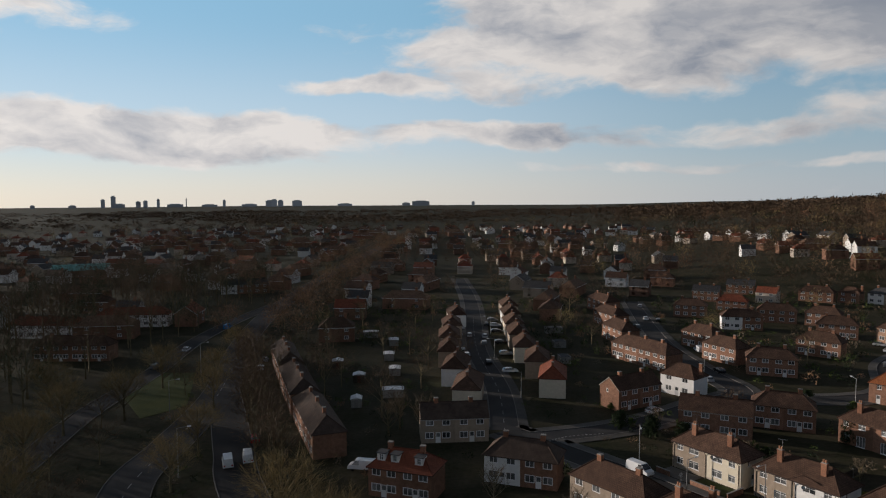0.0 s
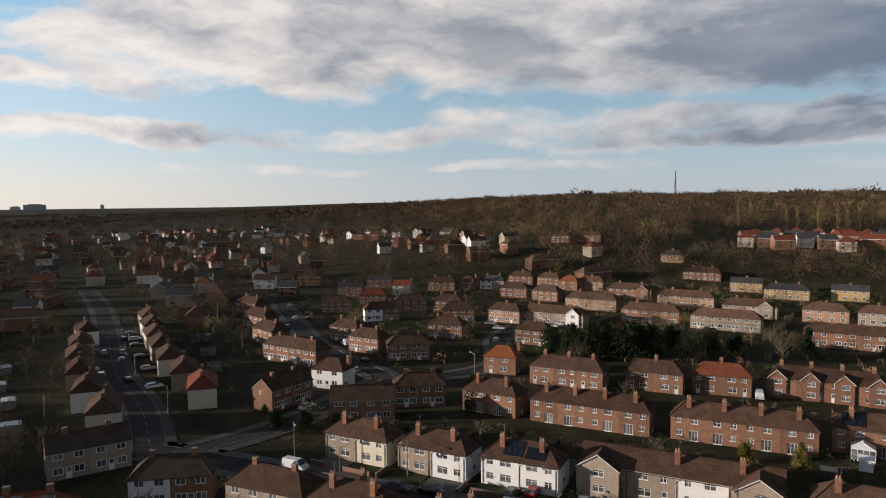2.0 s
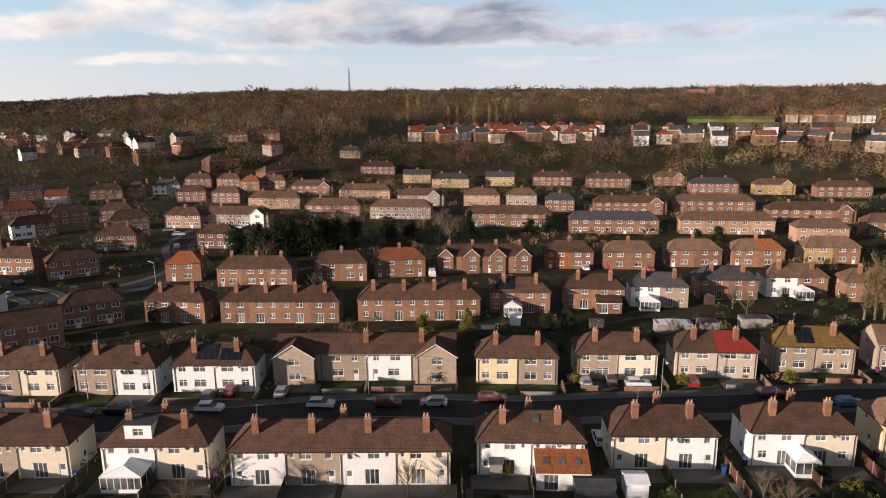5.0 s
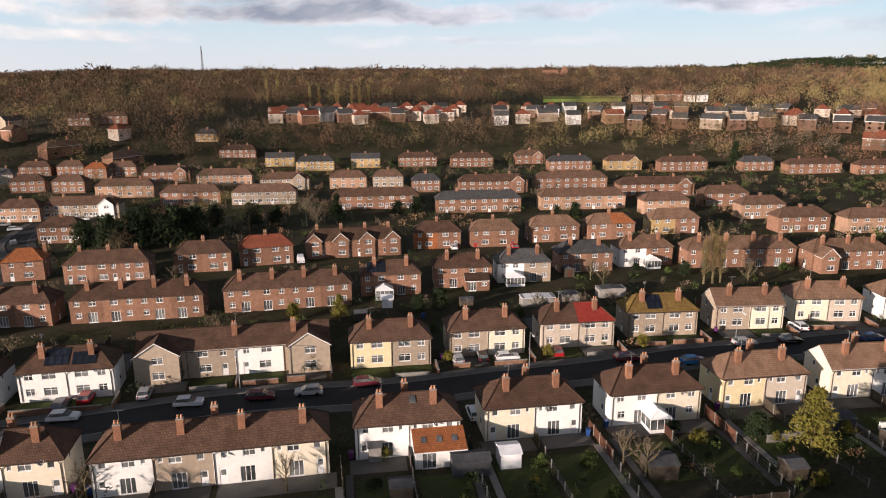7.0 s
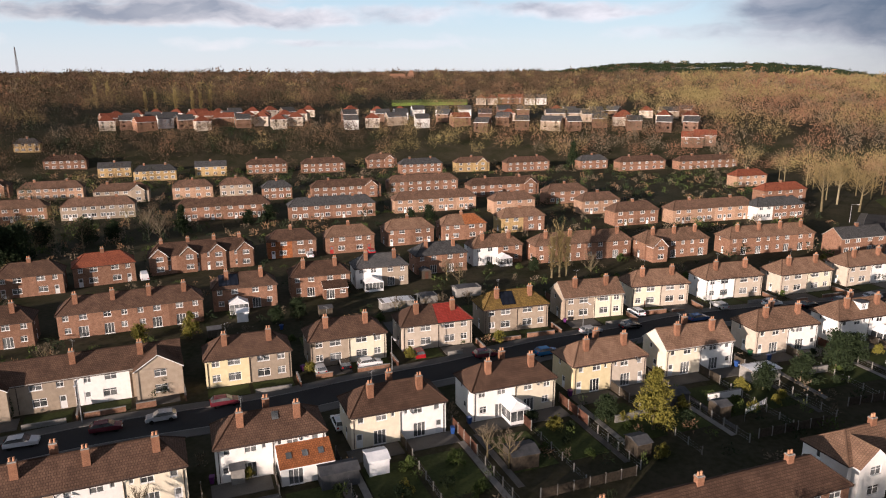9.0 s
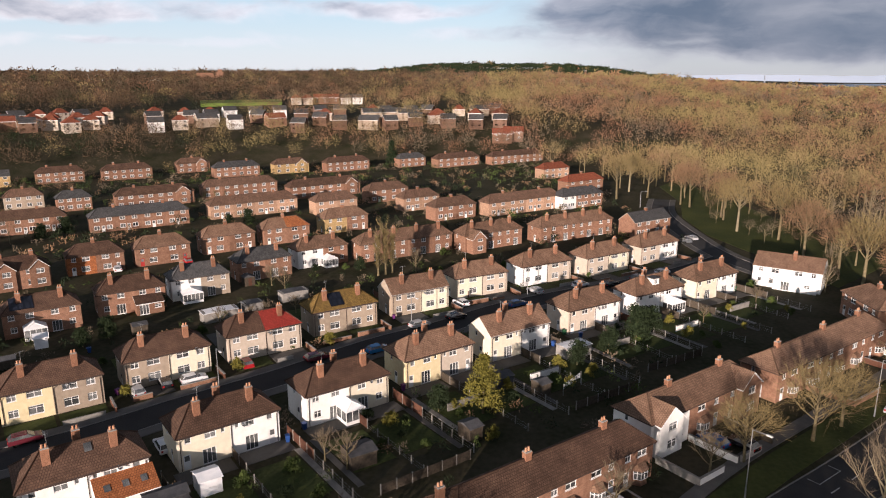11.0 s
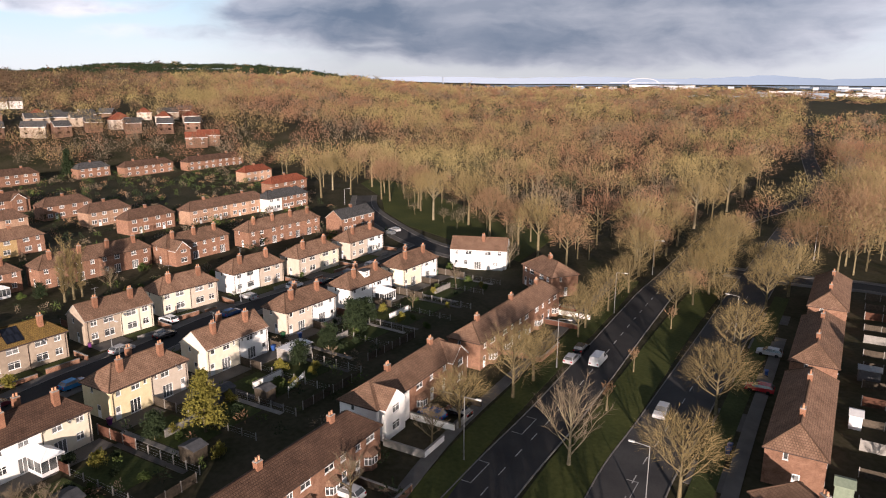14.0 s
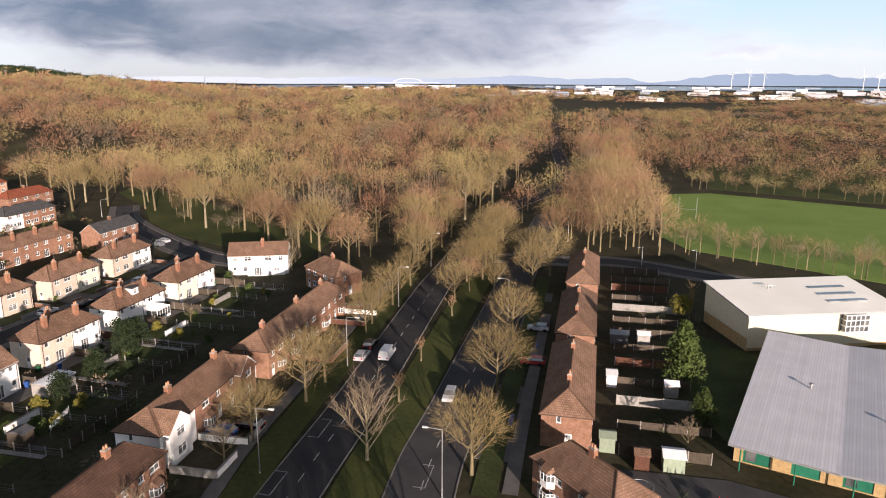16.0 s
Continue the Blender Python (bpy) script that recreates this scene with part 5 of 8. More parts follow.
random.seed(5)
G_V = "street trees along the dual carriageway"
# those close under the camera stand out of view, added to cast shade
for k, (key, x, y, s) in enumerate((
        ("street0", 51.2, -56.6, 1.1), ("street2", 64.5, -77, 1.15), ("street0", 77, -96, 1.1), ("street1", 95, -125, 1.15), ("spiky", 62.9, -49.5, 1.25),
        ("small", 72.4, -63.3, 1.0), ("small", 81.4, -76.4, .9), ("street2", 82.3, -53.3, 1.15), ("street1", 77.5, -41.5, .95), ("street0", 102, -82.4, .95), ("street2", 116, -105.5, .95),
        ("small", 94, -97, .95), ("garden", 67.5, -22, 1.2), ("garden", 75, -36, 1.1), ("street1", 86.0, -59.5, 1.0), ("brown0", 103, -112, .5), ("brown1", 112, -122, .55), ("street0", 107, -139, 1.1),
        ("street1", 99, -116, .8), ("street0", 100, -104, 1.0), ("street2", 109, -117.5, 1.1), ("street1", 116, -130, 1.2), ("street2", 98.5, -78, .9), ("street1", 108, -93, 1.0), ("spiky", 47, -20, .9), ("street2", 39, -30, 1.0), ("street1", 31, -18, 1.1), ("street0", 22, -4, 1.1), ("street2", 12, 9, 1.15), ("street1", 3, 22, 1.1), ("street0", -5, 34, 1.15), ("street2", -13, 46, 1.1), ("street1", -14, 81, 1.45), ("street0", -22, 93, 1.4), ("street2", -8, 73, 1.45), ("street1", 41, 16, 1.1), ("street0", 30, 28, 1.15), ("street2", 18, 42, 1.3), ("street1", 8, 55, 1.4), ("street0", -1, 65, 1.45), ("street2", 50, 3, 1.05), ("street1", -46, 128, 1.1), ("street0", -53, 158, 1.1), ("street2", -58, 176, 1.1), ("street1", -62, 208, 1.1),
        ("street0", -45, 112, 1.0), ("street1", 17, -16, 1.3), ("street0", 25, -27, 1.3), ("street2", 33, -37, 1.15), ("street1", 36, -13, 1.25), ("street0", 43, -24, 1.2), ("street1", 113, -129, 1.35), ("street2", 119, -138, 1.45), ("street0", 125, -147, 1.4), ("brown1", 131, -157, .75), ("street1", 125.5, -117, 1.3), ("brown2", 131, -127, .7), ("street2", 138, -138, 1.4), ("brown0", 145, -149, .8), ("street0", 98, -136, 1.3), ("brown2", 113, -159, .8), ("street1", 119, -168, 1.5), ("brown0", 105, -163, .75), ("street2", 107, -121, 1.15), ("street2", -70, 150, 1.2), ("street1", -78, 140, 1.2), ("street0", -72, 176, 1.2), ("street2", -92, 160, 1.2), ("street1", -74, 120, 1.2), ("street0", -64, 100, 1.2))):
    tagged(tree(key, x, y, s), group=G_V)
# evergreens and garden trees
for key, x, y, s in (("cone0", 92.2, -9.5, 1.2), ("cone0", 110.1, 73.1, .72), ("gold_bush", 106.8, 81.6, 1.0), ("poplar", 166.5, 7.5, 1.1), ("poplar", 165.2, 9.3, 1.0), ("poplar", 167.8, 5.9, .95), ("garden", 165.5, 0, 1.3), ("spiky", 181.4, 131.3, 1.1),
                     ("spiky", 178.8, 125.7, .9), ("pine", 376, 12, 1.0), ("cone1", 45, -99, 1.45), ("cone1", 36.5, -88.5, .8), ("garden", 35.2, -81.5, .8), ("poplar", 59, -131, .6), ("gold_bush", 60.6, -130, 1.4),
                     ("dark0", 131, 160, 1.0), ("dark1", 137, 156, 1.05), ("dark0", 142, 150, 1.1), ("dark1", 148, 147, 1.0), ("dark1", 128, 167, .8), ("dark0", 152, 152, .9), ("dark1", 143, 162, 1.0),
                     ("dark0", 167, 156, .7), ("dark1", 174, 147, .7), ("dark0", 178, 141, .6), ("dark1", 158, 160, .7), ("pine", 188, 124, .7), ("dark0", 207, 112, .5), ("dark1", 214, 108, .55), ("dark0", 221, 60, .45),
                     ("dark1", 227, 55, .5), ("dark0", 195, 30, .4), ("garden", 44, 140, 1.0), ("dark0", 42, 137, .42), ("dark1", 47, 133, .4), ("dark0", 37, 142, .4), ("spiky", -4, 140, .9), ("garden", -9, 143, 1.5),
                     ("garden", -11, 139, 1.4), ("dark1", 80, 133, .45), ("garden", 112, 118, 1.1), ("garden", 153, 30, 1.1), ("garden", 158, 34, 1.0), ("dark0", 170, 14, .35), ("garden", 96, 118, .9),
                     ("garden", 79, 95, .8), ("dark0", 121, 61, .36), ("dark1", 125, 58, .4), ("dark0", 142, 54, .3), ("gold_bush", 100, 45, .6), ("gold_bush", 109, 30, .7), ("gold_bush", 120, 16, .7),
                     ("dark1", 93, -3, .38), ("dark1", 99, 6, .28), ("dark0", 109, -27.3, .42), ("dark0", 114, -34, .45), ("dark1", 120, -41, .62), ("dark0", 124, -45, .5), ("garden", 128, -57, .7), ("garden", 80, 12, .9),
                     ("garden", 78, 9, 1.0), ("gold_bush", 69, 40, .5), ("garden", 47, 67, .9), ("garden", 58, 47, .9), ("gold_bush", 128, -50, .6), ("garden", 139, -73, .8), ("spiky", 147, -93, .7),
                     ("dark1", 83, -30, .3), ("gold_bush", 100, -24, .6), ("garden", 40, 65, 1.0), ("spiky", 20, 100, .6), ("spiky", 8, 106, .7), ("garden", 62, 96, .4), ("dark0", 76, 82, .3), ("dark1", 88, 64, .3)):
    tree(key, x, y, s)
# poplars on the hill
for a, r, s in ((54.9, 560, .95), (55.6, 562, .9), (57.0, 556, 1.05), (58.2, 556, 1.0), (58.8, 552, .95), (59.5, 556, 1.05), (51.6, 640, 1.05), (52.4, 642, 1.1)):
    tagged(tree("hillpoplar", r * math.sin(radians(a)), r * math.cos(radians(a)), s), group="poplars on the hill")
# bushes and hedges round the gardens
random.seed(9)
for k in range(46):
    u, v = rnd(-120, 150), random.choice((rnd(13, 26), rnd(13, 26), rnd(-38, -12), rnd(52, 66)))
    x, y = 86.2 + u * .545 + v * .84, 47.8 - u * .839 + v * .545
    tree(random.choice(("bush0", "bush1", "bush1")), x, y, rnd(.4, .95))



# ---- school, field and yards ----
def local(x, y, ang, dx, dy):
    c, s = math.cos(radians(ang)), math.sin(radians(ang))
    return x + dx * c - dy * s, y + dx * s + dy * c


def flat(name, pts, z, mt, label, category, thick=.06, kind="structure"):
    """A flat slab over a polygon."""
    bm = bmesh.new()
    up = [(x, y, z) for x, y in pts]
    lo = [(x, y, z - thick) for x, y in pts]
    face(bm, up)
    for k in range(len(pts)):
        j = (k + 1) % len(pts)
        face(bm, (up[k], lo[k], lo[j], up[j]))
    bmesh.ops.recalc_face_normals(bm, faces=bm.faces)
    return tagged(part(name, bm, mt), label, category, kind=kind)


flat("playing_field", [(140, -270), (100, -196), (86, -186), (38, -188), (-40, -214), (-30, -330), (63, -300), (126, -288)], .06, FIELD, "wide bright green playing field", "field")
flat("lawn", [(205, -90), (232, -92.5), (262, -103), (300, -108), (320, -124), (170, -124), (150, -98)], .05, GRASS_LIT, "grass strip in front of the wood", "grass")
flat("lawn", [(-81, 192), (-69, 192), (-60, 160), (-67, 151), (-80, 170)], .05, GRASS_LIT, "green grass patch beside the carriageway", "grass")
flat("lawn", [(-40, -345), (63, -312), (132, -300), (190, -400), (-60, -420)], .05, GRASS_LIT, "rough winter grass beyond the playing field", "grass")
flat("playground", [(40, -70), (28, -78), (-14, -88), (-30, -60), (16, -50)], .05, ASPHALT, "dark asphalt school playground", "playground")
flat("lawn", [(58, -124), (44, -99), (36, -90), (31, -86), (40, -120)], .05, GRASS, "school lawn behind the garden fences", "grass")


def school():
    ax, ay, ang = 29.5, -82.2, -165.5
    root = tagged(new("school"), "low school with grey sheet roof, yellow brick and green panels", "school")
    root.matrix_basis = pose(ax, ay, 0, 0, 0, ang)
    L, W = 40.0, 46.0
    at = lambda a, k, c: (a, .9 + k, c)
    x = .8
    panels = []
    while x < W - 4:
        panels.append((x + 1.9, 1.35, 3.2, 2.4))
        x += 5.6
    bm = bmesh.new()
    holed_wall(bm, 0, W, 0, 2.9, panels, at)
    face(bm, ((0, L, 0), (0, .9, 0), (0, .9, 2.9), (0, L, 4.2)))
    face(bm, ((W, .9, 0), (W, L, 0), (W, L, 4.2), (W, .9, 2.9)))
    face(bm, ((W, L, 0), (0, L, 0), (0, L, 4.2), (W, L, 4.2)))
    part("wall", bm, BRICK_YELLOW, root)
    for k, (px, pz, w, h) in enumerate(panels):
        bm = bmesh.new()
        box(bm, px - w / 2, px + w / 2, 1.0, 1.06, pz - h / 2, pz + h / 2)
        if k % 2 == 0:
            box(bm, px - w / 2 + .3, px - .1, .97, 1.0, .4, 2.1, 1)
        p = part("door_panel", bm, [GREEN_METAL, GLASS], root)
    for k in range(7):
        bm = bmesh.new()
        tube(bm, (1 + k * 6.2, -1.4, 0), (1 + k * 6.2, -1.4, 2.95), .09, .09, 8)
        part("post", bm, GREEN_METAL, root)
    # folded roof in strips with valleys
    edges = [-.5, 11.3, 11.9, 24.5, 36, W + .5]
    hs = [4.35, 3.95, 3.95, 4.7, 3.95, 4.4]
    for k in range(5):
        bm = bmesh.new()
        q = [(edges[k], -1.9, hs[k] - .75), (edges[k + 1], -1.9, hs[k + 1] - .75), (edges[k + 1], L + .3, hs[k + 1] + .75), (edges[k], L + .3, hs[k] + .75)]
        f = face(bm, (q[1], q[2], q[3], q[0]))
        lo = [Vector(p) - Vector((0, 0, .28)) for p in q]
        face(bm, (q[0], lo[0], lo[1], q[1]), 1)
        face(bm, lo[::-1], 1)
        if k == 0:
            face(bm, (q[3], lo[3], lo[0], q[0]), 1)
        part("roof_sheet", bm, [SHEET, METAL], root)
    for px, py in ((7.4, 20), (19, 12)):
        bm = bmesh.new()
        tube(bm, (px, py, 4.0), (px, py, 4.75), .16, .14, 8)
        tube(bm, (px, py, 4.75), (px, py, 4.92), .34, .3, 8, cap=True)
        part("roof_vent", bm, METAL, root)
    # sports hall
    hall = tagged(new("school_hall"), "tall school hall with cream walls and white sheet roof", "school")
    hall.matrix_basis = pose(43.6, -121.3, 0, 0, 0, -128)
    a, b, h = 30.0, 16.0, 6.8
    bm = bmesh.new()
    at = lambda u, k, c: (u, k, c)
    holed_wall(bm, 0, a, .6, h, [(19.5, 4.9, 3.0, 2.6)], at)
    face(bm, ((0, b, 2.4), (0, 0, 2.4), (0, 0, h), (0, b, h + 1.4)))
    face(bm, ((a, 0, 2.4), (a, b, 2.4), (a, b, h + 1.4), (a, 0, h)))
    face(bm, ((a, b, 2.4), (0, b, 2.4), (0, b, h + 1.4), (a, b, h + 1.4)))
    part("upper_wall", bm, material("cream_cladding", (.56, .51, .36), (.63, .58, .42), fine=4, rough=.5, bump=.05, spec=.3), hall)
    bm = bmesh.new()
    box(bm, .05, a - .05, .05, b - .05, 0, 2.4)
    part("lower_wall", bm, BRICK_YELLOW, hall)
    fm, gm = window_mesh(3.0, 2.6, 3)
    part("pane", gm, None, part("window", fm, None, hall, m=pose(19.5, .05, 4.9)))
    fr, gl = bmesh.new(), bmesh.new()
    box(gl, 17.9, 22.4, -1.35, -.02, 3.4, 6.5)
    for k in range(6):
        u = 17.85 + k * .9
        box(fr, u, u + .12, -1.45, -1.35, 3.3, 6.6)
    for z in (3.3, 4.4, 5.5, 6.5):
        box(fr, 17.8, 22.5, -1.48, -1.35, z, z + .14)
        box(fr, 17.78, 17.9, -1.35, -.02, z, z + .14)
    part("glazing", gl, GLASS, part("glazed_corner", fr, UPVC, hall))
    for k, (x0, x1) in enumerate(((-.5, 14.5), (14.5, a + .5))):
        bm = bmesh.new()
        q = [(x0, -.5, h + .1), (x1, -.5, h + .1 + (.0 if k == 0 else -.2)), (x1, b + .5, h + 1.7), (x0, b + .5, h + 1.7)]
        face(bm, q)
        lo = [Vector(p) - Vector((0, 0, .3)) for p in q]
        for i in range(4):
            j = (i + 1) % 4
            face(bm, (q[i], lo[i], lo[j], q[j]), 1)
        part("roof_sheet", bm, [SHEET_PALE, METAL], hall)
    for k in range(3):
        bm = bmesh.new()
        box(bm, 18 + k * .2, 26, 4 + k * 3.4, 4.9 + k * 3.4, h + .3 + k * .3, h + .72 + k * .3)
        part("rooflight", bm, GLASS, hall)
    bm = bmesh.new()
    for u, v in ((10, 11), (10.9, 11.4)):
        tube(bm, (u, v, h + .5), (u, v, h + 2.0), .1, .1, 6)
    box(bm, 9.4, 11.5, 11.1, 11.25, h + 1.9, h + 2.05)
    part("aerial_rail", bm, METAL, hall)


school()

# ---- vehicles ----
GLOSS = {}


def paint(name, c, rough=.25):
    if name not in GLOSS:
        GLOSS[name] = material("car_paint_" + name, tuple(v * .9 for v in c), c, rough=rough, bump=0, vary=.05, spec=.6)
    return GLOSS[name]


COLOURS = {"white": (.72, .73, .74), "silver": (.42, .43, .44), "black": (.015, .015, .018), "grey": (.12, .13, .14), "red": (.36, .02, .025), "blue": (.03, .08, .22), "cyan": (.02, .18, .42), "maroon": (.12, .02, .03)}
TYRE = material("tyre_rubber", (.012, .012, .012), (.02, .02, .02), rough=.9, bump=.1)
LAMP_GLASS = material("lamp_glass", (.55, .55, .55), (.65, .65, .62), rough=.15, bump=0, spec=.5)
LAMP_RED = material("tail_lamp", (.30, .01, .01), (.36, .02, .02), rough=.2, bump=0, spec=.5)


def car_meshes(kind):
    if kind in MESHES:
        return MESHES[kind]
    van = kind == "van"
    L, W = (4.9, 1.9) if van else (4.25, 1.78)
    if van:
        prof = [(-L / 2, .35), (-L / 2, 1.1), (-L / 2 + .08, 1.95), (.95, 2.0), (1.75, 1.15), (2.35, .95), (2.45, .4)]
        glass = [((1.0, 1.92), (1.68, 1.2)), ]
    else:
        prof = [(-L / 2, .35), (-L / 2, .85), (-2.0, 1.0), (-1.55, 1.42), (.25, 1.46), (1.05, .98), (1.95, .82), (2.12, .62), (2.12, .3)]
    bm = bmesh.new()
    rows = []
    for x, z in prof:
        w = W / 2 * (.80 if z > 1.2 else .97 if z > .7 else 1.0)
        rows.append((bm.verts.new((x, -w, z)), bm.verts.new((x, w, z))))
    for a, b in zip(rows, rows[1:]):
        bm.faces.new((a[0], a[1], b[1], b[0]))
    bm.faces.new([r[0] for r in rows])
    bm.faces.new([r[1] for r in rows][::-1])
    bm.faces.new((rows[0][0], rows[-1][0], rows[-1][1], rows[0][1]))
    bmesh.ops.recalc_face_normals(bm, faces=bm.faces)
    bmesh.ops.bevel(bm, geom=bm.edges[:], offset=.06, segments=2, affect="EDGES", profile=.6)
    body = mesh_from(bm, paint("white", COLOURS["white"]), "car")
    bm = bmesh.new()
    if van:
        lo = [(.3, -.965, 1.15), (1.5, -.95, 1.18), (1.74, -.8, 1.18), (1.74, .8, 1.18), (1.5, .95, 1.18), (.3, .965, 1.15)]
        hi = [(.3, -.82, 1.85), (.95, -.80, 1.88), (1.04, -.68, 1.93), (1.04, .68, 1.93), (.95, .80, 1.88), (.3, .82, 1.85)]
    else:
        lo = [(-1.85, -.88, 1.0), (.95, -.885, 1.0), (1.08, -.76, 1.0), (1.08, .76, 1.0), (.95, .885, 1.0), (-1.85, .88, 1.0), (-2.03, .74, 1.02), (-2.03, -.74, 1.02), (-1.85, -.88, 1.0)]
        hi = [(-1.45, -.745, 1.40), (.22, -.745, 1.43), (.31, -.64, 1.46), (.31, .64, 1.46), (.22, .745, 1.43), (-1.45, .745, 1.40), (-1.60, .62, 1.42), (-1.60, -.62, 1.42), (-1.45, -.745, 1.40)]
    for k in range(len(lo) - 1):
        face(bm, (lo[k], lo[k + 1], hi[k + 1], hi[k]))
    bmesh.ops.remove_doubles(bm, verts=bm.verts, dist=.001)
    glass = mesh_from(bm, GLASS, "glass")
    bm = bmesh.new()
    tube(bm, (0, -.1, 0), (0, .1, 0), .32, .32, 14, cap=True)
    tube(bm, (0, .1, 0), (0, .102, 0), .32, .2, 14)
    wheel = mesh_from(bm, TYRE, "wheel")
    bm = bmesh.new()
    tube(bm, (0, -.11, 0), (0, .11, 0), .2, .2, 10, cap=True)
    rim = mesh_from(bm, METAL, "rim")
    bm = bmesh.new()
    box(bm, -.03, .03, -.2, .2, -.08, .08)
    head = mesh_from(bm, LAMP_GLASS, "headlight")
    bm = bmesh.new()
    box(bm, -.03, .03, -.14, .14, -.12, .12)
    tail = mesh_from(bm, LAMP_RED, "tail_light")
    MESHES[kind] = (body, glass, wheel, head, tail, L)
    return MESHES[kind]


def car(x, y, ang, colour="silver", kind="hatch", detail=1):
    body, glass, wheel, head, tail, L = car_meshes(kind)
    key = (kind, colour)
    if key not in MESHES:
        b = body.copy()
        b.materials.clear()
        b.materials.append(paint(colour, COLOURS[colour]))
        MESHES[key] = b
    z = ground_at(x, y) if math.hypot(x, y) > 380 else .05
    ob = part("van" if kind == "van" else "car", MESHES[key], None, m=pose(x, y, z, 0, 0, ang))
    tagged(ob, {"van": "small %s panel van on the road", "hatch": "%s hatchback car parked by the houses"}[kind] % colour, "van" if kind == "van" else "car", "parked vehicles")
    part("glasshouse", glass, None, ob)
    fx = 1.45 if kind == "van" else 1.3
    for wx in (-1.3, fx):
        for s in (-1, 1):
            part("wheel", wheel, None, ob, m=pose(wx, s * .80, .30))
    if detail:
        for s in (-1, 1):
            part("headlight", head, None, ob, m=pose(L / 2 - .05 if kind == "van" else 2.08, s * .6, .68))
            part("tail_light", tail, None, ob, m=pose(-L / 2 - .0, s * .66, .78))
    return ob


S = -57.0
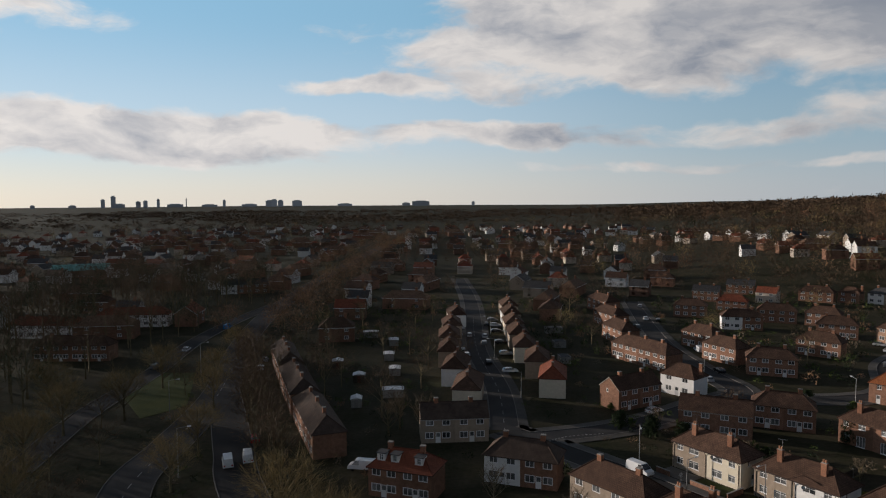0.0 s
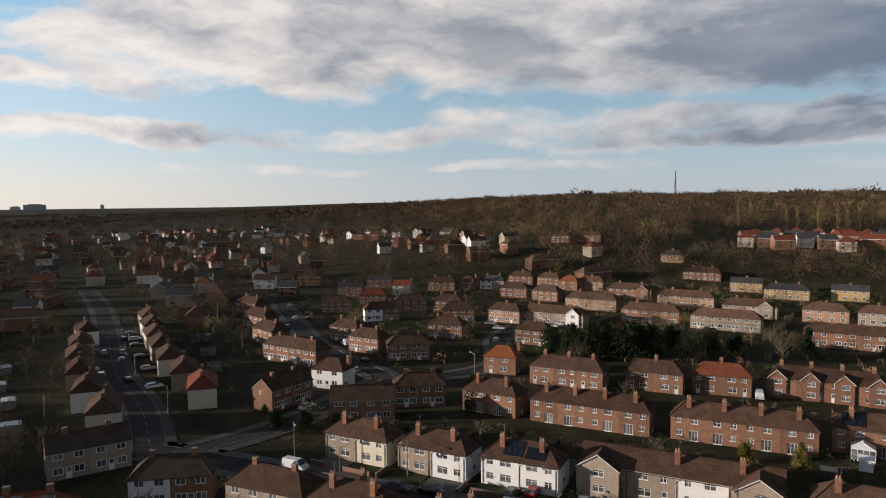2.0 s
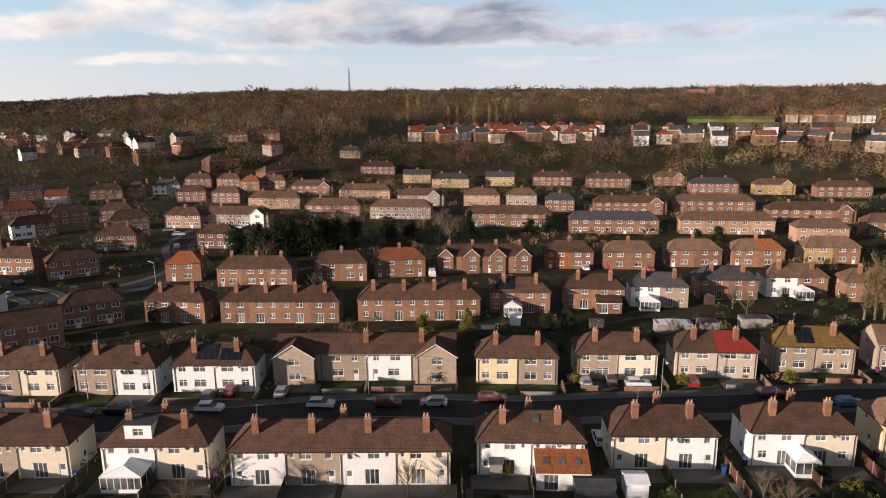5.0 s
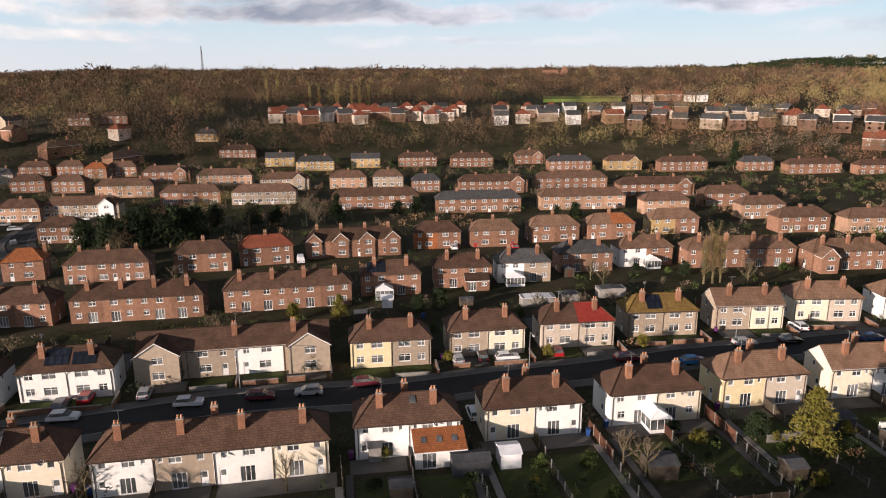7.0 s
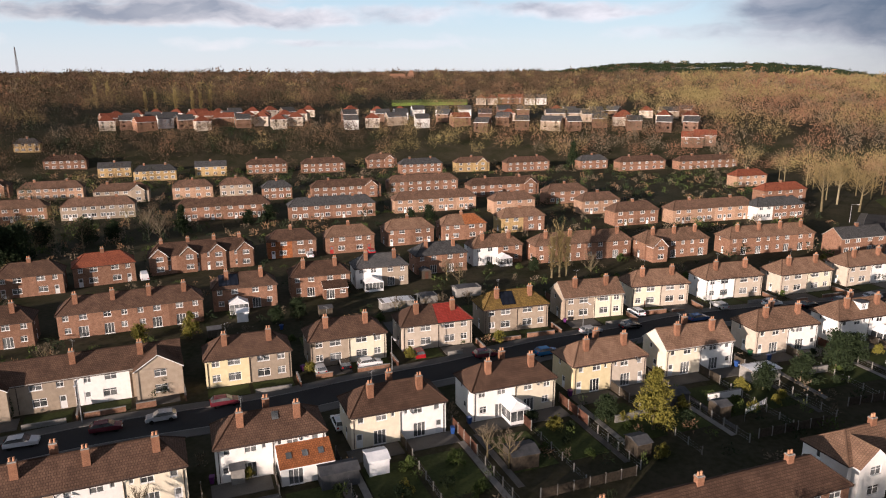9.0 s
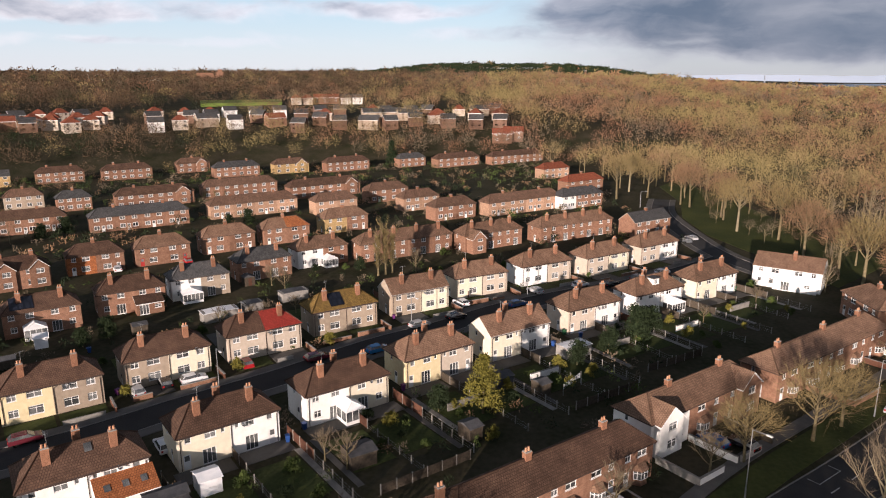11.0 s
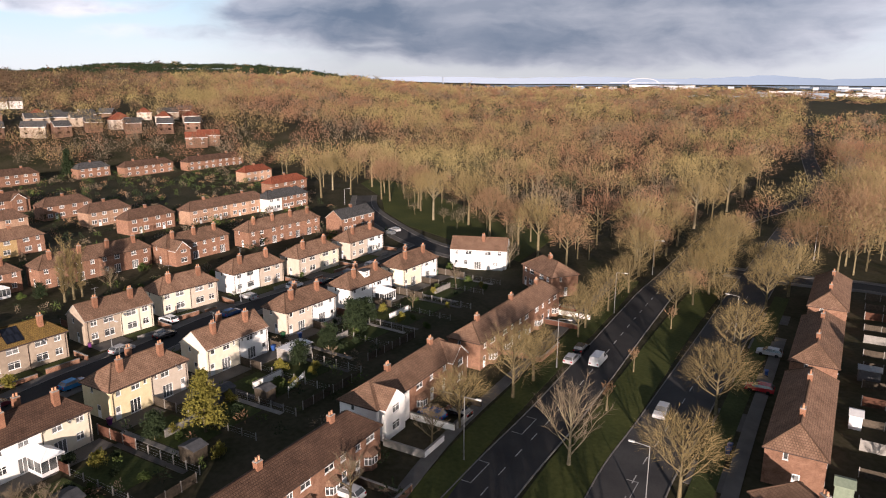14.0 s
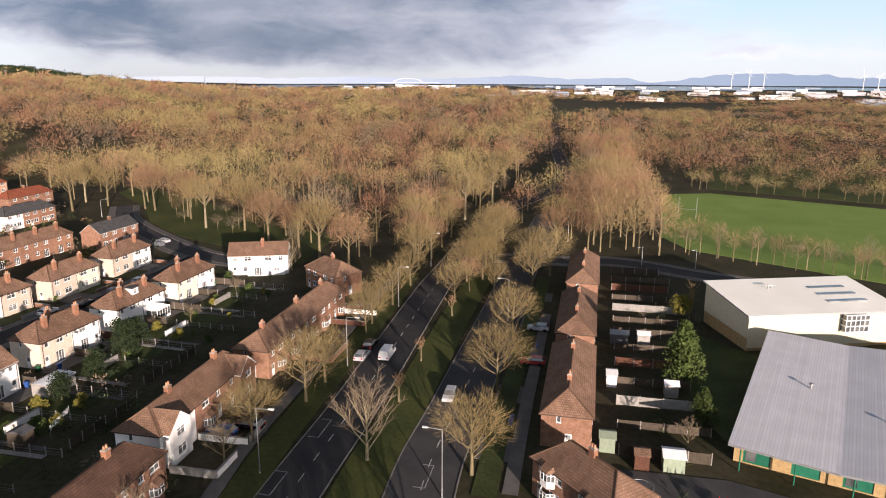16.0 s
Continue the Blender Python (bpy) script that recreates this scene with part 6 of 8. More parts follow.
for x, y, a, c, k in (
        (69.9, 73.6, S, "white", "hatch"), (75.9, 65.2, S, "maroon", "hatch"), (80.2, 59.5, S + 180, "silver", "hatch"), (86.6, 53.0, S, "maroon", "hatch"), (100.8, 43.6, 35, "silver", "hatch"),
        (105.0, 36.2, S, "white", "hatch"), (103.6, 40.2, 30, "black", "hatch"), (110.9, 29.2, 30, "red", "hatch"), (113.0, 17.5, S, "maroon", "hatch"), (116.2, 7.0, S, "cyan", "hatch"), (128.6, -.5, S, "silver", "hatch"),
        (132.8, -8.0, S, "black", "hatch"), (141.6, -9.6, 30, "white", "hatch"), (149.5, -27.0, 30, "silver", "hatch"), (140.3, -21.6, S, "blue", "hatch"), (153.7, -45.6, S, "black", "hatch"), (153.6, -38.3, S, "white", "hatch"),
        (59.2, 86.6, S, "white", "hatch"), (69.6, 82.0, 35, "silver", "hatch"), (65.0, 88.9, 33, "red", "hatch"), (50.7, 97.4, S, "black", "hatch"), (47.0, 101.6, S, "grey", "hatch"), (61.8, 90.4, 33, "grey", "hatch"),
        (84.0, 33.8, 33, "white", "hatch"), (76.0, 44.5, 33, "blue", "hatch"), (79.0, 46.0, 33, "grey", "hatch"), (158.5, -53.5, S, "grey", "hatch"), (163, -61, S, "white", "hatch"),
        (89.6, -69.9, S, "silver", "hatch"), (92.7, -74.3, S, "black", "hatch"), (82.0, -39.4, 30, "blue", "hatch"), (81.0, -43.0, 30, "black", "hatch"), (115.0, -83.2, 30, "silver", "hatch"), (111.8, -85.2, 32, "maroon", "hatch"),
        (76.4, -103.0, 33, "silver", "hatch"), (67.0, -89.2, 33, "red", "hatch"), (67.9, -69.8, S + 180, "silver", "hatch"), (87.0, -73.5, S, "white", "van"), (68.9, -22.1, 33, "white", "hatch"), (199.3, -82.6, 20, "silver", "hatch"),
        (196.0, -79.5, 20, "grey", "hatch"), (-39.1, 123.5, 110, "white", "van"), (-36.1, 125.8, 108, "white", "van"), (-14.4, 121.0, 170, "white", "van"), (34.6, 118.8, S, "white", "van"), (-37.5, 136.0, 106, "red", "hatch"),
        (-53.0, 205.1, 100, "silver", "hatch"), (-59, 216.6, 100, "grey", "hatch"), (-51.5, 194.6, 100, "silver", "hatch"), (-82.0, 219.8, 95, "white", "hatch"), (-82.5, 196.8, 92, "grey", "hatch"), (-80.6, 258, 88, "cyan", "van"),
        (7.4, 210.0, 93, "white", "hatch"), (9.4, 241.1, 90, "silver", "hatch"), (14.6, 238.9, 90, "silver", "hatch"), (13.7, 227.4, 92, "grey", "hatch"), (13.4, 200.4, 93, "black", "hatch"), (5.0, 218.6, 8, "white", "hatch"),
        (3.6, 210.3, 8, "silver", "hatch"), (19.6, 211.9, 5, "silver", "hatch"), (18.8, 190.2, 10, "white", "hatch"), (19.6, 248.2, 4, "black", "hatch"), (7.2, 277.4, 90, "white", "hatch"), (6.1, 254.9, 4, "silver", "hatch"), (19.7, 271.4, 0, "grey", "hatch"),
        (3.8, 232, 5, "grey", "hatch"), (5, 243, 5, "silver", "hatch"), (20, 260, 0, "white", "hatch"), (4.5, 265, 0, "black", "hatch"), (19.5, 229, 4, "black", "hatch"), (16.6, 262, 90, "black", "hatch"),
        (80.3, 214.9, 90, "white", "van"), (69.7, 180.0, 95, "silver", "hatch"), (76.5, 189.1, 92, "black", "hatch"), (72.2, 255.5, 90, "grey", "hatch"), (80.3, 272.2, 80, "white", "hatch"), (83.9, 268.4, 80, "black", "hatch"), (87, 304.2, 75, "silver", "hatch"),
        (47.5, 153.0, 30, "white", "hatch"), (141.2, 221.4, -40, "silver", "hatch"), (138.5, 211.7, -40, "white", "hatch"), (126.0, 194.3, 60, "grey", "hatch"), (153.2, 219.4, -45, "white", "hatch"), (156.0, 208.5, -45, "red", "hatch"), (158, 205.5, -45, "white", "hatch"),
        (186.5, 64.5, 30, "black", "hatch"), (172.2, 75.5, 30, "white", "hatch"), (143.5, 106.5, 40, "white", "van"), (179, 60.0, 30, "red", "hatch")):
    car(x, y, a, c, k, 1 if math.hypot(x, y) < 190 else 0)

# ---- lamp posts, markings ----
random.seed(31)


def lamp_post(x, y, ang, h=8.8, arm=1.7):
    bm = bmesh.new()
    tube(bm, (0, 0, 0), (0, 0, 1.4), .11, .10, 8)
    tube(bm, (0, 0, 1.4), (0, 0, h), .075, .05, 8)
    ob = tagged(part("street_lamp", bm, METAL, m=pose(x, y, 0, 0, 0, ang)), "tall grey steel street lamp with a single arm", "street lamp", "street lamps")
    bm = bmesh.new()
    tube(bm, (0, 0, h), (arm, 0, h + .12), .045, .04, 6)
    part("arm", bm, METAL, ob)
    bm = bmesh.new()
    box(bm, arm - .05, arm + .65, -.13, .13, h + .06, h + .2)
    bmesh.ops.bevel(bm, geom=bm.edges[:], offset=.04, segments=1, affect="EDGES")
    part("lamp_head", bm, LAMP_GLASS, ob)


for x, y, a, h in ((69.9, -38.1, -147, 8.8), (88.6, -66.0, -147, 8.8), (106.4, -93.3, -147, 8.8), (50.3, -50.5, 33, 8.8), (116.4, -169.9, 200, 9.5), (125, -121, -147, 8.8), (84, -103, 33, 8.8), (87, -161.2, 90, 5), (75.8, -168.7, 90, 5), (224.8, -336, 33, 9),
                   (77.2, 70.2, -147, 6.5), (103, 31.6, -147, 6.5), (35.0, 120.6, -100, 8), (50.6, 106, -147, 6.5), (128, 1.0, -147, 6.5), (148, -25, -147, 6.5), (252, -84, -90, 6), (19, 165, 180, 6.5), (15.5, 205, 180, 6.5), (17, 245, 180, 6.5), (68, 178, 0, 6.5),
                   (95, 157, 90, 6.5), (-60, 150, 20, 8.8), (-67, 190, 20, 8.8), (-46, 118, 20, 8.8), (39, 108, 30, 6.5)):
    lamp_post(x, y, a, h)


def dashes(line, gap, length, width, name, d=0.0, first=0.0, last=1e9):
    root = tagged(new(name), "worn white painted lines on the asphalt", "road marking", kind="structure")
    P = [Vector((x, y, 0)) for x, y in offset(curve(line, 2.0), d)]
    bm = bmesh.new()
    box(bm, -length / 2, length / 2, -width / 2, width / 2, 0, .006)
    me = mesh_from(bm, PAINT_WHITE, "dash")
    run, nxt = 0.0, first
    for a, b in zip(P, P[1:]):
        L = (b - a).length
        while nxt <= run + L and nxt < last:
            q = a.lerp(b, (nxt - run) / L)
            part("dash", me, None, root, m=pose(q.x, q.y, .064, 0, 0, math.degrees(math.atan2(b.y - a.y, b.x - a.x))))
            nxt += gap
        run += L


dashes([(28, 12), (35, 3), (63, -37.5), (77, -59), (104, -98), (119, -121), (150, -172)], 5.0, 2.0, .14, "lane_line")
dashes([(22, -12), (52.2, -48.5), (66, -70), (89, -107), (104, -131)], 5.0, 2.0, .14, "lane_line")
dashes([(-71, 263), (-66, 225), (-60, 195), (-55.7, 169), (-54.3, 151), (-53.7, 134), (-52.5, 112), (-46, 95)], 5.0, 2.0, .14, "lane_line")
dashes([(13, 142), (14, 174), (11, 220), (12.5, 282)], 6.0, 2.6, .12, "centre_line")
dashes([(18, 136.5), (24, 140.5), (33, 142.5)], .9, .5, .2, "give_way_line", d=3.0)
for x, y in ((66.3, -38.5), (73.5, -50.5), (54.5, -52.5)):
    bm = bmesh.new()
    box(bm, -2.6, 2.6, -.06, .06, 0, .006)
    box(bm, -2.6, -2.48, 0, 1.5, 0, .006)
    box(bm, 2.48, 2.6, 0, 1.5, 0, .006)
    tagged(part("bay_marking", bm, PAINT_WHITE, m=pose(x, y, .064, 0, 0, S)), "white painted parking bay outline on the road", "road marking", kind="structure")

# ---- gardens ----
def fence(x, y, ang, length, h=1.55, panel=WOOD, post=CONCRETE, step=2.4, label="weathered timber fence with concrete posts", wire=False):
    """A run of panels, or of wires, between posts, from x, y along ang."""
    root = tagged(new("fence"), label, "fence", "garden fences")
    root.matrix_basis = pose(x, y, 0, 0, 0, ang)
    n = max(1, round(length / step))
    w = length / n
    key = ("fence", round(w, 2), h, panel.name, post.name, wire)
    if key not in MESHES:
        bp, bq = bmesh.new(), bmesh.new()
        box(bp, -.06, .06, -.06, .06, 0, h + .12)
        if wire:
            for zz in (.25, h * .5, h - .12):
                tube(bq, (.06, 0, zz), (w - .06, 0, zz), .012, .012, 3)
        else:
            box(bq, .06, w - .06, -.02, .02, .05, h)
            for zz in (.3, h - .25):
                box(bq, .06, w - .06, -.045, .045, zz, zz + .09)
        MESHES[key] = (mesh_from(bp, post, "post"), mesh_from(bq, panel, "panel"))
    bp, bq = MESHES[key]
    for k in range(n + 1):
        part("post", bp, None, root, m=pose(k * w, 0, 0))
        if k < n:
            part("wire" if wire else "panel", bq, None, root, m=pose(k * w, 0, 0 if wire else rnd(-.04, .04)))
    return root


def shed(x, y, ang, w=2.4, d=3.2, h=2.0, wall=WOOD, roof=FELT, label="small timber garden shed with felt roof", gable=True):
    bm = bmesh.new()
    box(bm, -w / 2, w / 2, 0, d, 0, h)
    root = tagged(part("shed", bm, wall, m=pose(x, y, 0, 0, 0, ang)), label, "shed")
    bm = bmesh.new()
    r = .45 if gable else .12
    for s in (-1, 1):
        q = [(s * (w / 2 + .15), -.15, h - .03), (s * (w / 2 + .15), d + .15, h - .03), (0, d + .15, h + r), (0, -.15, h + r)]
        face(bm, q if s > 0 else q[::-1])
        lo = [Vector(p) - Vector((0, 0, .07)) for p in q]
        face(bm, (q[0], lo[0], lo[1], q[1]))
        face(bm, (q[3], q[0], lo[0], lo[3]))
    face(bm, ((-w / 2, 0, h), (w / 2, 0, h), (0, 0, h + r - .04)))
    face(bm, ((w / 2, d, h), (-w / 2, d, h), (0, d, h + r - .04)))
    part("shed_roof", bm, roof, root)
    bm = bmesh.new()
    box(bm, -.4, .4, -.04, 0, .05, 1.8)
    part("shed_door", bm, WOOD_RED if wall is WOOD else wall, root)
    return root


def low_wall(x, y, ang, length, h=.8, mt=BRICK, label="low brick garden wall"):
    bm = bmesh.new()
    box(bm, 0, length, -.11, .11, 0, h)
    ob = tagged(part("garden_wall", bm, mt, m=pose(x, y, 0, 0, 0, ang)), label, "garden wall")
    bm = bmesh.new()
    box(bm, -.03, length + .03, -.15, .15, h, h + .07)
    part("coping", bm, CONCRETE, ob)


random.seed(47)
B_ROW = [(33.4, 90.2, -55, 13.4), (43.2, 75.6, -55, 13.4), (55.5, 55.6, -54.6, 27.1), (70.8, 37.5, -57, 13.4), (81.9, 24.3, -56, 13.4), (92.7, 10, -56.5, 13.4), (104.4, -3.7, -57, 13.4),
         (114.1, -18.3, -59, 13.4), (126.3, -34.6, -61, 13.4), (135.1, -50.5, -60, 14), (144.7, -66.6, -60, 14)]
REACH = [16, 16, 18, 19, 21, 20, 22, 21, 20, 21, 18]
for k, ((x, y, a, w), ln) in enumerate(zip(B_ROW, REACH)):
    near = (8.0, 5.0, 7.5, 6.0, 8.5)[k % 5]
    fx, fy = local(x, y, a, w / 2 + 1.4, 1.0)
    fence(fx, fy, a - 90, near, panel=WOOD_RED if k in (4, 5, 8) else WOOD, label="red stained timber fence between gardens" if k in (4, 5, 8) else "weathered timber fence with concrete posts")
    fx, fy = local(x, y, a, w / 2 + 1.4, 1.0 - near)
    fence(fx, fy, a - 90, ln - near, h=1.2, step=2.6, panel=METAL, wire=True, label="low wire fence on pale concrete posts")
    fx, fy = local(x, y, a, 0 if w < 20 else -w / 4, -.2)
    fence(fx, fy, a - 90, 5.0, h=1.45, panel=WOOD_RED if k == 5 else WOOD)
    fx, fy = local(x, y, a, 0 if w < 20 else -w / 4, -5.2)
    fence(fx, fy, a - 90, ln - 6, h=1.1, step=2.6, panel=METAL, wire=True, label="low wire fence on pale concrete posts")
    if k in (1, 3, 5, 7, 8):
        fx, fy = local(x, y, a, -w / 2, -ln)
        fence(fx, fy, a, w, h=1.35)
    for s in (-1, 1):
        q = [local(x, y, a, s * dx, dy) for dx, dy in ((.4, -.1), (w / 2 + .8, -.1), (w / 2 + .8, -3.4), (.4, -3.4))]
        flat("patio", q if s > 0 else q[::-1], .05, PAVING, "flagged patio behind the house", "patio")
        q = [local(x, y, a, s * dx, dy) for dx, dy in ((.7, -5), (w / 2 + .2, -5), (w / 2 + .2, -ln * .7), (.7, -ln * .7))]
        flat("lawn", q if s > 0 else q[::-1], .04, GRASS, "small back garden lawn", "lawn")
for x, y, a, w, d, wl, rf, lb in (
        (80.6, 6.1, 30, 3.2, 3.6, WOOD, FELT, "old timber shed with a broken felt roof"), (68.8, 40.4, 33, 1.6, 1.6, CONCRETE, FELT, "small grey concrete coal store"), (75.2, 24.2, 33, 3.0, 2.6, WHITE_POLY, WHITE_POLY, "white topped garden store by the patio"),
        (72.0, 27.0, 33, 2.6, 4.6, FELT, FELT, "long dark garden shed by the fence"), (114.8, -30.0, 30, 3.2, 5.4, CONCRETE, WHITE_POLY, "pale concrete garage in a back garden"), (122.4, 67.9, 30, 3.0, 2.2, WHITE_POLY, WHITE_POLY, "white plastic covered garden store"),
        (146.4, 26.5, -58, 6.0, 2.8, CONCRETE, FELT, "long low garage with felt roof"), (133.8, 39.3, -58, 7.0, 3.0, CONCRETE, WHITE_POLY, "long low garage with white roof"), (138.6, 33.8, -58, 4.0, 2.8, CONCRETE, FELT, "low grey garage behind the houses"),
        (42.0, -74.6, -57, 2.4, 2.0, WOOD_GREEN, WOOD_GREEN, "pale green garden shed"), (36.6, -73.8, -57, 2.0, 1.8, WOOD_RED, TILE_TAN, "little wooden playhouse with pitched roof"), (33.3, -76.6, -57, 2.6, 2.6, WOOD_GREEN, WHITE_POLY, "green shed with a pale roof"),
        (60.7, -109.6, -57, 2.4, 3.2, FELT, METAL, "grey metal shed by the fence"), (57.6, -112.0, -57, 2.0, 2.2, CONCRETE, WHITE_POLY, "pale garden store by the fence"), (52.6, -92.4, -57, 2.6, 1.6, WHITE_POLY, WHITE_POLY, "white lean-to canopy behind the row"), (43.7, -95.5, -57, 2.0, 2.0, CONCRETE, WHITE_POLY, "pale garden store by the fence"),
        (102.0, -14.5, 33, 2.6, 3.4, FELT, FELT, "dark felted garden shed by the fence"), (86.0, -8, 33, 2.8, 2.2, WOOD, FELT, "dark timber shed in the garden"), (99.0, -20, 33, 2.4, 2, WOOD, FELT, "dark timber shed in the garden"), (63.0, 33, 33, 2.2, 2.6, WOOD, FELT, "timber garden shed by the fence"),
        (158, 39, -58, 2.4, 2.6, WOOD, FELT, "timber garden shed by the fence"), (128, 52, 33, 2.2, 2.6, WOOD, FELT, "timber garden shed by the fence"), (112, 68, 33, 2.2, 2.4, WOOD, FELT, "timber garden shed by the fence"), (-13, 187, 5, 3, 4, CONCRETE, WHITE_POLY, "pale roofed garage behind the houses"),
        (-16, 205, 5, 3, 4, CONCRETE, WHITE_POLY, "pale roofed garage behind the houses"), (-12, 166, 5, 5, 3, CONCRETE, WHITE_POLY, "pale roofed garage behind the houses"), (-20, 158, 5, 2.4, 3, CONCRETE, WHITE_POLY, "pale shed behind the houses"), (-22, 180, 5, 3, 3, WOOD, WHITE_POLY, "pale roofed shed by the fence"),
        (-30, 196, 5, 3, 3, WOOD, WHITE_POLY, "pale roofed shed by the fence"), (-16, 226, 5, 3, 4, CONCRETE, WHITE_POLY, "pale roofed garage behind the houses"), (-25, 240, 5, 5, 3, CONCRETE, WHITE_POLY, "pale roofed garage behind the houses"), (36, 200, 5, 3, 4, CONCRETE, FELT, "garage behind the side street"),
        (38, 222, 5, 4, 3, CONCRETE, FELT, "garage behind the side street"), (40, 246, 5, 6, 3, CONCRETE, FELT, "garage behind the side street")):
    shed(x, y, a, w, d, 2.1, wl, rf, lb, gable="garage" not in lb)
# back gardens of the far street, up to the brick rows
for k in range(14):
    x0, y0 = 58.5 + k * 9.4, 108.5 - k * 13.6
    fx, fy = local(x0, y0, -56.5, 0, 4.0)
    fence(fx, fy, 33.5, 14, h=1.5, step=3.5, panel=WOOD_RED if k in (8, 9) else WOOD)
A_ROW = [(45.2, 116.7, -56), (54.2, 104.1, -56.5), (64.1, 91.9, -55), (77, 80, -54.6), (86, 68.2, -54.6), (94.6, 53, -57.5), (105.6, 40.1, -57), (115.7, 26.7, -58.5), (127.4, 13.7, -60.5), (137.6, -.9, -62), (148.3, -14.7, -65), (157.4, -31.1, -63), (164.9, -47.8, -60), (175.5, -64.5, -59)]
random.seed(77)
for k, (x, y, a) in enumerate(A_ROW):
    for s in (-1, 1):
        q = [local(x, y, a, s * dx, dy) for dx, dy in ((.6, 9), (6.2, 9), (6.2, 15 + k % 3), (.6, 15 + k % 3))]
        flat("lawn", q if s > 0 else q[::-1], .045, GRASS_LIT if (k + s) % 3 else PAVING, "back garden lawn up to the fence", "lawn")
        for j in range(2):
            tree(random.choice(("bush1", "bush0", "gold_bush", "bush1", "garden")), *local(x, y, a, s * rnd(.8, 7), rnd(9, 19)), rnd(.5, .95))
# front gardens along the street
for k, (x, y, a) in enumerate(A_ROW):
    for s in (-1, 1):
        grass = (k * 2 + (s > 0)) % 3
        q = [local(x, y, a, s * dx, dy) for dx, dy in ((.3, -.4), (6.6, -.4), (6.6, -4.2), (.3, -4.2))]
        flat("lawn" if grass else "driveway", q if s > 0 else q[::-1], .05, GRASS if grass else PAVING, "small front garden lawn" if grass else "paved front drive", "lawn" if grass else "driveway")
        if k % 2 == 0 or s > 0:
            fx, fy = local(x, y, a, .4 if s > 0 else -6.6, -4.5)
            low_wall(fx, fy, a, 5.6 if grass else 2.8, rnd(.6, .95), BRICK if (k + s) % 2 else CONCRETE)
    fx, fy = local(x, y, a, 7.4, -.4)
    low_wall(fx, fy, a - 90, 4.2, .9, WOOD_RED if k in (5, 6) else BRICK)
# front yards beside the carriageway
for px, py, pa, lx, ly, turn, ln, mt in ((85.7, -39.9, -56.6, -12.4, -1.2, -90, 6.5, CONCRETE), (85.7, -39.9, -56.6, -4.2, -.3, -90, 7.2, WHITE), (85.7, -39.9, -56.6, -12.4, -7.6, 0, 5.0, WHITE), (85.7, -39.9, -56.6, 4.0, -.3, -90, 7.2, WOOD), (85.7, -39.9, -56.6, -3.6, -7.6, 0, 4.6, CONCRETE),
                                     (102.8, -68.6, -57.6, -9, -.3, -90, 7, BRICK), (102.8, -68.6, -57.6, 9.5, -.3, -90, 7, WOOD_RED), (102.8, -68.6, -57.6, 16.2, -.3, -90, 7, WHITE), (102.8, -68.6, -57.6, -9, -7.4, 0, 8, BRICK), (66.8, -16.0, -57.3, -3, -.3, -90, 7, BRICK),
                                     (66.8, -16.0, -57.3, 3, -7.4, 0, 8, BRICK), (66.8, -16.0, -57.3, 9, -.3, -90, 7, WOOD)):
    fx, fy = local(px, py, pa, lx, ly)
    low_wall(fx, fy, pa + turn, ln, 1.0, mt, "low front garden wall beside the carriageway")
# long gardens behind the brick rows by the school
for k in range(13):
    x, y = 41.8 + k * 4.0, -73.0 - k * 6.3
    fence(x - 1.0, y - .6, -147, 11.5 + (k % 3), h=1.3 if k % 2 else 1.6, step=3.0, panel=(WOOD, WOOD, CONCRETE, WOOD, WOOD_RED, WOOD)[k % 6])
    q = [(x - 1.6 - 2.0, y - 1.2 - 2.8), (x - 3.4 - 2, y - 2.2 - 2.8), (x - 9.5, y - 7.8), (x - 8.5, y - 4.5)]
    if k % 3 != 1:
        flat("lawn", q, .04, GRASS, "narrow back garden lawn", "lawn")
for k in range(5):
    x, y = 52 + k * 9, -66.5 - k * 14.3
    q = [local(x, y, -57.6, dx, dy) for dx, dy in ((-5, 0), (1, 0), (1, 5), (-5, 5))]
    flat("driveway", q, .045, PAVING, "paved front yard of the brick row", "driveway")
# paths, planting and pale walls of the back gardens
random.seed(71)
for k, ((x, y, a, w), ln) in enumerate(zip(B_ROW, REACH)):
    for s in (-1, 1):
        e = s * (w / 2 + .9)
        q = [local(x, y, a, e + dx, dy) for dx, dy in ((-.45, -3.4), (-.45, -ln * .85), (.45, -ln * .85), (.45, -3.4))]
        flat("garden_path", q, .06, CONCRETE if (k + s) % 2 else PAVING, "narrow pale concrete garden path", "path")
        for j in range(3):
            tree(random.choice(("bush1", "bush1", "bush0", "gold_bush")), *local(x, y, a, s * rnd(1.0, w / 2), -rnd(6, ln * .95)), rnd(.35, .8))
    if k in (6, 7, 8, 9, 10):
        low_wall(*local(x, y, a, -w / 2 + 1, -ln * .45), a, w * .45, 1.1, WHITE if k % 2 else CONCRETE, "pale rendered garden wall behind the house")
